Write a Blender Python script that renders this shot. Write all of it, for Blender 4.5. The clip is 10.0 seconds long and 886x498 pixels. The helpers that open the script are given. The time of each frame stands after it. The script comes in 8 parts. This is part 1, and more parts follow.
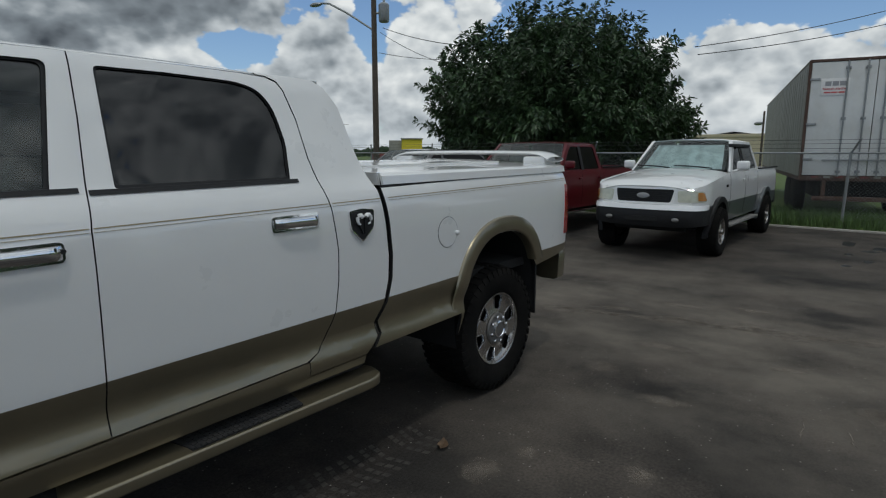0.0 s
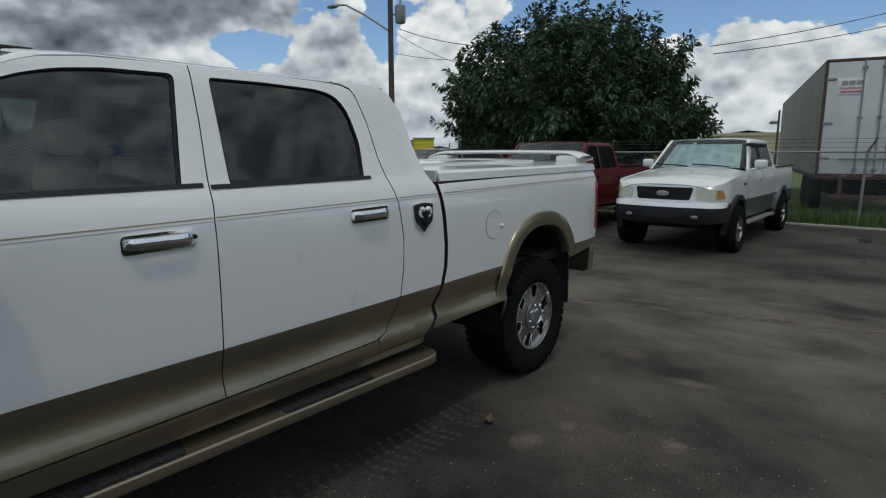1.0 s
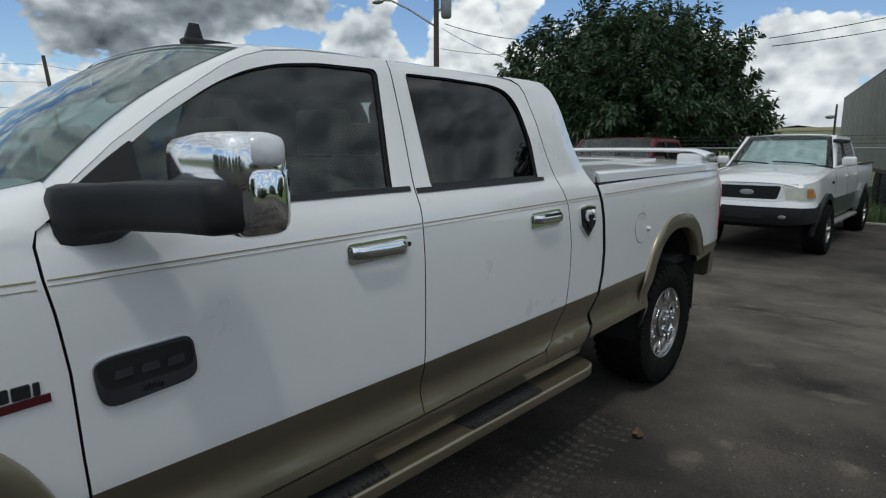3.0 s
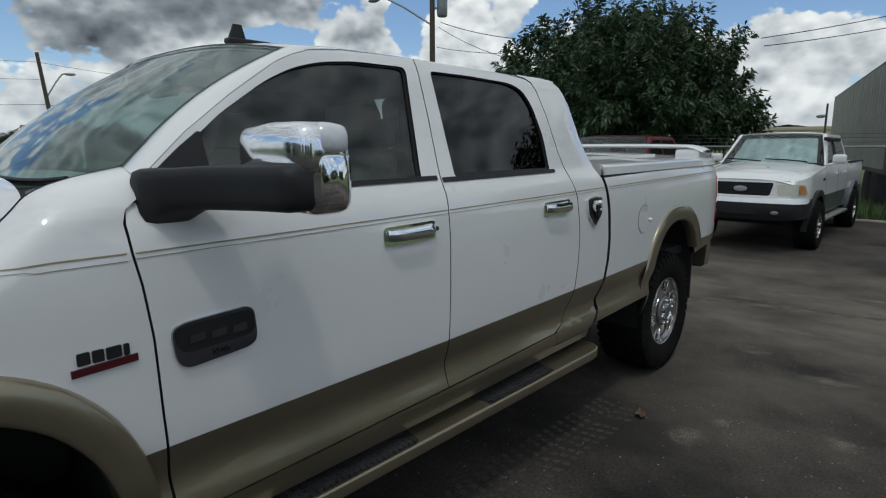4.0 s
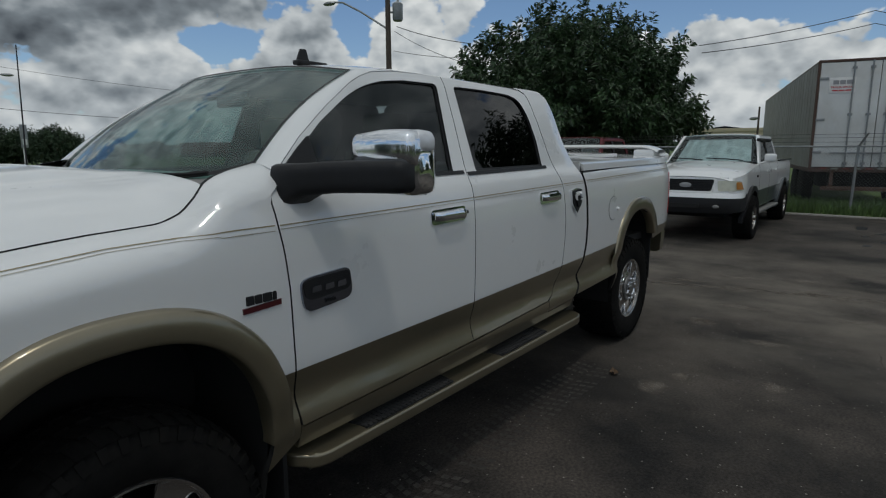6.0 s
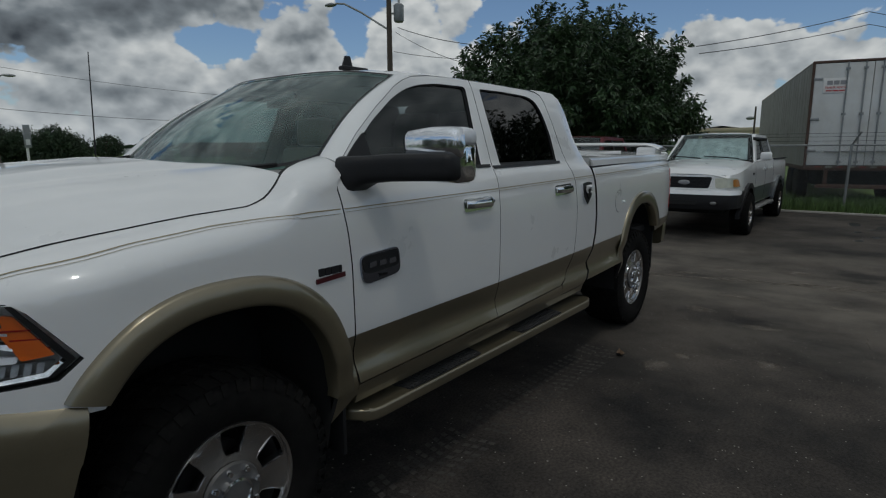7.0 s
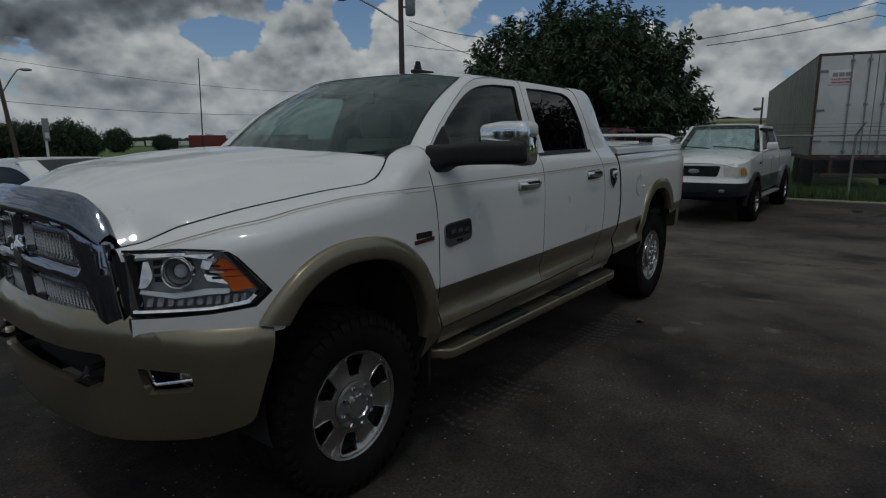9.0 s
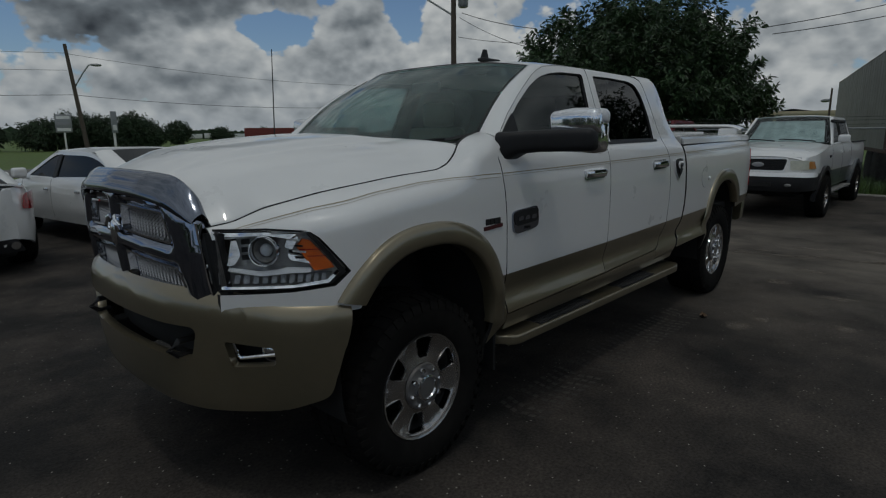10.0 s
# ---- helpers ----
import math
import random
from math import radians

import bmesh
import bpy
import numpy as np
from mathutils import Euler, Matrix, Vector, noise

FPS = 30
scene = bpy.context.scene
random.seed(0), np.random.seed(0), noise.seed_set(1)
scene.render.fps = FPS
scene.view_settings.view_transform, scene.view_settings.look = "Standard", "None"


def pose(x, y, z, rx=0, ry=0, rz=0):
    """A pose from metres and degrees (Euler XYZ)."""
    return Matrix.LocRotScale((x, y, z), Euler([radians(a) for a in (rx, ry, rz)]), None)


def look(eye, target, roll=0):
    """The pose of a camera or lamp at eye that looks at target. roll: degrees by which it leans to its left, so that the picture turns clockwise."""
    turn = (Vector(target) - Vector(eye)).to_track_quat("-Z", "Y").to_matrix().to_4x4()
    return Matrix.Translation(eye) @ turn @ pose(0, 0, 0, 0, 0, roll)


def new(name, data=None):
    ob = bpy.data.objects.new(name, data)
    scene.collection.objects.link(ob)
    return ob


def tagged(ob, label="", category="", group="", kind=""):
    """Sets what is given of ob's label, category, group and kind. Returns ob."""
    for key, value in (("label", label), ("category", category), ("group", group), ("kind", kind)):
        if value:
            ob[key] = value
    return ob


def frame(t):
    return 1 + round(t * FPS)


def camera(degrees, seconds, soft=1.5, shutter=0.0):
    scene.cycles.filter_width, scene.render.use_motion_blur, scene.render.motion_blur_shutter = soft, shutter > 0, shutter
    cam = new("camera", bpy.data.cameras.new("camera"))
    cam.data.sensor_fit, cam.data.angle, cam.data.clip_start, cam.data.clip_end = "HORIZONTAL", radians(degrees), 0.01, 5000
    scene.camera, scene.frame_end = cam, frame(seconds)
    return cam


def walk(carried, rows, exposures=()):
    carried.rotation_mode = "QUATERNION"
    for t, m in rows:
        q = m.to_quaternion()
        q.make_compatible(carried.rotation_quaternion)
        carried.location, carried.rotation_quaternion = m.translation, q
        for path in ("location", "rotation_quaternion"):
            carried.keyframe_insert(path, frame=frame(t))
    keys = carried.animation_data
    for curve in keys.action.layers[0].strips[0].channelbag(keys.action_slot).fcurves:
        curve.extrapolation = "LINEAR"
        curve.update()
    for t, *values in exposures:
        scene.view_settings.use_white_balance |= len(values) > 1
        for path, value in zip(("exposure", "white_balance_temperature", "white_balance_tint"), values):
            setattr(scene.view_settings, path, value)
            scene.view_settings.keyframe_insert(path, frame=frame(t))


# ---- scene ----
cam = camera(75.0, 10.0, soft=1.2)
PATH = [
    (0, (0.912, -2.042, 1.609), (2.444, -0.8, 1.28), -0.0),
    (0.5, (0.673, -2.093, 1.614), (2.193, -0.836, 1.284), -0.1),
    (1, (0.535, -2.06, 1.61), (2.044, -0.79, 1.279), -0.1),
    (1.5, (0.47, -1.891, 1.591), (1.961, -0.601, 1.256), -0.1),
    (2, (0.422, -1.748, 1.593), (1.883, -0.425, 1.252), -0.1),
    (2.5, (0.337, -1.634, 1.59), (1.777, -0.288, 1.248), -0.1),
    (3, (0.216, -1.451, 1.63), (1.656, -0.106, 1.284), -0.1),
    (3.2, (0.173, -1.417, 1.627), (1.61, -0.072, 1.274), 0.2),
    (4.5, (-0.145, -1.518, 1.602), (1.332, -0.214, 1.255), -0.2),
    (5, (-0.354, -1.5, 1.606), (1.158, -0.237, 1.26), -0.1),
    (5.5, (-0.495, -1.539, 1.608), (1.054, -0.322, 1.261), -0.1),
    (7, (-0.993, -1.665, 1.584), (0.573, -0.47, 1.239), -0.3),
    (7.5, (-1.191, -1.671, 1.579), (0.376, -0.479, 1.228), -0.3),
    (8, (-1.313, -1.754, 1.572), (0.253, -0.564, 1.21), -0.3),
    (8.5, (-1.451, -1.809, 1.571), (0.108, -0.613, 1.198), -0.4),
    (9, (-1.646, -1.777, 1.578), (-0.094, -0.571, 1.206), -0.5),
    (9.5, (-1.822, -1.733, 1.571), (-0.297, -0.495, 1.194), -0.3),
    (10, (-1.742, -1.721, 1.549), (-0.297, -0.395, 1.156), -0.4),
]
EXPOSURES = [(t, e, 6400, 7) for t, e in ((0.0, -0.36), (1.0, -0.30), (2.0, -0.20), (3.0, -0.10), (4.5, -0.30), (5.5, -0.50), (7.5, -0.94), (9.0, -1.18), (10.0, -1.18))]
walk(cam, [(t, look(eye, target, roll)) for t, eye, target, roll in PATH], EXPOSURES)

# ---------------------------------------------------------------- light
world = bpy.data.worlds.new("sky")
scene.world = world
world.use_nodes = True
SUN_AZ, SUN_EL = -132.0, 70.0


def build_world():
    nt = world.node_tree
    nt.nodes.clear()
    N, L = nt.nodes.new, nt.links.new

    def math_(op, a, b=None, c=None):
        n = N("ShaderNodeMath")
        n.operation = op
        for k, v in enumerate((a, b, c)):
            if v is None:
                continue
            if isinstance(v, (int, float)):
                n.inputs[k].default_value = v
            else:
                L(v, n.inputs[k])
        return n.outputs[0]

    def step_(v, lo, hi, a=0.0, b=1.0):
        n = N("ShaderNodeMapRange")
        n.interpolation_type = "SMOOTHSTEP"
        L(v, n.inputs[0])
        for k, q in enumerate((lo, hi, a, b)):
            n.inputs[k + 1].default_value = q
        return n.outputs[0]

    def ramp(v, *stops):
        r = N("ShaderNodeValToRGB")
        el = r.color_ramp.elements
        while len(el) < len(stops):
            el.new(0.5)
        for e, (p, c) in zip(el, stops):
            e.position, e.color = p, (*c, 1)
        L(v, r.inputs[0])
        return r.outputs[0]

    def blend(f, a, b, kind="MIX"):
        m = N("ShaderNodeMix")
        m.data_type, m.blend_type = "RGBA", kind
        for k, v in ((0, f), (6, a), (7, b)):
            if isinstance(v, (int, float)):
                m.inputs[k].default_value = v
            elif isinstance(v, tuple):
                m.inputs[k].default_value = (*v, 1)
            else:
                L(v, m.inputs[k])
        return m.outputs[2]

    out = N("ShaderNodeOutputWorld")
    bg = N("ShaderNodeBackground")
    sky = N("ShaderNodeTexSky")
    sky.sky_type, sky.sun_disc = "NISHITA", False
    sky.sun_elevation, sky.sun_rotation = radians(SUN_EL), radians(90 - SUN_AZ)
    sky.air_density, sky.dust_density, sky.ozone_density = 1.0, 0.6, 1.6
    tc = N("ShaderNodeTexCoord")
    sep = N("ShaderNodeSeparateXYZ")
    L(tc.outputs["Generated"], sep.inputs[0])
    zc = math_("MAXIMUM", sep.outputs[2], 0.0)
    az = math_("MULTIPLY", math_("ARCTAN2", sep.outputs[1], sep.outputs[0]), 180 / math.pi)
    el = math_("MULTIPLY", math_("ARCSINE", sep.outputs[2]), 180 / math.pi)

    # the large clouds and gaps: azimuth, elevation, half widths, cover, brightness
    cover, glow = 0.0, 0.0
    for a, e, ra, re, cov, bri in CLOUDS:
        u = math_("MULTIPLY_ADD", az, 1 / ra, -a / ra)
        v = math_("MULTIPLY_ADD", el, 1 / re, -e / re)
        g = math_("EXPONENT", math_("MULTIPLY", math_("MULTIPLY_ADD", u, u, math_("MULTIPLY", v, v)), -1.0))
        cover = math_("MULTIPLY_ADD", g, cov, cover)
        if bri:
            glow = math_("MULTIPLY_ADD", g, bri, glow)

    # billows: the same field is read a little higher up, so that tops turn bright and bases grey
    def field(lift, fine, cells):
        comb = N("ShaderNodeCombineXYZ")
        L(sep.outputs[0], comb.inputs[0])
        L(sep.outputs[1], comb.inputs[1])
        L(math_("MULTIPLY_ADD", zc, 1.45, lift), comb.inputs[2])
        mp = N("ShaderNodeMapping")
        mp.inputs["Location"].default_value = CLOUD_SHIFT
        L(comb.outputs[0], mp.inputs[0])
        n = N("ShaderNodeTexNoise")
        n.inputs["Scale"].default_value, n.inputs["Detail"].default_value, n.inputs["Roughness"].default_value, n.inputs["Distortion"].default_value = 6.0, fine, 0.56, 0.12
        L(mp.outputs[0], n.inputs["Vector"])
        v = N("ShaderNodeTexVoronoi")
        v.feature = "SMOOTH_F1"
        v.inputs["Scale"].default_value, v.inputs["Detail"].default_value, v.inputs["Roughness"].default_value, v.inputs["Smoothness"].default_value = 13.0, cells, 0.6, 0.3
        L(mp.outputs[0], v.inputs["Vector"])
        return math_("MULTIPLY_ADD", v.outputs["Distance"], -0.30, math_("ADD", n.outputs[0], 0.135))

    n0, s0, s1 = field(0.0, 9, 3.0), field(0.0, 5, 2.0), field(0.030, 5, 2.0)
    low = math_("MULTIPLY", math_("SUBTRACT", 0.12, math_("MINIMUM", zc, 0.12)), 0.9)
    high = step_(zc, 0.22, 0.42, 0.0, 0.20)
    dens = math_("ADD", math_("ADD", n0, cover), math_("ADD", math_("ADD", low, high), 0.200))
    mask = step_(dens, 0.475, 0.555)
    light = math_("ADD", math_("MULTIPLY", math_("SUBTRACT", s0, s1), 1.15), math_("MULTIPLY", math_("SUBTRACT", n0, s0), 0.9))
    # overhead the cover is a smoother sheet
    light = math_("MULTIPLY", light, step_(zc, 0.65, 0.9, 1.0, 0.6))
    thick = math_("MULTIPLY", math_("SUBTRACT", dens, 0.66), -0.45)
    tone_ = math_("ADD", math_("ADD", math_("ADD", light, thick), glow), math_("SUBTRACT", 0.62, step_(zc, 0.2, 0.6, 0.0, 0.08)))
    shade = ramp(tone_, (0.0, (0.078, 0.092, 0.112)), (0.34, (0.31, 0.35, 0.39)), (0.58, (0.69, 0.735, 0.775)), (0.84, (1.14, 1.16, 1.16)))
    # thin cloud glows round the veiled sun
    sx, sy, sz = (math.cos(radians(SUN_AZ)) * math.cos(radians(SUN_EL)), math.sin(radians(SUN_AZ)) * math.cos(radians(SUN_EL)), math.sin(radians(SUN_EL)))
    near = math_("MULTIPLY_ADD", sep.outputs[0], sx, math_("MULTIPLY_ADD", sep.outputs[1], sy, math_("MULTIPLY", sep.outputs[2], sz)))
    gain = math_("MULTIPLY_ADD", math_("POWER", math_("MAXIMUM", near, 0.0), 3.0), SUN_GLOW, 0.88)
    lit = N("ShaderNodeVectorMath")
    lit.operation = "SCALE"
    L(shade, lit.inputs[0])
    L(gain, lit.inputs["Scale"])
    haze = ramp(zc, (0.0, (1, 1, 1)), (0.04, (0.35, 0.35, 0.35)), (0.12, (0, 0, 0)))
    skyc = blend(1.0, sky.outputs[0], (SKY_GAIN * 0.98, SKY_GAIN * 1.08, SKY_GAIN * 1.22), "MULTIPLY")
    cl = blend(mask, skyc, lit.outputs[0])
    hz = blend(math_("MULTIPLY", haze, 0.55), cl, (0.62, 0.68, 0.75))
    L(hz, bg.inputs["Color"])
    bg.inputs["Strength"].default_value = 1.0
    L(bg.outputs[0], out.inputs[0])


CLOUDS = ((67, 13.2, 12, 2.6, 0.28, -0.40), (72.5, 9.0, 5.5, 1.8, 0.22, -0.26), (63, 7.8, 3.2, 1.9, 0.20, 0.20), (57.0, 9.3, 3.8, 1.1, -0.36, 0.0),
          (51.0, 9.9, 3.4, 1.6, 0.26, -0.14), (46.0, 10.8, 1.4, 2.2, -0.36, 0.0), (40.0, 9.0, 4.6, 5.5, 0.30, 0.14), (32.2, 12.4, 2.0, 2.0, -0.26, 0.0),
          (64, 3.8, 16, 3.4, 0.22, -0.02), (52, 6.0, 8, 1.7, 0.26, 0.08), (10, 12.8, 13, 2.7, -0.40, 0.0), (11.2, 8.2, 2.0, 2.3, 0.40, 0.20), (13, 4.0, 7, 3.0, 0.20, 0.12), (3.5, 7.0, 4.5, 1.5, 0.24, 0.14), (82, 46, 26, 14, 0.12, 0.26))
CLOUD_SHIFT, SKY_GAIN, SUN_GLOW = (3.1, 1.7, 0.4), 0.112, 0.75
build_world()
sun = new("sun", bpy.data.lights.new("sun", "SUN"))
sun.data.energy, sun.data.angle, sun.data.color = 0.7, radians(4), (1.0, 0.96, 0.9)
sun.matrix_world = look((30 * math.cos(radians(SUN_AZ)) * math.cos(radians(SUN_EL)), 30 * math.sin(radians(SUN_AZ)) * math.cos(radians(SUN_EL)), 30 * math.sin(radians(SUN_EL))), (0, 0, 0))


# ---------------------------------------------------------------- materials
def material(name, base, rough=0.5, metal=0.0, coat=0.0, vary=0.0, scale=8.0, bump=0.0, bump_scale=60.0, second=None, second_scale=2.0, second_amount=0.5,
             rough_vary=0.0, spec=0.5, island=0.0, coat_rough=0.03):
    """Principled surface: a fine grain, a coarse stain towards `second`, an uneven gloss and a bump."""
    m = bpy.data.materials.new(name)
    m.use_nodes = True
    nt = m.node_tree
    N, L = nt.nodes.new, nt.links.new
    b = nt.nodes["Principled BSDF"]
    b.inputs["Metallic"].default_value = metal
    b.inputs["Roughness"].default_value = rough
    b.inputs["Coat Weight"].default_value = coat
    b.inputs["Coat Roughness"].default_value = coat_rough
    b.inputs["Specular IOR Level"].default_value = spec
    tc = N("ShaderNodeTexCoord")
    rgb = N("ShaderNodeRGB")
    rgb.outputs[0].default_value = (*base, 1)
    col = rgb.outputs[0]

    def noise_(sc, det=6, rough_=0.6):
        n = N("ShaderNodeTexNoise")
        n.inputs["Scale"].default_value, n.inputs["Detail"].default_value, n.inputs["Roughness"].default_value = sc, det, rough_
        L(tc.outputs["Object"], n.inputs["Vector"])
        return n.outputs[0]

    def remap(v, a, b_, c, d):
        r = N("ShaderNodeMapRange")
        L(v, r.inputs[0])
        for k, q in enumerate((a, b_, c, d)):
            r.inputs[k + 1].default_value = q
        return r.outputs[0]

    if second:
        mx = N("ShaderNodeMix")
        mx.data_type = "RGBA"
        L(remap(noise_(second_scale, 7, 0.65), 0.42, 0.68, 0.0, second_amount), mx.inputs[0])
        L(col, mx.inputs[6])
        mx.inputs[7].default_value = (*second, 1)
        col = mx.outputs[2]
    if vary:
        hs = N("ShaderNodeHueSaturation")
        L(remap(noise_(scale), 0.3, 0.7, 1 - vary, 1 + vary), hs.inputs["Value"])
        L(col, hs.inputs["Color"])
        col = hs.outputs[0]
    if island:
        hs = N("ShaderNodeHueSaturation")
        g = N("ShaderNodeNewGeometry")
        L(remap(g.outputs["Random Per Island"], 0, 1, 1 - island, 1 + island), hs.inputs["Value"])
        L(col, hs.inputs["Color"])
        col = hs.outputs[0]
    L(col, b.inputs["Base Color"])
    if rough_vary:
        L(remap(noise_(second_scale * 3), 0.3, 0.7, max(0.0, rough - rough_vary), min(1.0, rough + rough_vary)), b.inputs["Roughness"])
    if bump:
        bp = N("ShaderNodeBump")
        bp.inputs["Strength"].default_value, bp.inputs["Distance"].default_value = bump, 0.004
        L(noise_(bump_scale, 4), bp.inputs["Height"])
        L(bp.outputs[0], b.inputs["Normal"])
    return m


def glass(name, tint, gloss_rough=0.0, ior=1.5, veil=0.0, veil_colour=(0.4, 0.4, 0.4)):
    m = bpy.data.materials.new(name)
    m.use_nodes = True
    nt = m.node_tree
    nt.nodes.clear()
    N, L = nt.nodes.new, nt.links.new
    out, mix, tr, gl, fr = N("ShaderNodeOutputMaterial"), N("ShaderNodeMixShader"), N("ShaderNodeBsdfTransparent"), N("ShaderNodeBsdfGlossy"), N("ShaderNodeLayerWeight")
    tr.inputs[0].default_value = (*tint, 1)
    gl.inputs["Roughness"].default_value = gloss_rough
    # gloss grows with the angle alike on both faces of the pane
    r0 = ((ior - 1) / (ior + 1)) ** 2
    p5, ma = N("ShaderNodeMath"), N("ShaderNodeMath")
    p5.operation, ma.operation = "POWER", "MULTIPLY_ADD"
    p5.inputs[1].default_value, ma.inputs[1].default_value, ma.inputs[2].default_value = 5.0, 1 - r0, r0
    L(fr.outputs["Facing"], p5.inputs[0])
    L(p5.outputs[0], ma.inputs[0])
    L(ma.outputs[0], mix.inputs[0])
    body = tr.outputs[0]
    if veil:
        # pale diffuse veil painted on for mirrored sky, thinner and thicker by turns
        df, fm, nz, mr, tc = N("ShaderNodeBsdfDiffuse"), N("ShaderNodeMixShader"), N("ShaderNodeTexNoise"), N("ShaderNodeMapRange"), N("ShaderNodeTexCoord")
        df.inputs[0].default_value = (*veil_colour, 1)
        nz.inputs["Scale"].default_value, nz.inputs["Detail"].default_value = 2.2, 5
        L(tc.outputs["Object"], nz.inputs["Vector"])
        L(nz.outputs[0], mr.inputs[0])
        for k, q in enumerate((0.3, 0.7, veil * 0.5, veil * 1.5)):
            mr.inputs[k + 1].default_value = q
        L(mr.outputs[0], fm.inputs[0])
        L(tr.outputs[0], fm.inputs[1])
        L(df.outputs[0], fm.inputs[2])
        body = fm.outputs[0]
    L(body, mix.inputs[1])
    L(gl.outputs[0], mix.inputs[2])
    L(mix.outputs[0], out.inputs[0])
    return m


WHITE = material("white_paint", (0.76, 0.76, 0.75), 0.32, coat=0.9, vary=0.015, scale=3, second=(0.70, 0.68, 0.63), second_scale=1.3, second_amount=0.05, rough_vary=0.06)
WHITE.node_tree.nodes["Principled BSDF"].inputs["Coat IOR"].default_value = 1.7
TAN = material("champagne_paint", (0.235, 0.202, 0.135), 0.30, metal=0.7, coat=0.8, vary=0.04, scale=5, second=(0.33, 0.28, 0.19), second_scale=2.0, second_amount=0.3)
STRIPE = material("gold_pinstripe", (0.29, 0.235, 0.125), 0.4)
CHROME = material("chrome", (0.82, 0.83, 0.85), 0.05, metal=1.0, rough_vary=0.03, second_scale=4)
DARKALLOY = material("dull_alloy", (0.17, 0.165, 0.16), 0.55, metal=0.6, vary=0.1, scale=20)
ALLOY = material("alloy", (0.44, 0.42, 0.40), 0.22, metal=0.9, vary=0.06, scale=12, second=(0.34, 0.31, 0.28), second_scale=5, second_amount=0.4)
BLACK = material("black_plastic", (0.015, 0.015, 0.016), 0.5, spec=0.3, vary=0.1, scale=30, bump=0.15, bump_scale=400)
DARK = material("dark_underbody", (0.012, 0.012, 0.012), 0.9, vary=0.2, scale=10)
RUBBER = material("tyre_rubber", (0.0075, 0.0073, 0.007), 0.9, spec=0.10, vary=0.15, scale=14, second=(0.022, 0.020, 0.018), second_scale=4, second_amount=0.5, bump=0.3, bump_scale=120)
PAD = material("tread_pad", (0.018, 0.018, 0.019), 0.75, vary=0.25, scale=60, bump=0.6, bump_scale=150, second=(0.06, 0.055, 0.05), second_scale=9, second_amount=0.4)
TINT = glass("tinted_glass", (0.12, 0.125, 0.13), ior=1.8)
FRONTGLASS = glass("front_door_glass", (0.48, 0.53, 0.53), ior=1.72)
CLEAR = glass("windscreen_glass", (0.82, 0.96, 0.94), ior=1.42, veil=0.02, veil_colour=(0.46, 0.62, 0.59))
CARSCREEN = glass("car_windscreen_glass", (0.78, 0.84, 0.83), ior=1.45, veil=0.03)
MESHWIRE = material("grille_wire", (0.34, 0.34, 0.35), 0.3, metal=0.9)
LENS = glass("lamp_lens", (0.93, 0.94, 0.95), ior=1.45)
MIRROR = material("mirror_glass", (0.8, 0.8, 0.82), 0.02, metal=1.0)
PALEAMBER = material("pale_amber_lens", (0.46, 0.20, 0.05), 0.14, coat=1.0, vary=0.1, scale=30)
AMBER = material("amber_lens", (0.72, 0.14, 0.012), 0.3, spec=0.2)
REDLENS = material("red_lens", (0.36, 0.012, 0.015), 0.14, coat=1.0, vary=0.1, scale=30)
LAMPGREY = material("lamp_bowl", (0.66, 0.67, 0.69), 0.22, metal=0.15, vary=0.1, scale=20)
SILVER = material("lamp_silver", (0.90, 0.90, 0.90), 0.14, metal=0.10, vary=0.05, scale=20)
DARKBOWL = material("lamp_reflector", (0.82, 0.82, 0.80), 0.16, metal=0.3, vary=0.4, scale=22, bump=0.8, bump_scale=30)
LEDCELL = material("led_lens", (0.30, 0.31, 0.32), 0.18, metal=0.3, vary=0.3, scale=60)
SATIN = material("satin_chrome", (0.78, 0.79, 0.81), 0.11, metal=1.0, vary=0.04, scale=8)
NOSECHROME = material("nose_chrome", (0.27, 0.295, 0.36), 0.09, metal=1.0, rough_vary=0.04, second_scale=3)
# chrome with the dark sky it mirrors put into its base colour
DEFLCHROME = material("smoked_chrome", (0.17, 0.187, 0.225), 0.12, metal=1.0, rough_vary=0.04, second_scale=3)
SEAT = material("seat_leather", (0.17, 0.12, 0.08), 0.55, vary=0.1, scale=12)
GREYTRIM = material("grey_trim", (0.20, 0.195, 0.185), 0.6, vary=0.1, scale=20)
REDPAINT = material("dark_red_paint", (0.095, 0.003, 0.008), 0.35, spec=0.2, coat=0.45, vary=0.06, scale=4)
CHARCOAL = material("charcoal_paint", (0.05, 0.052, 0.057), 0.32, coat=0.9, vary=0.06, scale=4)
GREYPAINT = material("grey_lower_paint", (0.075, 0.085, 0.09), 0.38, coat=0.7, vary=0.08, scale=6)
CARGLASS = material("black_glass", (0.005, 0.006, 0.007), 0.10, spec=0.12, vary=0.1, scale=3)
BADGERED = material("badge_red", (0.065, 0.006, 0.009), 0.3, coat=0.5)
HEADLAMP = material("hazed_lens", (0.52, 0.52, 0.42), 0.16, coat=1.0, vary=0.12, scale=14)

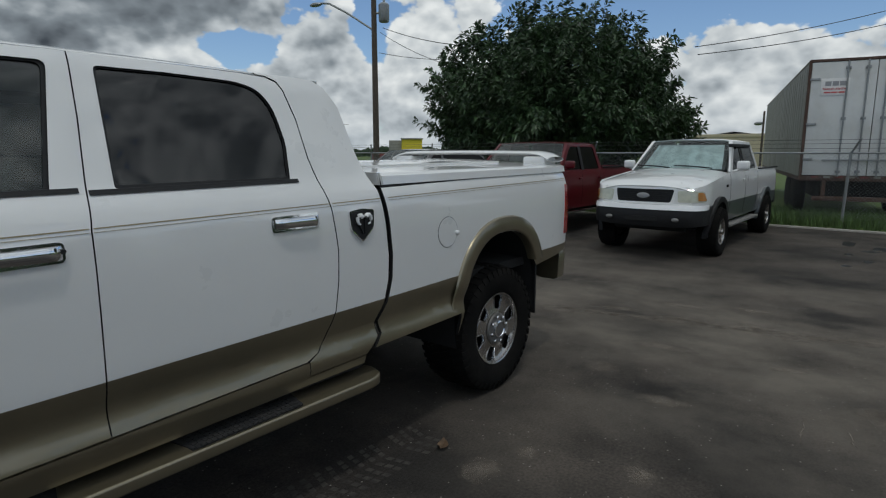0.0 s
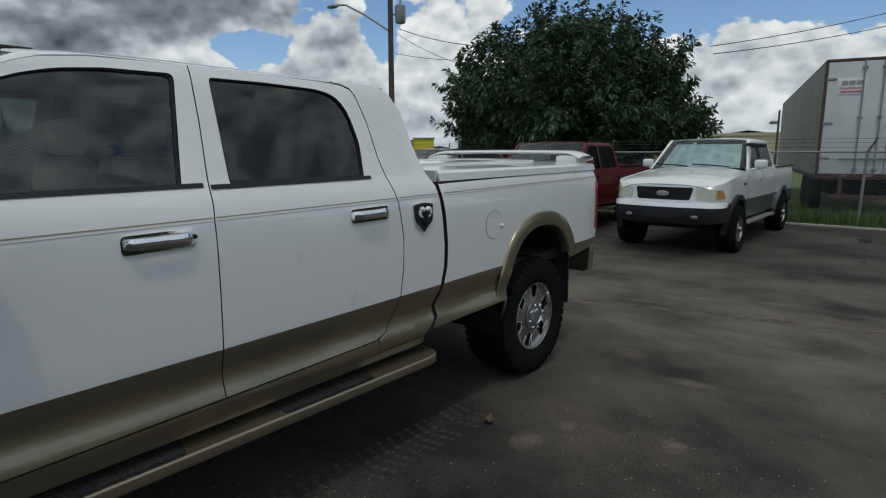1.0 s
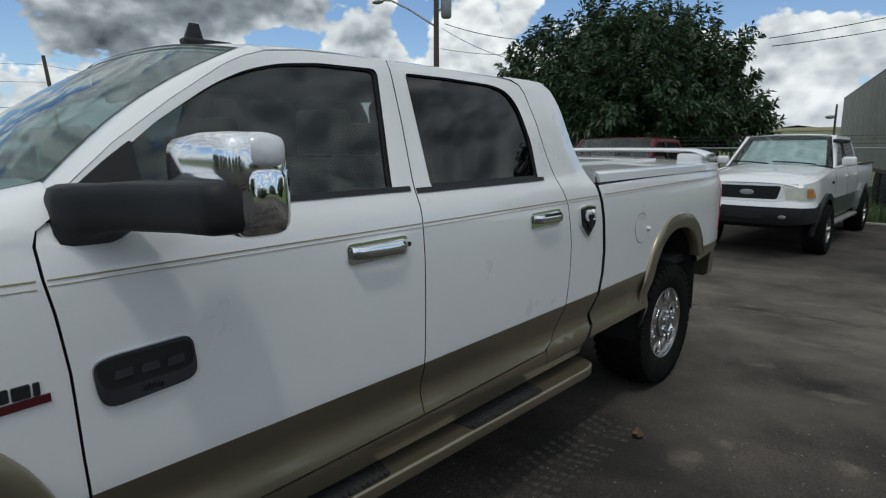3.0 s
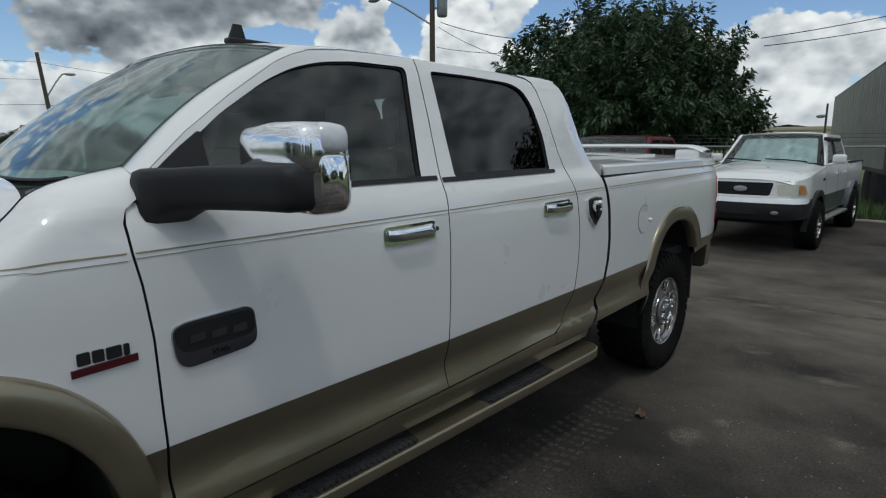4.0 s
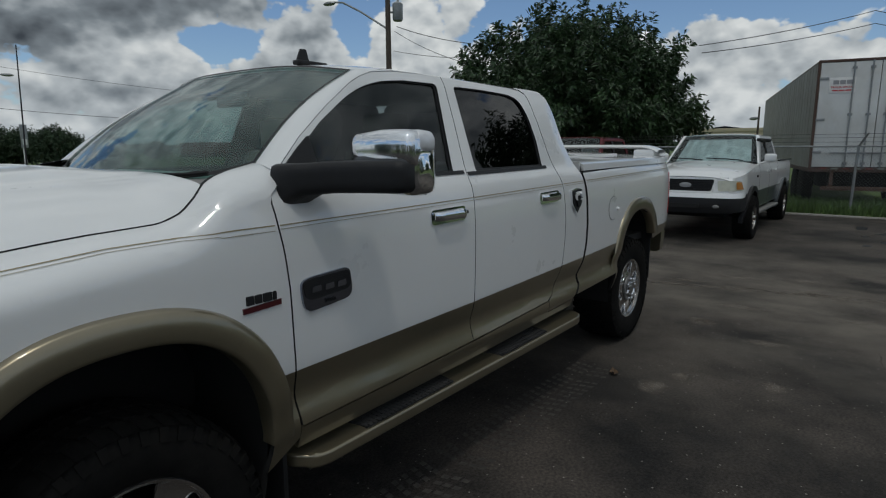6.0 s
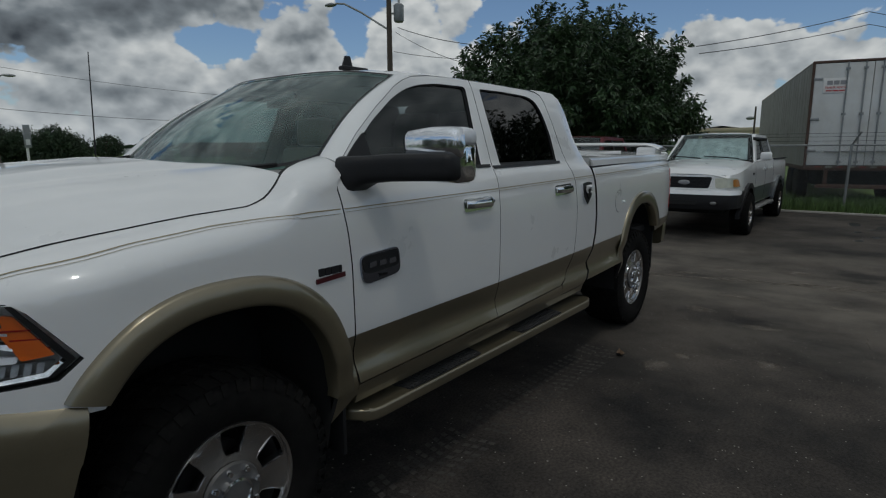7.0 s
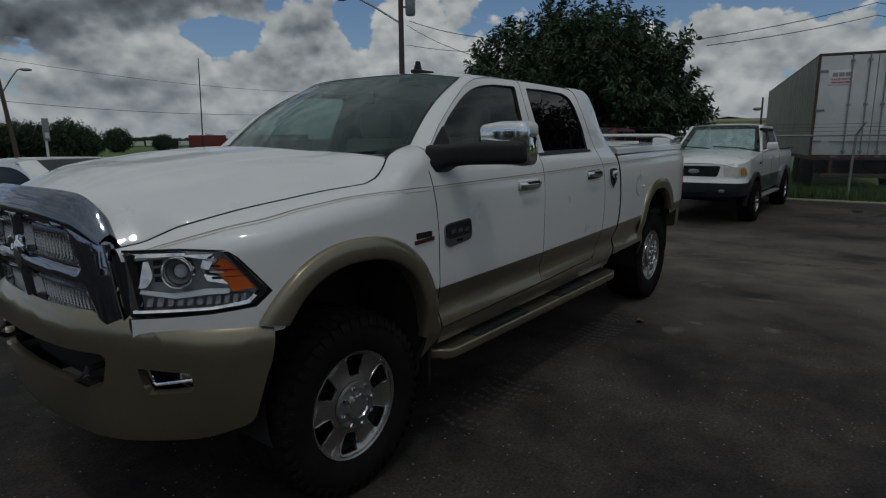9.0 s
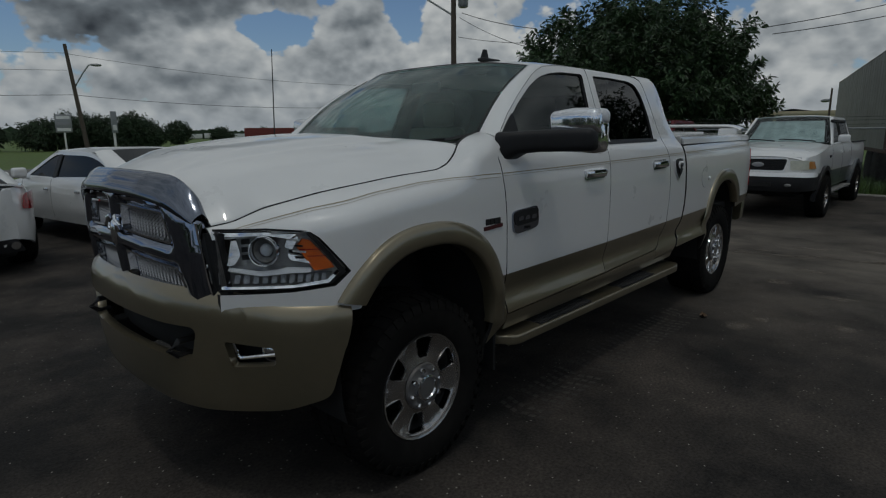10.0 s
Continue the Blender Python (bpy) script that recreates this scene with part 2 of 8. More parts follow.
BARK = material("bark", (0.12, 0.09, 0.065), 0.9, vary=0.3, scale=16, bump=0.8, bump_scale=30)
LEAF = material("leaf", (0.040, 0.074, 0.029), 0.40, vary=0.25, scale=1.2, island=0.45, spec=0.4)
FARLEAF = material("far_leaf", (0.03, 0.055, 0.024), 0.7, vary=0.35, scale=0.7, island=0.3)
GALV = material("galvanised_steel", (0.30, 0.31, 0.31), 0.5, metal=0.7, vary=0.15, scale=12)
WIRE = material("wire", (0.05, 0.05, 0.052), 0.6)
POLEWOOD = material("weathered_pole", (0.085, 0.068, 0.054), 0.9, vary=0.25, scale=9, bump=0.5, bump_scale=40)
CONCRETE = material("kerb_concrete", (0.36, 0.34, 0.31), 0.9, vary=0.15, scale=9, second=(0.2, 0.18, 0.15), second_scale=1.5, second_amount=0.6, bump=0.4)
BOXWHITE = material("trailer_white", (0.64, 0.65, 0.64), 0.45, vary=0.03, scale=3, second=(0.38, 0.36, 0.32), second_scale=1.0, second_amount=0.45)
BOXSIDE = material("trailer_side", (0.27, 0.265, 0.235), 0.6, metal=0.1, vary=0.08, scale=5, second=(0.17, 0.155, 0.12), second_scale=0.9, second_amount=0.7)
RUST = material("rusty_frame", (0.085, 0.05, 0.038), 0.85, vary=0.3, scale=12)
BEIGE = material("beige_wall", (0.50, 0.43, 0.30), 0.8, vary=0.05, scale=2)
YELLOW = material("yellow_wall", (0.62, 0.5, 0.03), 0.7, vary=0.05, scale=2)
SIGNWHITE = material("sign_white", (0.75, 0.74, 0.72), 0.5, vary=0.05, scale=6)
SIGNRED = material("sign_red", (0.5, 0.03, 0.03), 0.5)
REFLRED = material("faded_red_reflector", (0.16, 0.035, 0.03), 0.5, vary=0.2, scale=30)
GREYBAR = material("sign_grey", (0.30, 0.30, 0.31), 0.6)
CONTAINER = material("container_red", (0.17, 0.03, 0.025), 0.65, vary=0.15, scale=2)
ROOFBLUE = material("blue_roof", (0.06, 0.10, 0.17), 0.6, vary=0.1, scale=2)
DEADLEAF = material("dry_leaf", (0.11, 0.068, 0.038), 0.8, vary=0.3, scale=40)


def dust_material():
    m = material("pale_dust", (0.215, 0.182, 0.148), 0.95, vary=0.3, scale=30)
    nt = m.node_tree
    N, L = nt.nodes.new, nt.links.new
    b, out = nt.nodes["Principled BSDF"], nt.nodes["Material Output"]
    tc, sub, ln, nz, ad, rg = N("ShaderNodeTexCoord"), N("ShaderNodeVectorMath"), N("ShaderNodeVectorMath"), N("ShaderNodeTexNoise"), N("ShaderNodeMath"), N("ShaderNodeMapRange")
    sub.operation, ln.operation, ad.operation = "SUBTRACT", "LENGTH", "ADD"
    sub.inputs[1].default_value = (0.5, 0.5, 0.0)
    mul = N("ShaderNodeVectorMath")
    mul.operation = "MULTIPLY"
    mul.inputs[1].default_value = (1, 1, 0)
    L(tc.outputs["Generated"], sub.inputs[0])
    L(sub.outputs[0], mul.inputs[0])
    L(mul.outputs[0], ln.inputs[0])
    nz.inputs["Scale"].default_value, nz.inputs["Detail"].default_value = 11, 7
    L(tc.outputs["Object"], nz.inputs["Vector"])
    mm = N("ShaderNodeMath")
    mm.operation = "MULTIPLY"
    mm.inputs[1].default_value = 0.75
    L(nz.outputs[0], mm.inputs[0])
    L(ln.outputs["Value"], ad.inputs[0])
    L(mm.outputs[0], ad.inputs[1])
    for k, q in enumerate((0.40, 0.86, 0.55, 0.0)):
        rg.inputs[k + 1].default_value = q
    L(ad.outputs[0], rg.inputs[0])
    tr, mx = N("ShaderNodeBsdfTransparent"), N("ShaderNodeMixShader")
    L(rg.outputs[0], mx.inputs[0])
    L(tr.outputs[0], mx.inputs[1])
    L(b.outputs[0], mx.inputs[2])
    L(mx.outputs[0], out.inputs[0])
    return m


DUST = dust_material()
PRINT = material("tyre_print_dust", (0.058, 0.051, 0.044), 0.95, vary=0.4, scale=25, second=(0.03, 0.027, 0.025), second_scale=5, second_amount=1.0)



def asphalt_material():
    m = material("asphalt", (0.0175, 0.0163, 0.0154), 0.88, vary=0.5, scale=60, second=(0.085, 0.071, 0.060), second_scale=0.8, second_amount=0.85, bump=0.8, bump_scale=130, rough_vary=0.08, spec=0.2)
    nt = m.node_tree
    N, L = nt.nodes.new, nt.links.new
    b = nt.nodes["Principled BSDF"]
    col = b.inputs["Base Color"].links[0].from_socket
    tc = N("ShaderNodeTexCoord")
    vo = N("ShaderNodeTexVoronoi")
    vo.inputs["Scale"].default_value = 34
    L(tc.outputs["Object"], vo.inputs["Vector"])
    st = N("ShaderNodeMapRange")
    for k, q in enumerate((0.08, 0.20, 0.75, 0.0)):
        st.inputs[k + 1].default_value = q
    L(vo.outputs["Distance"], st.inputs[0])
    sepc = N("ShaderNodeSeparateColor")
    L(vo.outputs["Color"], sepc.inputs[0])
    gt = N("ShaderNodeMath")
    gt.operation = "GREATER_THAN"
    gt.inputs[1].default_value = 0.88
    L(sepc.outputs[0], gt.inputs[0])
    mu = N("ShaderNodeMath")
    mu.operation = "MULTIPLY"
    L(gt.outputs[0], mu.inputs[0])
    L(st.outputs[0], mu.inputs[1])
    mx = N("ShaderNodeMix")
    mx.data_type = "RGBA"
    L(mu.outputs[0], mx.inputs[0])
    L(col, mx.inputs[6])
    mx.inputs[7].default_value = (0.40, 0.37, 0.33, 1)
    # a paler mottle that rises over x 2 to 6 and drops from 7 to 10.5
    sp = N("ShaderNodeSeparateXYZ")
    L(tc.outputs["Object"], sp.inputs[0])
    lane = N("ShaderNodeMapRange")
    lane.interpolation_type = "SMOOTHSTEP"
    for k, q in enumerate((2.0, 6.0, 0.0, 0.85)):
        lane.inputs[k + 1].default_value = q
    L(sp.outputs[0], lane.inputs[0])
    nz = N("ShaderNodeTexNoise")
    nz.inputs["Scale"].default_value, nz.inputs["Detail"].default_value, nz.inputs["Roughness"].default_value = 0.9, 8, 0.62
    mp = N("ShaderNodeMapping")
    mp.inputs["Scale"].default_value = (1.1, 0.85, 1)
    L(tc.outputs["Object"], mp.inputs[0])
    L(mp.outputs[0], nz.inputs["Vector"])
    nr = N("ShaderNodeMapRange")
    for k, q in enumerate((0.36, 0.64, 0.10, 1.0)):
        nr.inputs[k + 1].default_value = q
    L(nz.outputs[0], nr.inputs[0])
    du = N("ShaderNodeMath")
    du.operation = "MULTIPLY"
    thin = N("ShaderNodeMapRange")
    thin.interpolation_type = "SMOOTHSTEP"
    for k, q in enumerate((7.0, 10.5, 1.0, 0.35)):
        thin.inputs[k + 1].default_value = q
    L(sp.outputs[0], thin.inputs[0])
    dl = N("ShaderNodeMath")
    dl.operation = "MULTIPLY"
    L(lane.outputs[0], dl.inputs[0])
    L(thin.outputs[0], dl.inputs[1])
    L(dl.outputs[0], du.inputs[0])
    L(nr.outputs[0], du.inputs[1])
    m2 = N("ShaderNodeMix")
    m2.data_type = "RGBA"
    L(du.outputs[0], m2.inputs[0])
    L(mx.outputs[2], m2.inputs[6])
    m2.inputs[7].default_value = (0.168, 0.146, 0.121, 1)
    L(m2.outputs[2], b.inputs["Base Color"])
    return m


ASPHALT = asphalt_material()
STAIN = material("oil_stain", (0.008, 0.008, 0.008), 0.35, vary=0.2, scale=9)
ROADGREY = material("road_grey", (0.13, 0.125, 0.12), 0.9, vary=0.15, scale=3)
STREAKFOIL = material("sunshade_foil", (0.80, 0.82, 0.84), 0.35, metal=0.3, vary=0.3, scale=6)
GRASSGROUND = material("grass_ground", (0.078, 0.130, 0.020), 0.95, vary=0.3, scale=3, second=(0.09, 0.09, 0.035), second_scale=0.35, second_amount=0.45)
GRASSBLADE = material("grass_blade", (0.075, 0.13, 0.035), 0.7, vary=0.2, scale=2, island=0.4)


# ---------------------------------------------------------------- building helpers
def thing(name, at, label, category, group="", turn=0.0, kind=""):
    ob = new(name)
    ob.empty_display_size = 0.2
    ob.matrix_basis = pose(*at, 0, 0, turn)
    return tagged(ob, label, category, group, kind)


def finish(bm, mats, smooth):
    me = bpy.data.meshes.new("mesh")
    if smooth is not None:
        for fc in bm.faces:
            fc.smooth = True
        lim = math.cos(radians(smooth))
        bm.normal_update()
        for e in bm.edges:
            if len(e.link_faces) == 2 and e.link_faces[0].normal.dot(e.link_faces[1].normal) < lim:
                e.smooth = False
    bm.to_mesh(me)
    bm.free()
    for m in mats if isinstance(mats, (list, tuple)) else (mats,):
        me.materials.append(m)
    return me


def part(name, bm, mat, parent, label="", smooth=38):
    ob = new(name, finish(bm, mat, smooth))
    ob.parent = parent
    return tagged(ob, label)


def solo(name, bm, mat, at, label, category, group="", kind="", turn=0.0, smooth=38):
    ob = new(name, finish(bm, mat, smooth))
    ob.matrix_basis = pose(*at, 0, 0, turn)
    return tagged(ob, label, category, group, kind)


def mirrored(ob, yc, name=""):
    me = ob.data.copy()
    me.transform(Matrix.Translation((0, 2 * yc, 0)) @ Matrix.Diagonal((1, -1, 1, 1)))
    me.flip_normals()
    o = new(name or ob.name.split(".")[0], me)
    o.parent = ob.parent
    if ob.get("label"):
        o["label"] = ob["label"]
    return o


def box(bm, lo, hi, bevel=0.0, segs=2):
    r = bmesh.ops.create_cube(bm, size=1.0)
    c, d = [(a + b) / 2 for a, b in zip(lo, hi)], [abs(b - a) for a, b in zip(lo, hi)]
    for v in r["verts"]:
        v.co = Vector((v.co.x * d[0] + c[0], v.co.y * d[1] + c[1], v.co.z * d[2] + c[2]))
    if bevel:
        es = list({e for v in r["verts"] for e in v.link_edges})
        bmesh.ops.bevel(bm, geom=es, offset=min(bevel, 0.45 * min(d)), segments=segs, profile=0.6, affect="EDGES")
    return bm


def boxes(*items):
    bm = bmesh.new()
    for it in items:
        box(bm, *it)
    return bm


def tube(bm, pts, radius, seg=8, cap=True):
    """A round bar along pts; radius is a number or one for each point."""
    pts = [Vector(p) for p in pts]
    rs = radius if isinstance(radius, (list, tuple)) else [radius] * len(pts)
    rings = []
    for k, p in enumerate(pts):
        d = (pts[min(k + 1, len(pts) - 1)] - pts[max(k - 1, 0)]).normalized()
        u = d.cross(Vector((0, 0, 1)) if abs(d.z) < 0.9 else Vector((1, 0, 0))).normalized()
        w = d.cross(u)
        rings.append([bm.verts.new(p + (u * math.cos(a) + w * math.sin(a)) * rs[k]) for a in (2 * math.pi * i / seg for i in range(seg))])
    for a, b in zip(rings, rings[1:]):
        for i in range(seg):
            bm.faces.new((a[i], a[(i + 1) % seg], b[(i + 1) % seg], b[i]))
    if cap:
        bm.faces.new(rings[0][::-1])
        bm.faces.new(rings[-1])
    bmesh.ops.recalc_face_normals(bm, faces=bm.faces[:])
    return bm


def lathe(profile, seg=48, closed=False, caps=True):
    """Turns (radius, y) round the y axis."""
    bm = bmesh.new()
    rings = []
    for r, y in profile:
        rings.append([bm.verts.new((r * math.cos(a), y, r * math.sin(a))) for a in (2 * math.pi * i / seg for i in range(seg))])
    pairs = list(zip(rings, rings[1:])) + ([(rings[-1], rings[0])] if closed else [])
    for a, b in pairs:
        for i in range(seg):
            bm.faces.new((a[i], a[(i + 1) % seg], b[(i + 1) % seg], b[i]))
    if not closed and caps:
        for ring in (rings[0], rings[-1]):
            if ring:
                bm.faces.new(ring)
    bmesh.ops.recalc_face_normals(bm, faces=bm.faces[:])
    return bm


def rounded(poly, r=0.03, n=4):
    """Rounds the corners of a closed outline; a third number in a point is its own radius."""
    out, k = [], len(poly)
    for i, p in enumerate(poly):
        rr = p[2] if len(p) > 2 else r
        a, b, c = (Vector(poly[(i + j) % k][:2]) for j in (-1, 0, 1))
        d1, d2 = min(rr, 0.45 * (a - b).length), min(rr, 0.45 * (c - b).length)
        p0, p1 = b + (a - b).normalized() * d1, b + (c - b).normalized() * d2
        if rr <= 0.0005:
            out.append(b)
            continue
        for j in range(n + 1):
            t = j / n
            out.append(p0 * (1 - t) ** 2 + b * 2 * t * (1 - t) + p1 * t * t)
    return [(q.x, q.y) for q in out]


def panel(outline, fmap, holes=(), step=(0.08, 0.05), depth=0.02, inward=None, cut=None, back=True, dark=None):
    """A sheet cut from (u, v) space and laid on the surface fmap(u, v); cut=(point, normal) splits it into two materials."""
    bm = bmesh.new()
    es = []
    for loop in (outline, *holes):
        vs = [bm.verts.new((p[0], p[1], 0)) for p in loop]
        es += [bm.edges.new((vs[i], vs[(i + 1) % len(vs)])) for i in range(len(vs))]
    bmesh.ops.triangle_fill(bm, use_beauty=True, use_dissolve=False, edges=es, normal=(0, 0, 1))
    us, vs_ = [p[0] for p in outline], [p[1] for p in outline]

    def slice_(co, no):
        bmesh.ops.bisect_plane(bm, geom=bm.verts[:] + bm.edges[:] + bm.faces[:], dist=1e-5, plane_co=co, plane_no=no)

    n = max(1, int((max(us) - min(us)) / step[0]))
    for k in range(1, n):
        slice_((min(us) + (max(us) - min(us)) * k / n, 0, 0), (1, 0, 0))
    n = max(1, int((max(vs_) - min(vs_)) / step[1]))
    for k in range(1, n):
        slice_((0, min(vs_) + (max(vs_) - min(vs_)) * k / n, 0), (0, 1, 0))
    if cut:
        slice_((*cut[0], 0), (*cut[1], 0))
        for fc in bm.faces:
            c = fc.calc_center_median()
            fc.material_index = 1 if (c.x - cut[0][0]) * cut[1][0] + (c.y - cut[0][1]) * cut[1][1] < 0 else 0
    flat = {v: (v.co.x, v.co.y) for v in bm.verts}
    for v, (a, b) in flat.items():
        v.co = Vector(fmap(a, b))
    if back and depth:
        bm.normal_update()
        nrm = {v: (Vector(inward) if inward else -v.normal) for v in bm.verts}
        ex = bmesh.ops.extrude_face_region(bm, geom=bm.faces[:], use_keep_orig=True)
        old = list(nrm)
        new_v = [g for g in ex["geom"] if isinstance(g, bmesh.types.BMVert)]
        look_up = {tuple(round(c, 6) for c in v.co): nrm[v] for v in old}
        if dark is not None:
            fresh = set(new_v)
            for fc in bm.faces:
                if any(v in fresh for v in fc.verts):
                    fc.material_index = dark
        for v in new_v:
            v.co += look_up[tuple(round(c, 6) for c in v.co)] * depth
    bmesh.ops.recalc_face_normals(bm, faces=bm.faces[:])
    return bm


def grid(nu, nv, f):
    """A sheet of f(s, t), s and t from 0 to 1."""
    bm = bmesh.new()
    vs = [[bm.verts.new(f(i / nu, j / nv)) for j in range(nv + 1)] for i in range(nu + 1)]
    for i in range(nu):
        for j in range(nv):
            bm.faces.new((vs[i][j], vs[i + 1][j], vs[i + 1][j + 1], vs[i][j + 1]))
    bmesh.ops.recalc_face_normals(bm, faces=bm.faces[:])
    return bm


def skirt(bm, drop, index):
    """Turns the open border of a sheet down; the turned strip takes the material of that index."""
    rim = [e for e in bm.edges if e.is_boundary]
    ex = bmesh.ops.extrude_edge_only(bm, edges=rim)
    for g in ex["geom"]:
        if isinstance(g, bmesh.types.BMVert):
            g.co.z -= drop
        if isinstance(g, bmesh.types.BMFace):
            g.material_index = index
    bmesh.ops.recalc_face_normals(bm, faces=bm.faces[:])
    return bm


def thicken(bm, d):
    bmesh.ops.solidify(bm, geom=bm.faces[:], thickness=d)
    bmesh.ops.recalc_face_normals(bm, faces=bm.faces[:])
    return bm


def table(pairs):
    xs, ys = [p[0] for p in pairs], [p[1] for p in pairs]
    fx = np.linspace(xs[0], xs[-1], 400)
    fy = np.interp(fx, xs, ys)
    w = max(3, int(400 * 0.022)) | 1
    pad = np.pad(fy, w // 2, mode="edge")
    fy = np.convolve(pad, np.ones(w) / w, mode="valid")
    return lambda v: float(np.interp(v, fx, fy))


def lin(pairs):
    xs, ys = [p[0] for p in pairs], [p[1] for p in pairs]
    return lambda v: float(np.interp(v, xs, ys))


def arch(cx, z0, a, h, n=2.3, lo=-math.pi * 0.05, hi=math.pi * 1.05, k=28):
    """Points of a wheel arch from its rear foot to its front foot."""
    out = []
    for i in range(k + 1):
        t = lo + (hi - lo) * i / k
        c, s_ = math.cos(t), math.sin(t)
        out.append((cx + a * math.copysign(abs(c) ** (2 / n), c), z0 + h * math.copysign(abs(s_) ** (2 / n), s_)))
    return out


def text_mesh(body, size):
    cu = bpy.data.curves.new("text", "FONT")
    cu.body, cu.size, cu.align_x, cu.align_y, cu.extrude, cu.offset = body, size, "CENTER", "CENTER", 0.002, 0.02 * size
    ob = bpy.data.objects.new("text", cu)
    scene.collection.objects.link(ob)
    bpy.context.view_layer.update()
    me = bpy.data.meshes.new_from_object(ob.evaluated_get(bpy.context.evaluated_depsgraph_get()))
    bpy.data.objects.remove(ob)
    me.materials.clear()
    return me


# ---------------------------------------------------------------- wheels
def wheel(parent, at, R, W, rim_r, spokes, side=1, rim_mat=None, detail=True, tread=True, phase=0.0):
    """An upright wheel whose outer face lies at -y of `at` (side 1) or +y (side -1)."""
    rim_mat = rim_mat or ALLOY
    S = Matrix.Translation(at) @ Matrix.Diagonal((1, side, 1, 1))

    def put(bm):
        bmesh.ops.transform(bm, matrix=S, verts=bm.verts[:])
        if side < 0:
            bmesh.ops.reverse_faces(bm, faces=bm.faces[:])
        return bm

    seg = 64 if detail else 36
    barrel = lathe([(rim_r * 0.97, 0.012), (rim_r * 0.93, 0.04), (rim_r * 0.86, 0.10), (rim_r * 0.84, W * 0.9), (rim_r * 0.3, W * 0.9), (rim_r * 0.3, 0.10), (rim_r * 0.62, 0.10), (rim_r * 0.62, 0.13)], seg, caps=False)
    wh = part("wheel", put(barrel), DARK, parent, smooth=30)
    b = W / 2
    prof = [(rim_r * 0.96, 0.02), (rim_r * 1.02, 0.0), (rim_r * 1.10, -0.012), (R * 0.80, -0.020), (R * 0.90, -0.014), (R * 0.955, 0.004), (R * 0.975, 0.03),
            (R * 0.98, b), (R * 0.975, W - 0.03), (R * 0.955, W), (R * 0.88, W + 0.01), (rim_r, W - 0.01)]
    ty = part("tyre", put(lathe(prof, seg, caps=False)), RUBBER, wh, smooth=45)
    if tread:
        bm = bmesh.new()
        n = 44 if detail else 30
        rnd = random.Random(5)
        for k in range(n):
            for row, (y0, y1, sh) in enumerate(((-0.012, W * 0.20, 0.0), (W * 0.24, W * 0.47, 0.5), (W * 0.53, W * 0.76, 0.0), (W * 0.80, W + 0.01, 0.5))):
                a = 2 * math.pi * (k + sh) / n
                wd = 2 * math.pi / n * (0.60 + 0.1 * rnd.random())
                skew = (0.25 if row in (1, 2) else 0.05) * 2 * math.pi / n
                vs = []
                for rr in (R * 0.965, R):
                    for (yy, aa) in ((y0, a - wd / 2 - skew), (y0, a + wd / 2 - skew), (y1, a + wd / 2 + skew), (y1, a - wd / 2 + skew)):
                        q = rr - (0.016 if (row == 0 and yy == y0 or row == 3 and yy == y1) and rr == R else 0)
                        vs.append(bm.verts.new((q * math.cos(aa), yy, q * math.sin(aa))))
                for fc in ((4, 5, 6, 7), (0, 1, 5, 4), (1, 2, 6, 5), (2, 3, 7, 6), (3, 0, 4, 7)):
                    bm.faces.new([vs[i] for i in fc])
            a = 2 * math.pi * (k + 0.25) / n
            wd = 2 * math.pi / n * 0.45
            vs = []
            for yo in (-0.014, -0.024):
                for rr, aa in ((R * 0.86, a - wd / 2), (R * 0.86, a + wd / 2), (R * 0.955, a + wd / 2), (R * 0.955, a - wd / 2)):
                    vs.append(bm.verts.new((rr * math.cos(aa), yo + (0.012 if rr > R * 0.9 else 0), rr * math.sin(aa))))
            for fc in ((4, 5, 6, 7), (0, 1, 5, 4), (1, 2, 6, 5), (2, 3, 7, 6), (3, 0, 4, 7)):
                bm.faces.new([vs[i] for i in fc])
        bmesh.ops.recalc_face_normals(bm, faces=bm.faces[:])
        tagged(part("tread", put(bm), RUBBER, wh, smooth=None), kind="stuff")
    rr = rim_r * 0.985
    circle = [(rr * math.cos(2 * math.pi * i / seg), rr * math.sin(2 * math.pi * i / seg)) for i in range(seg)]
    holes = []
    for k in range(spokes):
        a = 2 * math.pi * (k + 0.5) / spokes + math.pi / 2 + radians(phase)
        half_o, half_i = math.pi / spokes * (0.44 if detail else 0.50), math.pi / spokes * (0.40 if detail else 0.36)
        pts = []
        for j in range(7):
            t = a - half_o + 2 * half_o * j / 6
            pts.append((rim_r * 0.925 * math.cos(t), rim_r * 0.925 * math.sin(t)))
        for j in range(4):
            t = a + half_i - 2 * half_i * j / 3
            pts.append((rim_r * 0.54 * math.cos(t), rim_r * 0.54 * math.sin(t)))
        holes.append(rounded(pts, 0.012, 2))
    dish = lin([(0, 0.004), (rim_r * 0.34, 0.002), (rim_r * 0.50, 0.012), (rim_r * 0.75, 0.026), (rim_r * 0.9, 0.018), (rim_r * 0.95, 0.004), (rim_r, 0.0)])
    face = panel(circle, lambda u, v: (u, dish(math.hypot(u, v)) + 0.006, v), holes, step=(rim_r / 7, rim_r / 7), depth=0.035, inward=(0, 1, 0))
    part("rim", put(face), rim_mat, wh, smooth=30)
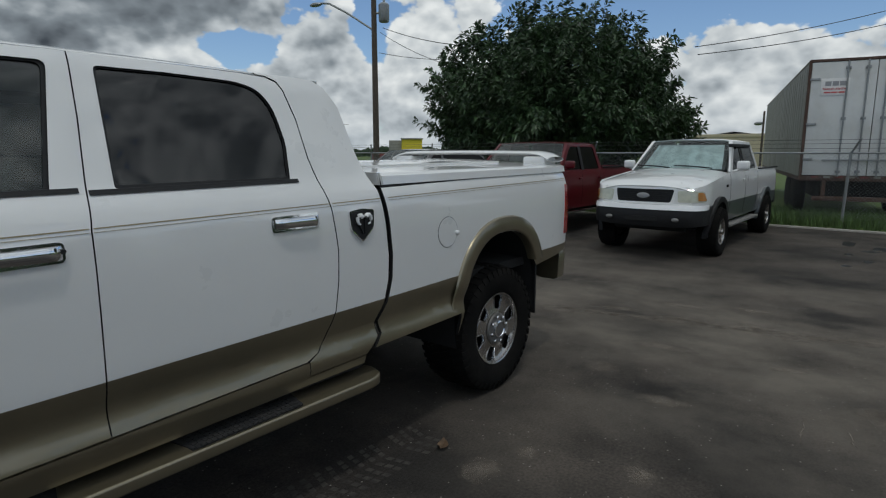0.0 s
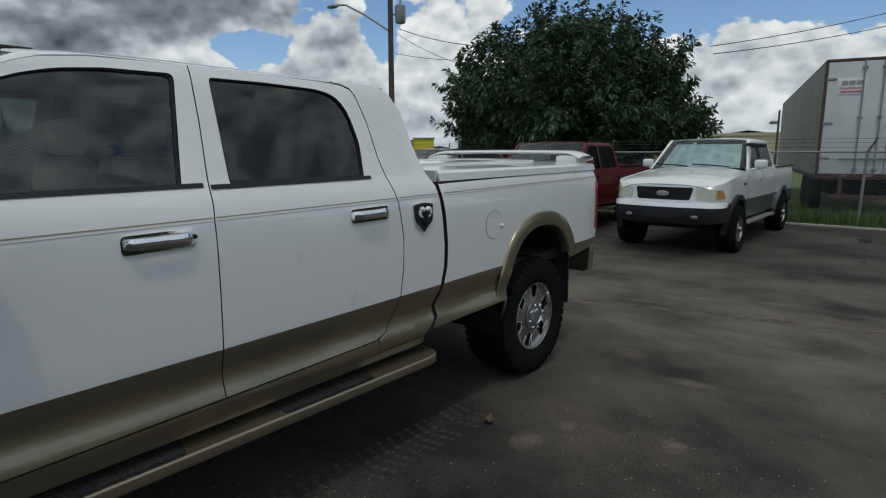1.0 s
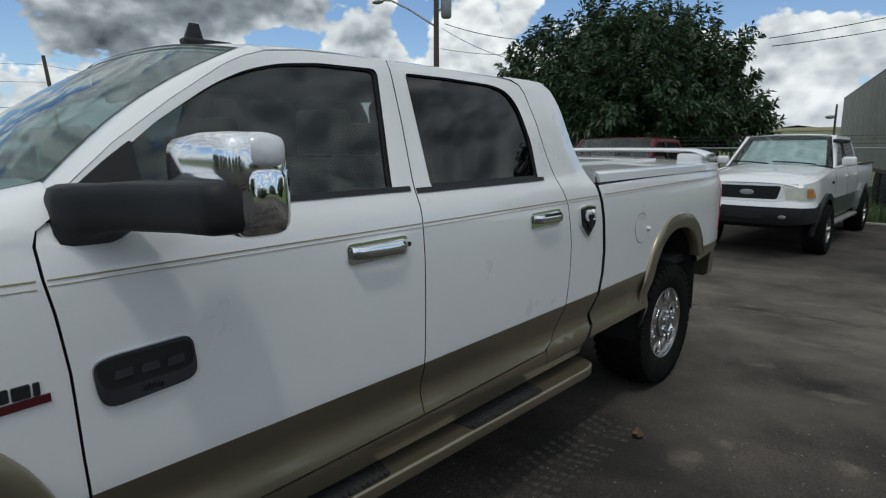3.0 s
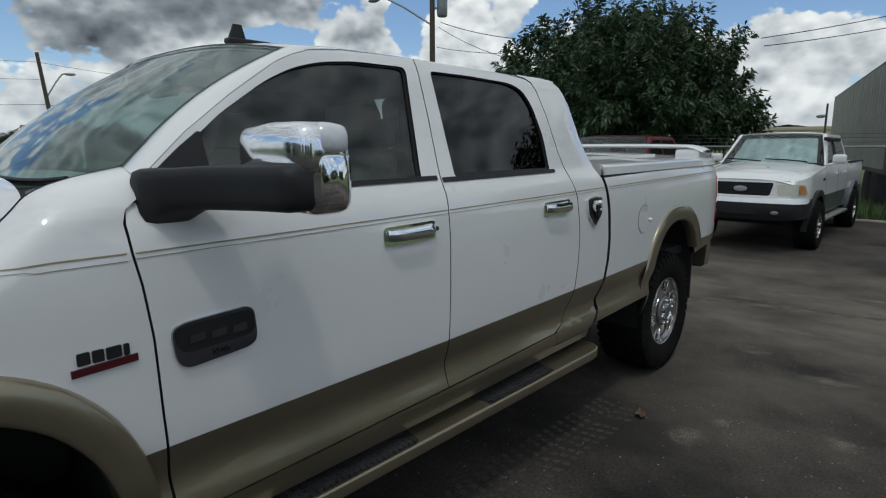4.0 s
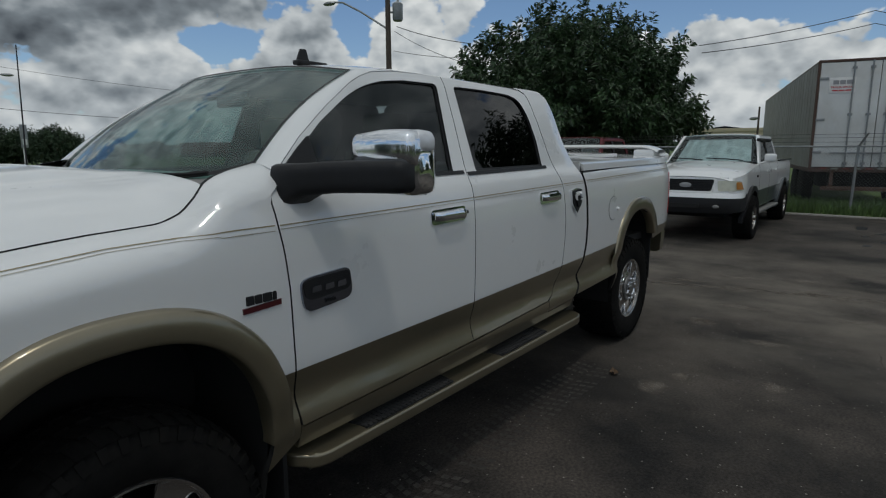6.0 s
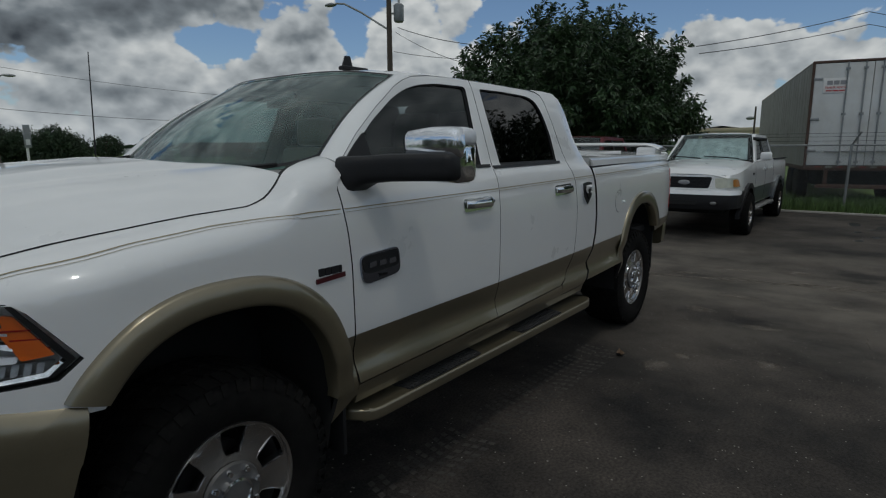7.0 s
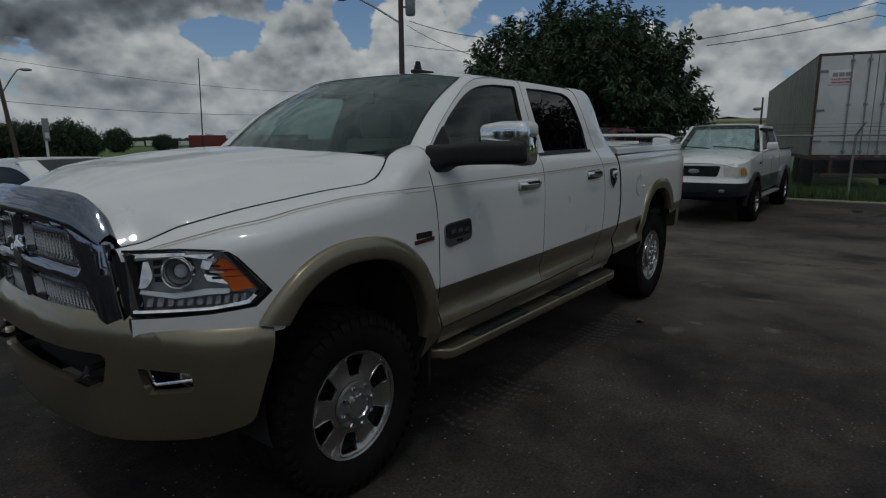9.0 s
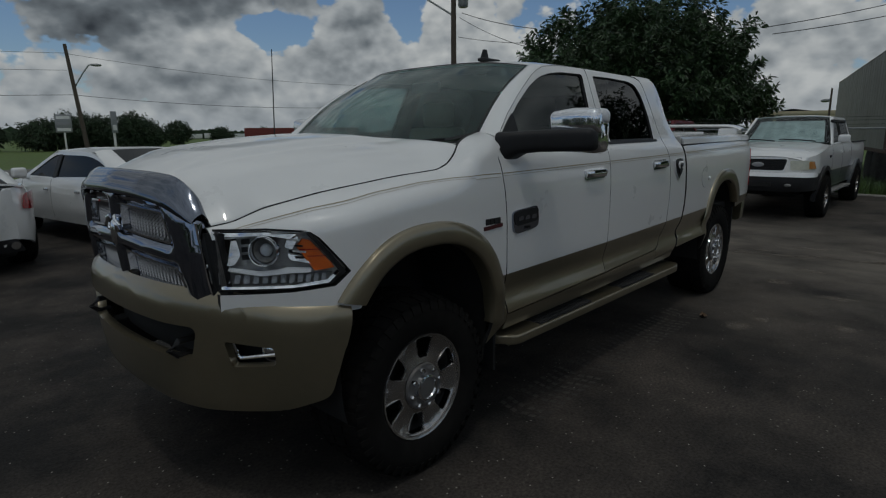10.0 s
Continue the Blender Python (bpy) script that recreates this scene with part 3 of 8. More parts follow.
    if detail:
        # polished bevels along the edges of the pockets
        for hole in holes:
            cx_, cz_ = sum(p[0] for p in hole) / len(hole), sum(p[1] for p in hole) / len(hole)
            wide = [(cx_ + (p[0] - cx_) * 1.06, cz_ + (p[1] - cz_) * 1.04) for p in hole]
            n_ = len(hole)
            bm = bmesh.new()
            ra_ = [bm.verts.new((p[0], dish(math.hypot(*p)) + 0.0045, p[1])) for p in wide]
            rb_ = [bm.verts.new((p[0], dish(math.hypot(*p)) + 0.012, p[1])) for p in hole]
            rc_ = [bm.verts.new((cx_ + (p[0] - cx_) * 0.93, dish(math.hypot(*p)) + 0.040, cz_ + (p[1] - cz_) * 0.95)) for p in hole]
            for r0_, r1_ in ((ra_, rb_), (rb_, rc_)):
                for k in range(n_):
                    bm.faces.new((r0_[k], r0_[(k + 1) % n_], r1_[(k + 1) % n_], r1_[k]))
            bmesh.ops.recalc_face_normals(bm, faces=bm.faces[:])
            part("pocket_bevel", put(bm), SATIN, wh, smooth=30)
    lip = lathe([(rim_r * 0.955, 0.012), (rim_r * 0.965, 0.0), (rim_r * 1.0, -0.004), (rim_r * 1.02, 0.004), (rim_r * 1.0, 0.02)], seg, caps=False)
    part("rim_lip", put(lip), rim_mat, wh, smooth=50)
    if detail:
        part("hub_plate", put(lathe([(rim_r * 0.24, -0.004), (rim_r * 0.42, -0.002), (rim_r * 0.44, 0.010)], 40, caps=False)), DARKALLOY, wh, smooth=40)
        part("cap_ring", put(lathe([(rim_r * 0.195, -0.020), (rim_r * 0.21, -0.027), (rim_r * 0.245, -0.024), (rim_r * 0.26, 0.0)], 32, caps=False)), SATIN, wh, smooth=50)
        part("centre_cap", put(lathe([(0.001, -0.021), (rim_r * 0.17, -0.022), (rim_r * 0.20, -0.020)], 28)), DARKALLOY, wh, smooth=35)
    else:
        cap = lathe([(0.001, -0.030), (rim_r * 0.19, -0.030), (rim_r * 0.235, -0.024), (rim_r * 0.25, -0.008), (rim_r * 0.26, 0.012)], 28)
        part("centre_cap", put(cap), rim_mat, wh, smooth=35)
    if detail:
        for k in range(8):
            a = 2 * math.pi * (k + 0.3) / 8
            bm = lathe([(0.001, -0.026), (0.009, -0.026), (0.0125, -0.018), (0.0125, 0.012)], 6)
            bmesh.ops.translate(bm, vec=(rim_r * 0.355 * math.cos(a), 0, rim_r * 0.355 * math.sin(a)), verts=bm.verts[:])
            part("lug_nut", put(bm), CHROME, wh, smooth=None)
    return wh


# ---------------------------------------------------------------- the white and champagne crew-cab pickup
YC = 0.945
pickup = thing("pickup_truck", (0, 0, 0), "white four-door pickup with champagne lower panels and chrome trim", "pickup truck")
pickup_prof = table([(0.42, 0.03), (0.52, -0.012), (0.58, -0.034), (0.62, -0.048), (0.645, -0.058), (0.67, -0.056), (0.70, -0.046), (0.745, -0.031), (0.775, -0.032), (0.83, -0.050), (0.87, -0.058), (0.95, -0.061), (1.10, -0.063),
                  (1.25, -0.061), (1.36, -0.052), (1.42, -0.036), (1.47, -0.006), (1.50, 0.012), (1.90, 0.165), (1.95, 0.195), (1.985, 0.235)])


def taper(x):
    back = 0.021 * max(0.0, min(x, 2.9) - 1.6) + 0.030 * max(0.0, x - 2.9) + 0.03 * max(0.0, (x - 4.75) / 0.30) ** 2
    front = 0.33 * (max(0.0, -0.33 - x) / 0.46) ** 1.75 + 0.012 * max(0.0, min(1.0, (0.4 - x) / 0.7))
    return back + front


def flank(x, z):
    return Vector((x, pickup_prof(z) + taper(x), z))


TONE = ((0.5, 0.853), (-0.013, 1.0))

# fender: above the shoulder it rolls over to the bonnet seam
seam_z = table([(-0.85, 1.205), (-0.79, 1.214), (-0.70, 1.228), (-0.60, 1.276), (-0.50, 1.300), (-0.40, 1.320), (-0.30, 1.335), (-0.20, 1.347), (-0.10, 1.360), (0.0, 1.371), (0.10, 1.379), (0.19, 1.387), (0.25, 1.413), (0.30, 1.46), (0.335, 1.497), (0.38, 1.517), (0.45, 1.535), (0.62, 1.565)])
seam_y = table([(-0.85, 0.35), (-0.80, 0.335), (-0.70, 0.300), (-0.60, 0.245), (-0.50, 0.205), (-0.30, 0.160), (0.0, 0.115), (0.19, 0.080), (0.25, 0.070), (0.30, 0.072), (0.34, 0.090), (0.45, 0.125), (0.62, 0.165)])


def fender_map(x, s):
    zs, ys = seam_z(x), seam_y(x)
    s0 = zs - 0.11
    if s <= s0:
        return flank(x, s)
    k = min(1.0, (s - s0) / 0.27) * math.pi / 2
    ya = min(flank(x, s0).y, ys - 0.01)
    return Vector((x, ya + (ys - ya) * (1 - math.cos(k)), s0 + 0.11 * math.sin(k)))


front_arch_in = arch(0.0, 0.60, 0.445, 0.485)
top_edge = [(x, seam_z(x) + 0.157) for x in [0.56, 0.50, 0.44, 0.38, 0.355, 0.335, 0.32, 0.30, 0.28, 0.26, 0.24, 0.21, 0.18, 0.12, 0.0, -0.12, -0.25, -0.38, -0.5, -0.62, -0.72, -0.79]]
def lamp_z(z):
    return 1.215 - (1.215 - z) * 0.86


LAMP = [(-0.795, 1.215), (-0.66, 1.218), (-0.545, 1.205), (-0.425, 1.015), (-0.475, 0.962), (-0.60, 0.945), (-0.785, 0.935)]
LAMP = [(x, lamp_z(z)) for x, z in LAMP]
fender_poly = ([(0.556, 0.60), (0.548, 0.68), (0.533, 0.947), (0.526, 1.15), (0.512, 1.284), (0.499, 1.362), (0.495, 1.428), (0.505, 1.475), (0.556, 1.53)]
               + top_edge + [(-0.79, 1.222), (-0.66, 1.225), (-0.54, 1.212), (-0.415, lamp_z(1.015)), (-0.47, lamp_z(0.955)), (-0.60, lamp_z(0.938)), (-0.785, lamp_z(0.928)), (-0.785, 0.885), (-0.47, 0.885)]
               + [p for p in front_arch_in[::-1] if p[1] > 0.885 or p[0] > 0])
fender_poly = [p for i, p in enumerate(fender_poly) if i == 0 or math.dist(p, fender_poly[i - 1]) > 0.004]
fe = part("front_fender", panel(fender_poly, fender_map, step=(0.05, 0.035), depth=0.02, inward=(0.0, 1, 0), cut=TONE, dark=2), [WHITE, TAN, DARK], pickup, smooth=30)
mirrored(fe, YC)


BOT = 0.648
door_f = [(0.562, BOT), (0.556, 0.70), (0.541, 0.947), (0.534, 1.15), (0.520, 1.284), (0.507, 1.362), (0.503, 1.428), (0.514, 1.472), (0.562, 1.528), (0.70, 1.645), (0.857, 1.755), (1.03, 1.863),
          (1.10, 1.895), (1.17, 1.917), (1.316, 1.935), (1.50, 1.941), (1.672, 1.943), (1.655, 1.72), (1.627, 1.483), (1.612, 1.363), (1.611, 1.2), (1.609, 0.9), (1.609, 0.672)]
win_f = rounded([(1.527, 1.482, 0.012), (1.606, 1.904, 0.03), (1.36, 1.900), (1.21, 1.884, 0.05), (1.09, 1.853, 0.05), (0.98, 1.803, 0.05), (0.81, 1.698), (0.69, 1.606), (0.585, 1.520, 0.01), (0.600, 1.482, 0.01)], 0.02)
door_r = [(1.616, 0.672), (1.616, 0.9), (1.618, 1.2), (1.619, 1.363), (1.634, 1.483), (1.662, 1.72), (1.679, 1.943), (1.95, 1.944), (2.32, 1.940), (2.445, 1.932), (2.49, 1.915), (2.512, 1.880), (2.540, 1.756),
          (2.549, 1.585), (2.572, 1.466), (2.597, 1.36), (2.621, 1.17), (2.617, 1.03), (2.597, 0.89), (2.545, 0.77), (2.50, 0.715), (2.43, 0.69)]
win_r = rounded([(1.718, 1.490, 0.012), (1.744, 1.903, 0.02), (1.99, 1.906), (2.29, 1.900, 0.06), (2.385, 1.875, 0.07), (2.440, 1.80, 0.06), (2.456, 1.649), (2.428, 1.494, 0.012)], 0.03)


def inset(p, dy):
    return p + Vector((0, dy, 0))


def handle(parent, x0, x1, z, keyhole):
    y = pickup_prof(z) + taper((x0 + x1) / 2)
    base = part("handle_plate", panel(rounded([(x0 - 0.012, z - 0.034), (x1 + 0.012, z - 0.030), (x1 + 0.012, z + 0.034), (x0 - 0.012, z + 0.030)], 0.02), lambda u, v: inset(flank(u, v), -0.006), step=(0.1, 0.03), depth=0.01, inward=(0, 1, 0)), CHROME, parent)
    bm = bmesh.new()
    n, ring = 14, 10
    prev = None
    for i in range(n + 1):
        t = i / n
        x = x0 + (x1 - x0) * t
        bow = 0.034 * min(1.0, math.sin(math.pi * min(max(t, 0.02), 0.98)) * 3.0) ** 0.6
        hh = 0.024 + 0.004 * t
        cur = [bm.verts.new((x, y - bow - 0.007 * math.cos(a), z + 0.002 + hh * math.sin(a) * 0.8)) for a in (2 * math.pi * k / ring for k in range(ring))]
        if prev:
            for k in range(ring):
                bm.faces.new((prev[k], prev[(k + 1) % ring], cur[(k + 1) % ring], cur[k]))
        else:
            bm.faces.new(cur)
        prev = cur
    bm.faces.new(prev)
    bmesh.ops.recalc_face_normals(bm, faces=bm.faces[:])
    part("handle", bm, CHROME, parent, "polished chrome handle")
    if keyhole:
        bm = lathe([(0.001, -0.004), (0.008, -0.004), (0.009, 0.006)], 14)
        bmesh.ops.translate(bm, vec=(x1 + 0.002, y - 0.02, z + 0.006), verts=bm.verts[:])
        part("keyhole", bm, BLACK, parent)


def door(poly, win, name, hx):
    d = part(name, panel(poly, flank, [win], step=(0.07, 0.03), depth=0.03, inward=(0, 1, 0), cut=TONE, dark=2), [WHITE, TAN, DARK], pickup, smooth=30)
    g = part("window_glass", panel(win, lambda u, v: inset(flank(u, v), 0.014), step=(0.2, 0.06), depth=0.004, inward=(0, 1, 0)), FRONTGLASS if hx[0] < 1.6 else TINT, d, "dark tinted glass", smooth=30)
    big = [(p[0], p[1]) for p in win]
    cx, cz = sum(p[0] for p in big) / len(big), sum(p[1] for p in big) / len(big)
    inner = [(cx + (p[0] - cx) * 0.978, cz + (p[1] - cz) * 0.955) for p in big]
    part("window_seal", panel(big, lambda u, v: inset(flank(u, v), 0.008), [inner], step=(0.1, 0.05), depth=0.008, inward=(0, 1, 0)), BLACK, d)
    zb = min(p[1] for p in win)
    xs = [p[0] for p in win if p[1] < zb + 0.03]
    x0, x1 = min(p[0] for p in poly if 1.4 < p[1] < 1.6) + 0.004, max(p[0] for p in poly if 1.4 < p[1] < 1.6) - 0.02
    x1 = min(x1, 1.630) if hx[0] < 1.6 else min(x1, max(xs) + 0.035)
    part("belt_moulding", panel([(x0, 1.474), (x1, 1.483), (x1, 1.499), (x0, 1.491)], lambda u, v: inset(flank(u, v), -0.005), step=(0.08, 0.02), depth=0.012, inward=(0, 1, 0)), BLACK, d)
    handle(d, hx[0], hx[1], hx[2], hx[3])
    e0, e1 = min(p[0] for p in poly if 1.3 < p[1] < 1.4), max(p[0] for p in poly if 1.3 < p[1] < 1.4)
    pinstripe(d, e0 + 0.004, e1 - 0.004)
    dm = mirrored(d, YC)
    for c in list(d.children):
        m_ = mirrored(c, YC)
        m_.parent = dm
    return d


def pinstripe(parent, x0, x1, surf=None):
    surf = surf or flank
    for w, dz in ((0.004, 0.0), (0.0016, -0.011)):
        z = lambda x: 1.357 + 0.012 * (x - 0.5) + dz
        part("pinstripe", panel([(x0, z(x0)), (x1, z(x1)), (x1, z(x1) + w), (x0, z(x0) + w)], lambda u, v: inset(surf(u, v), -0.0015), step=(0.08, 0.02), depth=0.001, inward=(0, 1, 0)), STRIPE, parent)


door_f = [(p[0] - 0.0015, p[1] - 0.001) if p[0] < 1.5 else (p[0], p[1]) for p in door_f]
fd = door(door_f, win_f, "front_door", (1.290, 1.520, 1.309, True))
door_r = [(p[0] - 0.002, p[1]) if p[0] < 1.7 else (p[0] + 0.002, p[1] - 0.001) for p in door_r]
rd = door(door_r, win_r, "rear_door", (2.287, 2.509, 1.320, False))

# cab corner behind the rear door
corner = [(2.448, 0.62), (2.45, 0.687), (2.508, 0.713), (2.553, 0.768), (2.605, 0.888), (2.625, 1.03), (2.629, 1.17), (2.605, 1.362), (2.580, 1.468), (2.557, 1.586), (2.548, 1.757), (2.520, 1.883),
          (2.497, 1.922), (2.449, 1.940), (2.40, 1.943), (2.40, 1.949), (2.60, 1.950), (2.70, 1.946), (2.765, 1.912), (2.832, 1.826), (2.862, 1.684), (2.876, 1.556), (2.898, 1.47), (2.915, 1.427), (2.939, 1.28), (2.957, 1.10), (2.952, 0.98),
          (2.922, 0.864), (2.872, 0.768), (2.882, 0.70), (2.80, 0.625)]
co = part("cab_corner", panel(corner, lambda u, v: flank(u, v) + Vector((0, 0.05 * max(0.0, (u - 2.72) / 0.2) ** 2 * max(0.0, min(1.0, (v - 1.45) / 0.2)), 0)), step=(0.05, 0.03), depth=0.02, inward=(0, 1, 0), cut=TONE, dark=2), [WHITE, TAN, DARK], pickup, smooth=30)
pinstripe(co, 2.612, 2.92)
mirrored(co, YC)
# shield badge on the cab corner
sh = [(2.705, 1.338), (2.775, 1.348, 0.02), (2.842, 1.338), (2.836, 1.255, 0.02), (2.772, 1.195, 0.01), (2.712, 1.255, 0.02)]
sh = [(2.773 + (p[0] - 2.773) * 1.16, 1.272 + (p[1] - 1.272) * 1.04, *p[2:]) for p in sh]
em = part("shield_emblem", panel(rounded(sh, 0.01), lambda u, v: inset(flank(u, v), -0.012), step=(0.1, 0.1), depth=0.012, inward=(0, 1, 0)), CHROME, pickup, "chrome shield emblem with black ground")
c_ = (2.773, 1.278)
sh2 = [(c_[0] + (p[0] - c_[0]) * 0.90, c_[1] + (p[1] - c_[1]) * 0.90) for p in sh]
part("emblem_ground", panel(rounded(sh2, 0.008), lambda u, v: inset(flank(u, v), -0.0145), step=(0.1, 0.1), depth=0.002, inward=(0, 1, 0)), BLACK, em)
for sx in (-1, 1):
    lobe = [(c_[0] + sx * 0.004, 1.225), (c_[0] + sx * 0.022, 1.265), (c_[0] + sx * 0.044, 1.285), (c_[0] + sx * 0.046, 1.315), (c_[0] + sx * 0.024, 1.325), (c_[0] + sx * 0.006, 1.30)]
    part("emblem_relief", panel(rounded(lobe, 0.012), lambda u, v: inset(flank(u, v), -0.022), step=(0.1, 0.1), depth=0.008, inward=(0, 1, 0)), BLACK, em)
    curl = [flank(c_[0] + sx * (0.026 + 0.018 * math.cos(a)), 1.300 + 0.022 * math.sin(a)) + Vector((0, -0.026, 0)) for a in (2.6, 1.9, 1.2, 0.5, -0.2, -0.9, -1.6)]
    bm = bmesh.new()
    tube(bm, curl, [0.011, 0.011, 0.010, 0.009, 0.008, 0.006, 0.004], 8)
    part("emblem_horn", bm, SILVER, em)

# rocker panels below the doors
rk = part("rocker_panel", panel([(0.556, 0.555), (2.80, 0.575), (2.80, 0.62), (2.445, 0.615), (2.445, 0.683), (1.61, 0.664), (0.556, 0.640)], flank, step=(0.12, 0.03), depth=0.03, inward=(0, 1, 0)), TAN, pickup)
mirrored(rk, YC)

# A pillars, roof and windscreen
ROOF_E = 1.948
roof_top = table([(0.95, 1.955), (1.15, 1.985), (1.5, 2.004), (2.0, 2.008), (2.4, 2.0), (2.65, 1.982), (2.80, 1.935)])


def roof_map(s, t):
    # s: 0 at the header to 1 at the back; t: across
    q = abs(2 * t - 1)
    xf = 1.02 + 0.14 * q ** 2.2
    x = xf + (2.775 - 0.03 * q ** 4 - xf) * s
    fl = flank(x, min(1.944, lin([(1.10, 1.900), (1.17, 1.922), (1.316, 1.940), (1.6, 1.948)])(x)))
    ye, ze = fl.y + 0.004, fl.z
    hw = YC - ye
    y = YC + hw * (2 * t - 1)
    k = 1 - q
    zc = roof_top(x)
    z = ze + (zc - ze) * (1 - (1 - k) ** 3.2)
    # the edge rolls inwards quickly
    return Vector((x, y, z))


part("roof", thicken(grid(40, 48, lambda s, t: roof_map(s, 0.5 + 0.5 * math.copysign(1 - (1 - abs(2 * t - 1)) ** 1.5, 2 * t - 1))), 0.02), WHITE, pickup, smooth=40)

base_c = lambda t: Vector((0.568 - 0.172 * (1 - abs(2 * t - 1) ** 3.2), 0.150 + 2 * (YC - 0.150) * t, 1.548 - 0.058 * (1 - abs(2 * t - 1) ** 6)))
head_c = lambda t: (lambda p: p + Vector((-0.004, 0, -0.004)))(roof_map(0.0, 0.045 + 0.91 * t))


def screen_map(s, t):
    a, b = base_c(t), head_c(t)
    p = a.lerp(b, s)
    return p + Vector((-0.032, 0, 0.021)) * math.sin(math.pi * s)


ws = part("windscreen", thicken(grid(16, 28, screen_map), 0.005), CLEAR, pickup, "greenish windscreen reflecting clouds")
bm = bmesh.new()


def frit_strip(f, n=28):
    rows = [(bm.verts.new(f(i / n, 0)), bm.verts.new(f(i / n, 1))) for i in range(n + 1)]
    for a, b in zip(rows, rows[1:]):
        bm.faces.new((a[0], b[0], b[1], a[1]))


up = Vector((-0.004, 0, 0.004))
frit_strip(lambda a, w: screen_map(0.0 + 0.03 * w, a) + up)
frit_strip(lambda a, w: screen_map(1.0 - 0.022 * w, a) + up)
frit_strip(lambda a, w: screen_map(a, 0.006 * w) + up)
frit_strip(lambda a, w: screen_map(a, 1 - 0.006 * w) + up)
part("screen_border", bm, BLACK, ws)

for sd in (0, 1):
    def pillar(s, t, sd=sd):
        # from the door seam inwards to the windscreen edge
        xs = lin([(0.0, 0.558), (0.25, 0.70), (0.5, 0.857), (0.78, 1.03), (0.9, 1.10), (1.0, 1.17)])(s)
        zs = lin([(0.558, 1.5275), (0.70, 1.6465), (0.857, 1.7565), (1.03, 1.8645), (1.10, 1.8965), (1.17, 1.9185)])(xs)
        a = flank(xs, zs) + Vector((0, 0.002, 0.0))
        b = screen_map(s, 0.0) + Vector((-0.003, -0.006, 0.003))
        m = (a + b) / 2 + Vector((-0.016, -0.014, 0.014))
        p = a * (1 - t) ** 2 + m * 2 * t * (1 - t) + b * t * t
        return Vector((p.x, 2 * YC - p.y, p.z)) if sd else p
    part("windscreen_pillar", thicken(grid(20, 8, pillar), 0.012), WHITE, pickup)

# cowl and wipers
part("cowl", thicken(grid(4, 28, lambda s, t: base_c(t) + Vector((-0.005 - 0.05 * s * (1 - abs(2 * t - 1) ** 4), 0, -0.006 - 0.035 * s))), 0.01), BLACK, pickup)
for y0, y1 in ((0.30, 0.86), (0.95, 1.5)):
    bm = bmesh.new()
    pts = [screen_map(0.012 + 0.022 * k / 6, (y0 + (y1 - y0) * k / 6 - 0.150) / (2 * (YC - 0.150))) + Vector((-0.012, 0, 0.010)) for k in range(7)]
    tube(bm, pts, 0.007, 6)
    part("wiper", bm, BLACK, pickup)

# bonnet
hood_mid = table([(-0.93, 1.345), (-0.85, 1.388), (-0.7, 1.432), (-0.5, 1.470), (-0.2, 1.505), (0.1, 1.524), (0.38, 1.532)])


def hood_map(s, t):
    q = 2 * t - 1
    aq = abs(q)
    xf = -0.768 - 0.080 * (1 - aq ** 2.2)
    xr = 0.330 + 0.045 * (1 - aq ** 3)
    x = xf + (xr - xf) * s
    ys, zs = seam_y(min(x, 0.334)) + 0.008, seam_z(min(x, 0.334)) + 0.003
    y = YC + (YC - ys) * q
    zc = hood_mid(x) - 0.006
    w = 1 - aq
    rise = 1 - max(0.0, 1 - w / 0.55) ** 2.6
    dome = (0.030 / (1 + math.exp((aq - 0.50 - 0.06 * s) * 95)) + 0.008 / (1 + math.exp((aq - 0.80) * 90))) * min(1.0, s * 5) * max(0.0, min(1.0, (1.0 - s) / 0.25))
    return Vector((x, y, zs + (zc - zs) * (0.55 * rise + 0.45 * (1 - aq ** 2.6)) + dome))


part("bonnet", skirt(grid(64, 160, hood_map), 0.012, 1), [WHITE, DARK], pickup, "white bonnet with raised centre", smooth=45)
nz = part("washer_nozzle", boxes(((0.02, 0.60, 1.515), (0.06, 0.66, 1.532), 0.008)), BLACK, pickup)

# bed side, wheel-arch, lid
rear_arch_in = arch(4.085, 0.60, 0.455, 0.50)
bed_poly = ([(2.86, 0.645), (2.915, 0.705), (2.90, 0.768), (2.952, 0.864), (2.984, 0.98), (2.989, 1.10), (2.972, 1.28), (2.950, 1.40), (2.945, 1.437), (3.5, 1.447), (4.3, 1.462), (5.02, 1.470), (5.05, 1.45), (5.05, 0.86), (4.56, 0.80)]
            + [p for p in rear_arch_in if p[1] > 0.665 or p[0] < 4.0][2:] + [(3.60, 0.655)])
bed_poly = [p for i, p in enumerate(bed_poly) if i == 0 or math.dist(p, bed_poly[i - 1]) > 0.004]
bs = part("bed_side", panel(bed_poly, flank, step=(0.06, 0.04), depth=0.02, inward=(0, 1, 0), cut=TONE, dark=2), [WHITE, TAN, DARK], pickup, smooth=30)
pinstripe(bs, 2.975, 5.02)
fuel = part("fuel_door", panel(arch(3.452, 1.165, 0.088, 0.085, 2.0, 0, 2 * math.pi * 31 / 32, 31), lambda u, v: inset(flank(u, v), -0.0025), step=(0.06, 0.06), depth=0.004, inward=(0, 1, 0)), WHITE, pickup)
ring = arch(3.452, 1.165, 0.091, 0.088, 2.0, 0, 2 * math.pi * 31 / 32, 31)
part("fuel_gap", panel(ring, lambda u, v: inset(flank(u, v), -0.001), [arch(3.452, 1.165, 0.0885, 0.0855, 2.0, 0, 2 * math.pi * 31 / 32, 31)], step=(0.1, 0.1), depth=0.002, inward=(0, 1, 0)), BLACK, fuel)
bm = bmesh.new()
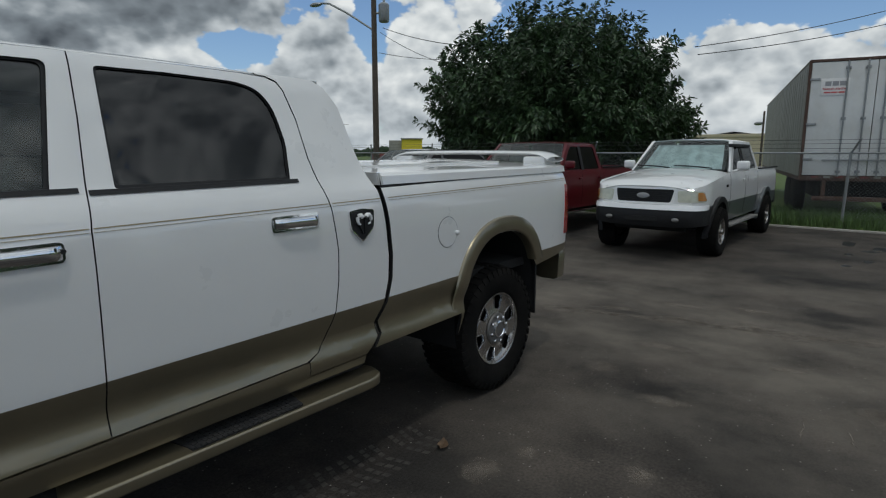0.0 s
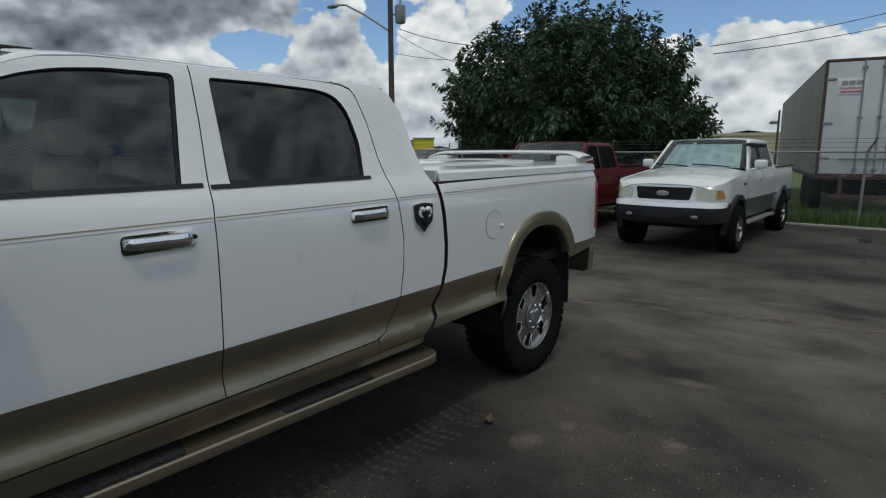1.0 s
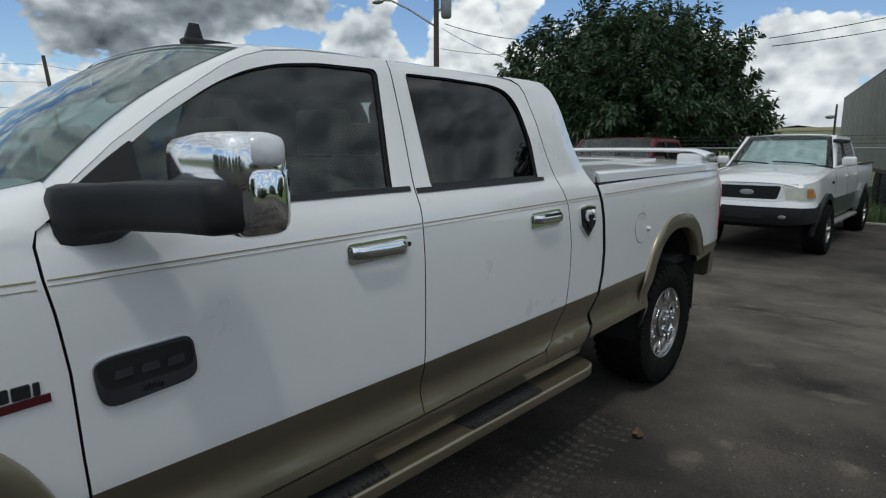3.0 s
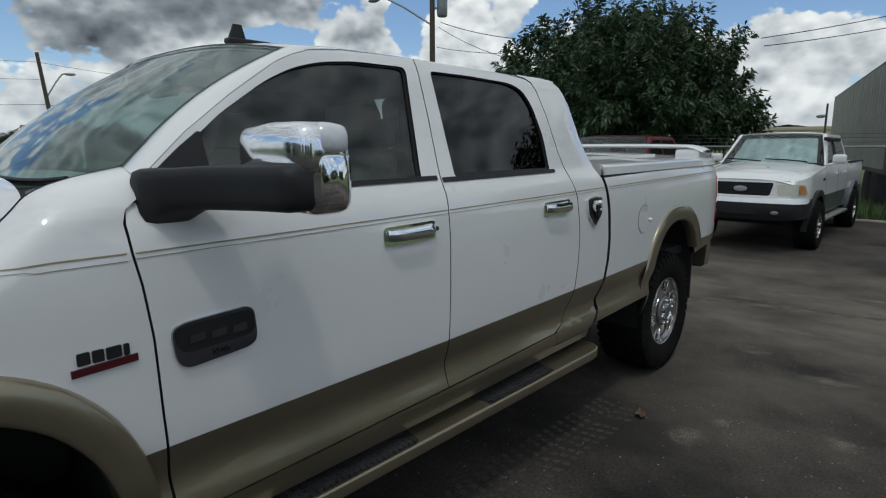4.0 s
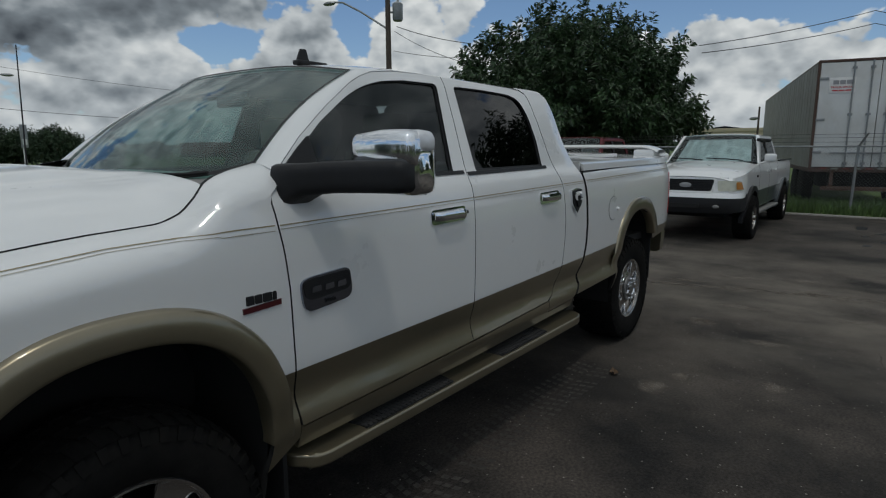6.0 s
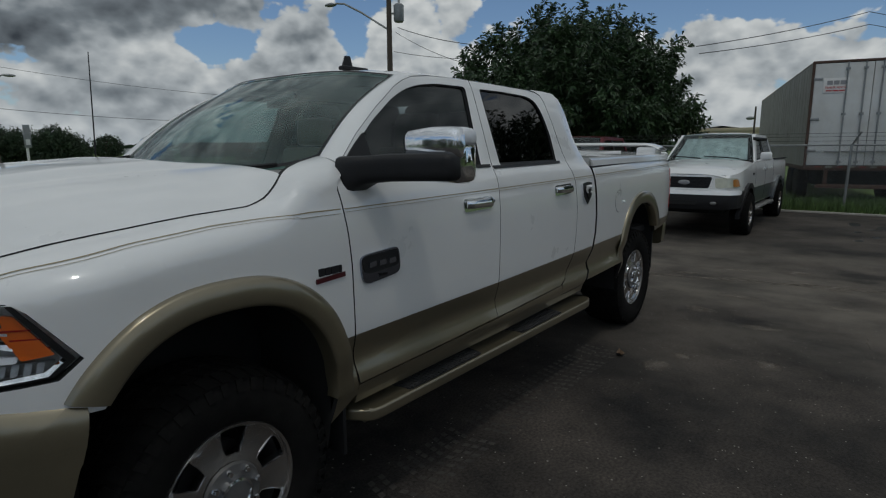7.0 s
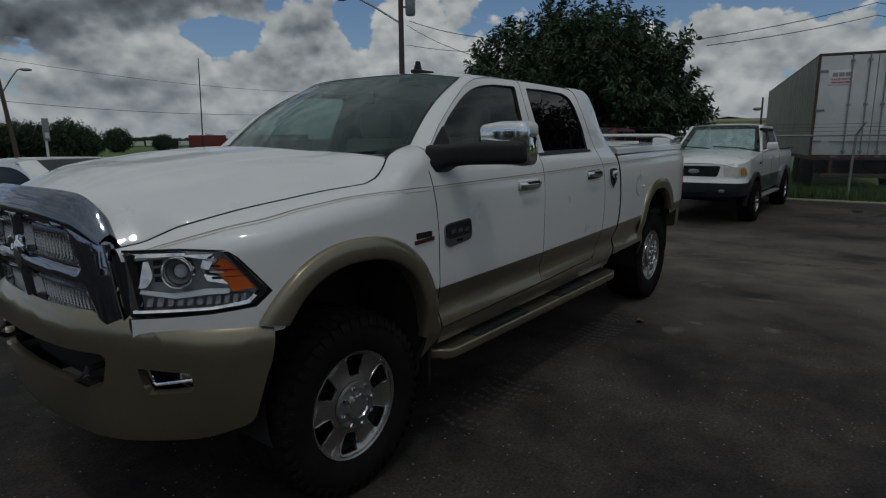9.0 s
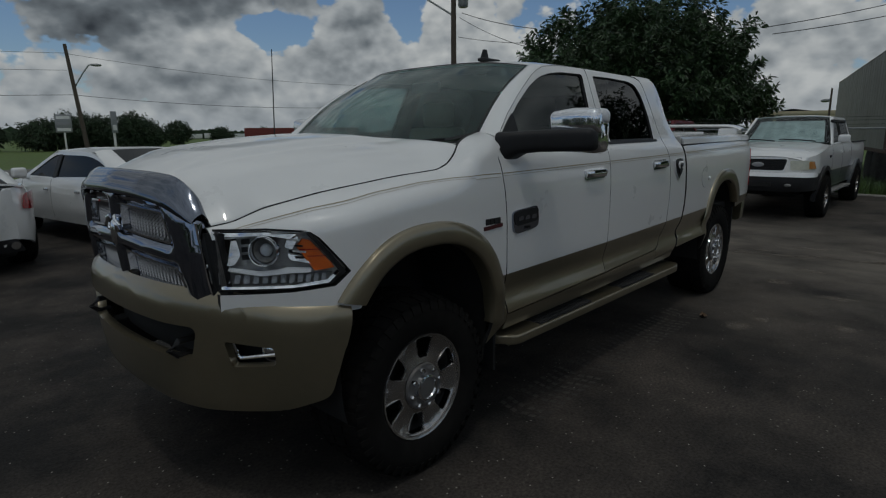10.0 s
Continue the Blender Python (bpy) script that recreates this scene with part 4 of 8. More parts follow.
bmesh.ops.create_uvsphere(bm, u_segments=12, v_segments=8, radius=0.014)
bmesh.ops.translate(bm, vec=flank(3.532, 1.155) + Vector((0, -0.01, 0)), verts=bm.verts[:])
part("fuel_latch", bm, WHITE, fuel)
bs2 = mirrored(bs, YC)
part("bed_front", boxes(((2.95, 0.12, 0.62), (2.98, 2 * YC - 0.12, 1.44))), WHITE, pickup)
part("bed_floor", boxes(((2.98, 0.12, 0.80), (5.05, 2 * YC - 0.12, 0.86))), DARK, pickup)
part("tailgate", boxes(((5.02, 0.20, 0.86), (5.065, 2 * YC - 0.20, 1.46), 0.015)), WHITE, pickup)


def lid_map(s, t):
    q = 2 * t - 1
    x = 2.965 + (5.08 - 2.965) * s
    ye = flank(x, 1.45).y - 0.008
    aq = abs(q)
    edge = 1 - max(0.0, (aq - 0.93) / 0.07) ** 2
    zt = 1.505 + 0.010 * s + 0.030 * (1 - aq ** 2)
    return Vector((x, YC + (YC - ye) * (q if aq < 0.93 else math.copysign(0.93 + 0.07 * math.sin((aq - 0.93) / 0.07 * math.pi / 2), q)), 1.452 + 0.012 * s + (zt - 1.452 - 0.012 * s) * (max(0.0, edge) ** 0.5)))


lid = part("bed_lid", thicken(grid(28, 80, lid_map), 0.015), WHITE, pickup, "white hard bed lid with rear wing")
part("lid_front", boxes(((2.955, flank(3.0, 1.45).y + 0.02, 1.45), (2.972, 2 * YC - flank(3.0, 1.45).y - 0.02, 1.51))), WHITE, lid)
part("lid_seal", panel([(2.955, 1.440), (5.08, 1.470), (5.08, 1.480), (2.955, 1.450)], lambda u, v: inset(flank(u, v), -0.002), step=(0.1, 0.02), depth=0.02, inward=(0, 1, 0)), BLACK, lid)


def wing_map(s, t):
    # closed section swept across the bed, with the ends turned down
    q = 2 * s - 1
    y = YC + (YC - 0.13) * q
    a = 2 * math.pi * t
    chord = 0.13
    drop = 0.060 * max(0.0, (abs(q) - 0.80) / 0.20) ** 2
    sweep = 0.10 * (1 - q * q)
    return Vector((4.98 + sweep * 0.6 + chord * math.cos(a) - 0.05 * drop, y, 1.600 - drop * 0.7 + 0.020 * math.sin(a) + 0.010 * (1 - q * q)))


wg = part("wing", grid(40, 14, wing_map), WHITE, lid)
for y0 in (0.26, 2 * YC - 0.26):
    part("wing_foot", boxes(((4.86, y0 - 0.10, 1.50), (5.05, y0 + 0.10, 1.585), 0.03)), WHITE, lid)
part("lid_panel", thicken(grid(10, 14, lambda s, t: (3.12 + 1.5 * s, 0.42 + (2 * YC - 0.84) * t, 1.537 + 0.010 * s + 0.014 * (1 - (2 * t - 1) ** 2))), 0.02), WHITE, lid)

# tail lamp and rear bumper
tl = part("tail_lamp", panel(rounded([(4.985, 0.985), (5.062, 0.985), (5.062, 1.37), (5.005, 1.37)], 0.02), lambda u, v: inset(flank(u, v), -0.005), step=(0.04, 0.1), depth=0.04, inward=(0, 1, 0)), REDLENS, pickup, "red tail lamp")
mirrored(tl, YC)
bm = bmesh.new()
sec = [(0.60, 0.02), (0.62, -0.01), (0.80, -0.02), (0.835, 0.0), (0.845, 0.05), (0.845, 0.16), (0.60, 0.16)]
plan = [(5.03, 0.120, 0.0), (5.12, 0.118, 0.3), (5.19, 0.16, 0.7), (5.22, 0.28, 1.0), (5.23, YC, 1.0), (5.22, 2 * YC - 0.28, 1.0), (5.19, 2 * YC - 0.16, 0.7), (5.12, 2 * YC - 0.118, 0.3), (5.03, 2 * YC - 0.120, 0.0)]
rows = []
for i, (x, y, k) in enumerate(plan):
    sgn = 1 if y < YC else -1
    nx, ny = (k, -(1 - k) * sgn)
    ln = math.hypot(nx, ny) or 1
    rows.append([bm.verts.new((x - nx / ln * o, y - ny / ln * o, z)) for z, o in sec])
for a, b in zip(rows, rows[1:]):
    for k in range(len(sec) - 1):
        bm.faces.new((a[k], a[k + 1], b[k + 1], b[k]))
bm.faces.new(rows[0])
bm.faces.new(rows[-1][::-1])
bmesh.ops.recalc_face_normals(bm, faces=bm.faces[:])
part("rear_bumper", bm, TAN, pickup)


# wheel-arch flares, arch linings and mud flaps
def flare(cx, a, h, ai, hi_, foot_f, foot_r, z0=0.60, proud=1.0):
    outer = [p for p in arch(cx, z0, a, h, 2.35, -0.14, math.pi + 0.5, 44) if (p[1] > foot_f if p[0] < cx else p[1] > foot_r)]
    inner = [p for p in arch(cx, z0, ai, hi_, 2.35, -0.14, math.pi + 0.5, 44) if (p[1] > foot_f if p[0] < cx else p[1] > foot_r)]
    n = 40

    def at_(pts, t):
        d = [0.0]
        for p, q in zip(pts, pts[1:]):
            d.append(d[-1] + math.dist(p, q))
        return float(np.interp(t * d[-1], d, [p[0] for p in pts])), float(np.interp(t * d[-1], d, [p[1] for p in pts]))

    bm = bmesh.new()
    rows = []
    for i in range(n + 1):
        o, q = at_(outer, i / n), at_(inner, i / n)
        row = []
        for w, off in ((0.0, -0.002), (0.03, -0.022), (0.10, -0.032), (0.5, -0.037), (0.86, -0.038), (0.97, -0.034), (1.02, -0.022), (1.03, 0.05)):
            x, z = o[0] + (q[0] - o[0]) * w, o[1] + (q[1] - o[1]) * w
            yy = 0.6 * (pickup_prof(max(z, 0.9)) + taper(x)) + 0.4 * (-0.058 + taper(x))
            # the feet of the flare run out into the body
            k = max(0.0, min(1.0, (z - min(foot_f, foot_r) - 0.02) / 0.20))
            k = k * k * (3 - 2 * k)
            yy = (pickup_prof(z) + taper(x)) * (1 - k) + yy * k
            row.append(bm.verts.new((x, yy + (off * proud * (0.3 + 0.7 * k) if off < 0 else off), z)))
        rows.append(row)
    for r0, r1 in zip(rows, rows[1:]):
        for k in range(len(r0) - 1):
            bm.faces.new((r0[k], r0[k + 1], r1[k + 1], r1[k]))
    bm.faces.new(rows[0])
    bm.faces.new(rows[-1])
    bmesh.ops.recalc_face_normals(bm, faces=bm.faces[:])
    return bm


for bmx in (flare(-0.005, 0.525, 0.582, 0.440, 0.485, 0.89, 0.575, proud=0.85), flare(4.075, 0.560, 0.605, 0.455, 0.505, 0.645, 0.82, proud=0.55)):
    fl_ = part("arch_flare", bmx, TAN, pickup, "champagne wheel-arch flare", smooth=50)
    mirrored(fl_, YC)
for cx, a, h in ((0.0, 0.455, 0.49), (4.085, 0.465, 0.505)):
    bm = bmesh.new()
    pts = arch(cx, 0.60, a, h, 2.3, -0.35, math.pi + 0.35, 30)
    r0 = [bm.verts.new((p[0], 0.0 + taper(cx), p[1])) for p in pts]
    r1 = [bm.verts.new((p[0], 0.62, p[1])) for p in pts]
    for i in range(len(pts) - 1):
        bm.faces.new((r0[i], r0[i + 1], r1[i + 1], r1[i]))
    bm.faces.new(r1)
    ln_ = part("arch_lining", bm, DARK, pickup)
    mirrored(ln_, YC)
for x, z0, z1 in ((4.60, 0.42, 0.86), (0.50, 0.34, 0.66)):
    yy = taper(x)
    mf = part("mud_flap", boxes(((x, yy - 0.01, z0), (x + 0.02, yy + 0.30, z1), 0.006)), BLACK, pickup)
    mirrored(mf, YC)

# chassis and floor block light under the body
part("floor_pan", boxes(((0.50, 0.06, 0.52), (2.86, 2 * YC - 0.06, 0.60), 0.02)), DARK, pickup)
for y0 in (0.55, 2 * YC - 0.65):
    part("chassis_rail", boxes(((-0.85, y0, 0.52), (5.05, y0 + 0.10, 0.68), 0.02)), DARK, pickup)
for x in (0.0, 4.085):
    bm = bmesh.new()
    tube(bm, [(x, 0.25, 0.44), (x, 2 * YC - 0.25, 0.44)], 0.06, 14)
    part("axle", bm, DARK, pickup)
part("engine_block", boxes(((-0.62, 0.42, 0.62), (0.45, 2 * YC - 0.42, 1.10), 0.05)), DARK, pickup)
part("firewall", boxes(((0.46, 0.08, 0.60), (0.50, 2 * YC - 0.08, 1.44), 0.01)), DARK, pickup)

# wheels
RW, RT = 0.435, 0.31
for x, rw_ in ((0.008, RW - 0.012), (4.085, RW)):
    z = rw_ - 0.004
    yy = 0.008 if x < 1 else 0.055
    wheel(pickup, (x, yy, z), rw_, RT, 0.245, 6, phase=22 if x < 1 else 18)
    wheel(pickup, (x, 2 * YC - yy, z), rw_, RT, 0.245, 6, side=-1)

# running boards
for sd in (1, -1):
    def yy(y):
        return y if sd > 0 else 2 * YC - y
    outl = [(0.545, 0.03), (0.60, -0.050), (0.66, -0.070), (2.80, -0.070), (2.875, -0.050), (2.905, 0.03), (2.905, 0.10), (0.545, 0.10)]
    bm = bmesh.new()
    top = [bm.verts.new((x, yy(y), 0.508 + 0.006 * (y > -0.05))) for x, y in rounded(outl, 0.03, 3)]
    fc = bm.faces.new(top)
    ex = bmesh.ops.extrude_face_region(bm, geom=[fc])
    for g in ex["geom"]:
        if isinstance(g, bmesh.types.BMVert):
            g.co.z -= 0.052
    bmesh.ops.recalc_face_normals(bm, faces=bm.faces[:])
    bmesh.ops.bevel(bm, geom=[e for e in bm.edges if e.calc_face_angle(0) > 1.0], offset=0.012, segments=3, profile=0.6, affect="EDGES")
    rb = part("running_board", bm, TAN, pickup, "champagne running board with black treads", smooth=50)
    for x0, x1 in ((0.84, 1.475), (1.85, 2.42)):
        q = [(x0, 0.09), (x0 + 0.03, -0.054), (x1 - 0.035, -0.054), (x1, 0.09)]
        lo_, hi_ = [Vector((x, yy(y), 0.506)) for x, y in q], [Vector((x, yy(y), 0.519)) for x, y in q]
        bm = bmesh.new()
        a, b = [bm.verts.new(p) for p in lo_], [bm.verts.new(p) for p in hi_]
        bm.faces.new(b)
        for k in range(4):
            bm.faces.new((a[k], a[(k + 1) % 4], b[(k + 1) % 4], b[k]))
        for k in range(22):
            xx = x0 + 0.05 + (x1 - x0 - 0.10) * k / 21
            for j in range(5):
                box(bm, (xx - 0.009, yy(-0.055 + j * 0.03) - 0.010, 0.518), (xx + 0.006, yy(-0.055 + j * 0.03) + 0.010, 0.522))
        bmesh.ops.recalc_face_normals(bm, faces=bm.faces[:])
        part("tread_pad", bm, PAD, rb, smooth=None)
    for x in (0.75, 1.70, 2.65):
        part("board_bracket", boxes(((x, min(yy(0.05), yy(0.30)), 0.44), (x + 0.06, max(yy(0.05), yy(0.30)), 0.475), 0.01)), DARK, rb)

# door and fender badges
bd = [(0.566, 1.158), (0.60, 1.172), (0.79, 1.182), (0.798, 1.09), (0.78, 1.068), (0.60, 1.052), (0.575, 1.075)]
bg_ = part("door_badge", panel(rounded(bd, 0.03), lambda u, v: inset(flank(u, v), -0.010), step=(0.1, 0.06), depth=0.010, inward=(0, 1, 0)), NOSECHROME, pickup, "chrome and black door badge")
c_ = (0.683, 1.117)
bd2 = [(c_[0] + (p[0] - c_[0]) * 0.94, c_[1] + (p[1] - c_[1]) * 0.62 + 0.016) for p in bd]
part("badge_ground", panel(rounded(bd2, 0.02), lambda u, v: inset(flank(u, v), -0.0125), step=(0.1, 0.06), depth=0.002, inward=(0, 1, 0)), BLACK, bg_)
for x in (0.628, 0.686, 0.744):
    part("badge_shape", panel(rounded([(x - 0.021, 1.117), (x + 0.021, 1.120), (x + 0.019, 1.141), (x - 0.019, 1.138)], 0.004), lambda u, v: inset(flank(u, v), -0.016), step=(0.1, 0.1), depth=0.004, inward=(0, 1, 0)), NOSECHROME, bg_)
hb = part("fender_badge", panel([(0.348, 1.099), (0.488, 1.106), (0.488, 1.124), (0.348, 1.117)], lambda u, v: inset(flank(u, v), -0.006), step=(0.1, 0.1), depth=0.006, inward=(0, 1, 0)), BADGERED, pickup, "black and chrome lettering over a dark red bar")


def lettering(body, size, x, z, parent, mat, surf, off):
    me = text_mesh(body, size)
    me.transform(Matrix.Diagonal((1.16, 1, 1, 1)))
    for v in me.vertices:
        q = surf(x + v.co.x, z + v.co.y)
        v.co = q + Vector((0, -off - v.co.z, 0))
    me.materials.append(mat)
    ob = new("lettering", me)
    ob.parent = parent
    return ob


# four plain raised marks stand in for the engine badge
for u0, w in ((0.362, 0.026), (0.393, 0.024), (0.422, 0.032), (0.459, 0.012)):
    part("badge_mark", panel(rounded([(u0, 1.124), (u0 + w, 1.125), (u0 + w, 1.153), (u0, 1.152)], 0.003), lambda u, v: inset(flank(u, v), -0.006), step=(0.1, 0.1), depth=0.006, inward=(0, 1, 0)), BLACK, hb)
lettering("2500", 0.020, 0.690, 1.078, bg_, BLACK, flank, 0.013)

# pinstripe on the fender
stripe_z = table([(-0.80, 1.190), (-0.72, 1.208), (-0.60, 1.252), (-0.50, 1.278), (-0.25, 1.318), (0.0, 1.345), (0.19, 1.3535), (0.35, 1.3572), (0.50, 1.357)])


def stripe_s(x):
    s0 = seam_z(x) - 0.11
    z = stripe_z(x)
    return z if z <= s0 else s0 + 0.27 * 2 / math.pi * math.asin(min(1.0, (z - s0) / 0.11))


for w_, dz in ((0.0042, 0.0), (0.0018, -0.016)):
    xs_ = [-0.72 + 1.21 * k / 40 for k in range(41)]
    part("pinstripe", panel([(x, stripe_s(x) + dz) for x in xs_] + [(x, stripe_s(x) + dz + w_) for x in xs_[::-1]], lambda u, v: fender_map(u, v) + Vector((0, -0.0012, 0.0012)), step=(0.05, 0.5), depth=0.0008, inward=(0, 1, 0)), STRIPE, fe)

# towing mirrors
for sd in (1, -1):
    def P(x, y, z):
        return Vector((x, y, z)) if sd > 0 else Vector((x + 0.10, 2 * YC - 0.8 * y, z))

    def sect(stations, ring=16, power=2.6):
        bm = bmesh.new()
        prev = None
        for (c, u, w) in stations:
            cur = []
            for k in range(ring):
                a = 2 * math.pi * k / ring
                ca, sa = math.cos(a), math.sin(a)
                r = (abs(ca) ** power + abs(sa) ** power) ** (-1 / power)
                cur.append(bm.verts.new(P(*(Vector(c) + Vector(u) * (ca * r) + Vector(w) * (sa * r)))))
            if prev:
                for k in range(ring):
                    bm.faces.new((prev[k], prev[(k + 1) % ring], cur[(k + 1) % ring], cur[k]))
            else:
                bm.faces.new(cur)
            prev = cur
        bm.faces.new(prev)
        bmesh.ops.recalc_face_normals(bm, faces=bm.faces[:])
        return bm

    base = part("towing_mirror", sect([((0.600, 0.02, 1.488), (0.064, 0, 0.0), (0, 0.004, 0.066)), ((0.605, -0.03, 1.487), (0.068, 0, 0), (0, 0, 0.068)), ((0.635, -0.075, 1.503), (0.06, 0, 0.0), (0, 0, 0.054)),
                                       ((0.68, -0.15, 1.510), (0.055, 0, 0), (0, 0, 0.053)), ((0.73, -0.27, 1.512), (0.055, 0, 0), (0, 0, 0.053)), ((0.75, -0.375, 1.514), (0.055, 0.0, 0), (0, 0, 0.053)), ((0.755, -0.395, 1.514), (0.050, 0, 0), (0, 0, 0.048)), ((0.757, -0.405, 1.514), (0.038, 0, 0), (0, 0, 0.036))], 24, 5.0), BLACK, pickup, "black towing mirror with chrome cap", smooth=50)
    sail = [(0.548, 1.478), (0.562, 1.518), (0.67, 1.604), (0.738, 1.652), (0.742, 1.478)]
    sl = part("mirror_sail", panel(rounded(sail, 0.012), lambda u, v: inset(flank(u, v), -0.006), step=(0.05, 0.04), depth=0.02, inward=(0, 1, 0)), BLACK, base)
    if sd < 0:
        sl.data.transform(Matrix.Translation((0, 2 * YC, 0)) @ Matrix.Diagonal((1, -1, 1, 1)))
        sl.data.flip_normals()
    part("mirror_cap", sect([((0.79, -0.150, 1.590), (0.035, 0, 0), (0, 0, 0.030)), ((0.785, -0.158, 1.592), (0.055, 0, 0), (0, 0, 0.048)), ((0.785, -0.18, 1.594), (0.066, 0, 0), (0, 0, 0.060)), ((0.79, -0.28, 1.598), (0.070, 0, 0), (0, 0, 0.066)), ((0.80, -0.36, 1.598), (0.070, 0, 0), (0, 0, 0.065)), ((0.805, -0.388, 1.596), (0.068, 0, 0), (0, 0, 0.063)), ((0.807, -0.402, 1.594), (0.062, 0, 0), (0, 0, 0.057)), ((0.809, -0.410, 1.592), (0.046, 0, 0), (0, 0, 0.042))], 28, 3.8), SATIN, base, "chrome mirror cap", smooth=50)
    part("signal_lens", sect([((0.822, -0.376, 1.626), (0.046, 0, 0), (0, 0, 0.036)), ((0.824, -0.404, 1.624), (0.043, 0, 0), (0, 0, 0.033)), ((0.826, -0.414, 1.620), (0.034, 0, 0), (0, 0, 0.026)), ((0.828, -0.419, 1.616), (0.018, 0, 0), (0, 0, 0.013))], 24, 3.2), LAMPGREY, base, smooth=60)
    part("mirror_shell", sect([((0.80, -0.16, 1.53), (0.050, 0, 0), (0, 0, 0.066)), ((0.812, -0.30, 1.53), (0.060, 0, 0), (0, 0, 0.078)), ((0.818, -0.385, 1.53), (0.062, 0, 0), (0, 0, 0.080)), ((0.820, -0.404, 1.531), (0.054, 0, 0), (0, 0, 0.072)), ((0.821, -0.412, 1.531), (0.036, 0, 0), (0, 0, 0.052))], 28, 5.0), CHROME, base, "dark chrome mirror shell", smooth=50)
    bm = bmesh.new()
    q = [P(0.868, -0.17, 1.48), P(0.872, -0.372, 1.48), P(0.872, -0.372, 1.62), P(0.868, -0.17, 1.62)]
    bm.faces.new([bm.verts.new(p) for p in q])
    part("mirror_glass", thicken(bm, 0.004), MIRROR, base)

# roof antenna and whip
bm = bmesh.new()
box(bm, (1.10, 0.545, 1.975), (1.27, 0.595, 1.996), 0.01, 3)
prev = None
for x, xt, hw_ in ((1.105, 1.128, 0.006), (1.125, 1.134, 0.011), (1.150, 1.150, 0.011), (1.175, 1.160, 0.006)):
    cur = [bm.verts.new(p) for p in ((x, 0.57 - hw_ * 1.3, 1.985), (xt, 0.57 - hw_ * 0.7, 2.045), (xt, 0.57 + hw_ * 0.7, 2.045), (x, 0.57 + hw_ * 1.3, 1.985))]
    if prev:
        for k in range(4):
            bm.faces.new((prev[k], prev[(k + 1) % 4], cur[(k + 1) % 4], cur[k]))
    else:
        bm.faces.new(cur)
    prev = cur
bm.faces.new(prev)
bmesh.ops.recalc_face_normals(bm, faces=bm.faces[:])
part("roof_antenna", bm, BLACK, pickup, "black shark-fin roof antenna")
bm = bmesh.new()
tube(bm, [(0.375, 2 * YC - 0.16, 1.50), (0.378, 2 * YC - 0.16, 1.54), (0.395, 2 * YC - 0.16, 2.09)], [0.010, 0.004, 0.0025], 6)
part("whip_antenna", bm, BLACK, pickup)


# front: lamps, grille, deflector, bumper
def front_x(y, z):
    q = (y - YC) / 0.63
    return -0.765 - 0.070 * (1 - min(1.0, abs(q)) ** 2.0) - 0.030 * (1 - min(1.0, abs((z - 1.26) / 0.38)) ** 2)


def nose(off):
    return lambda u, v: Vector((front_x(u, v) - off, u, v))


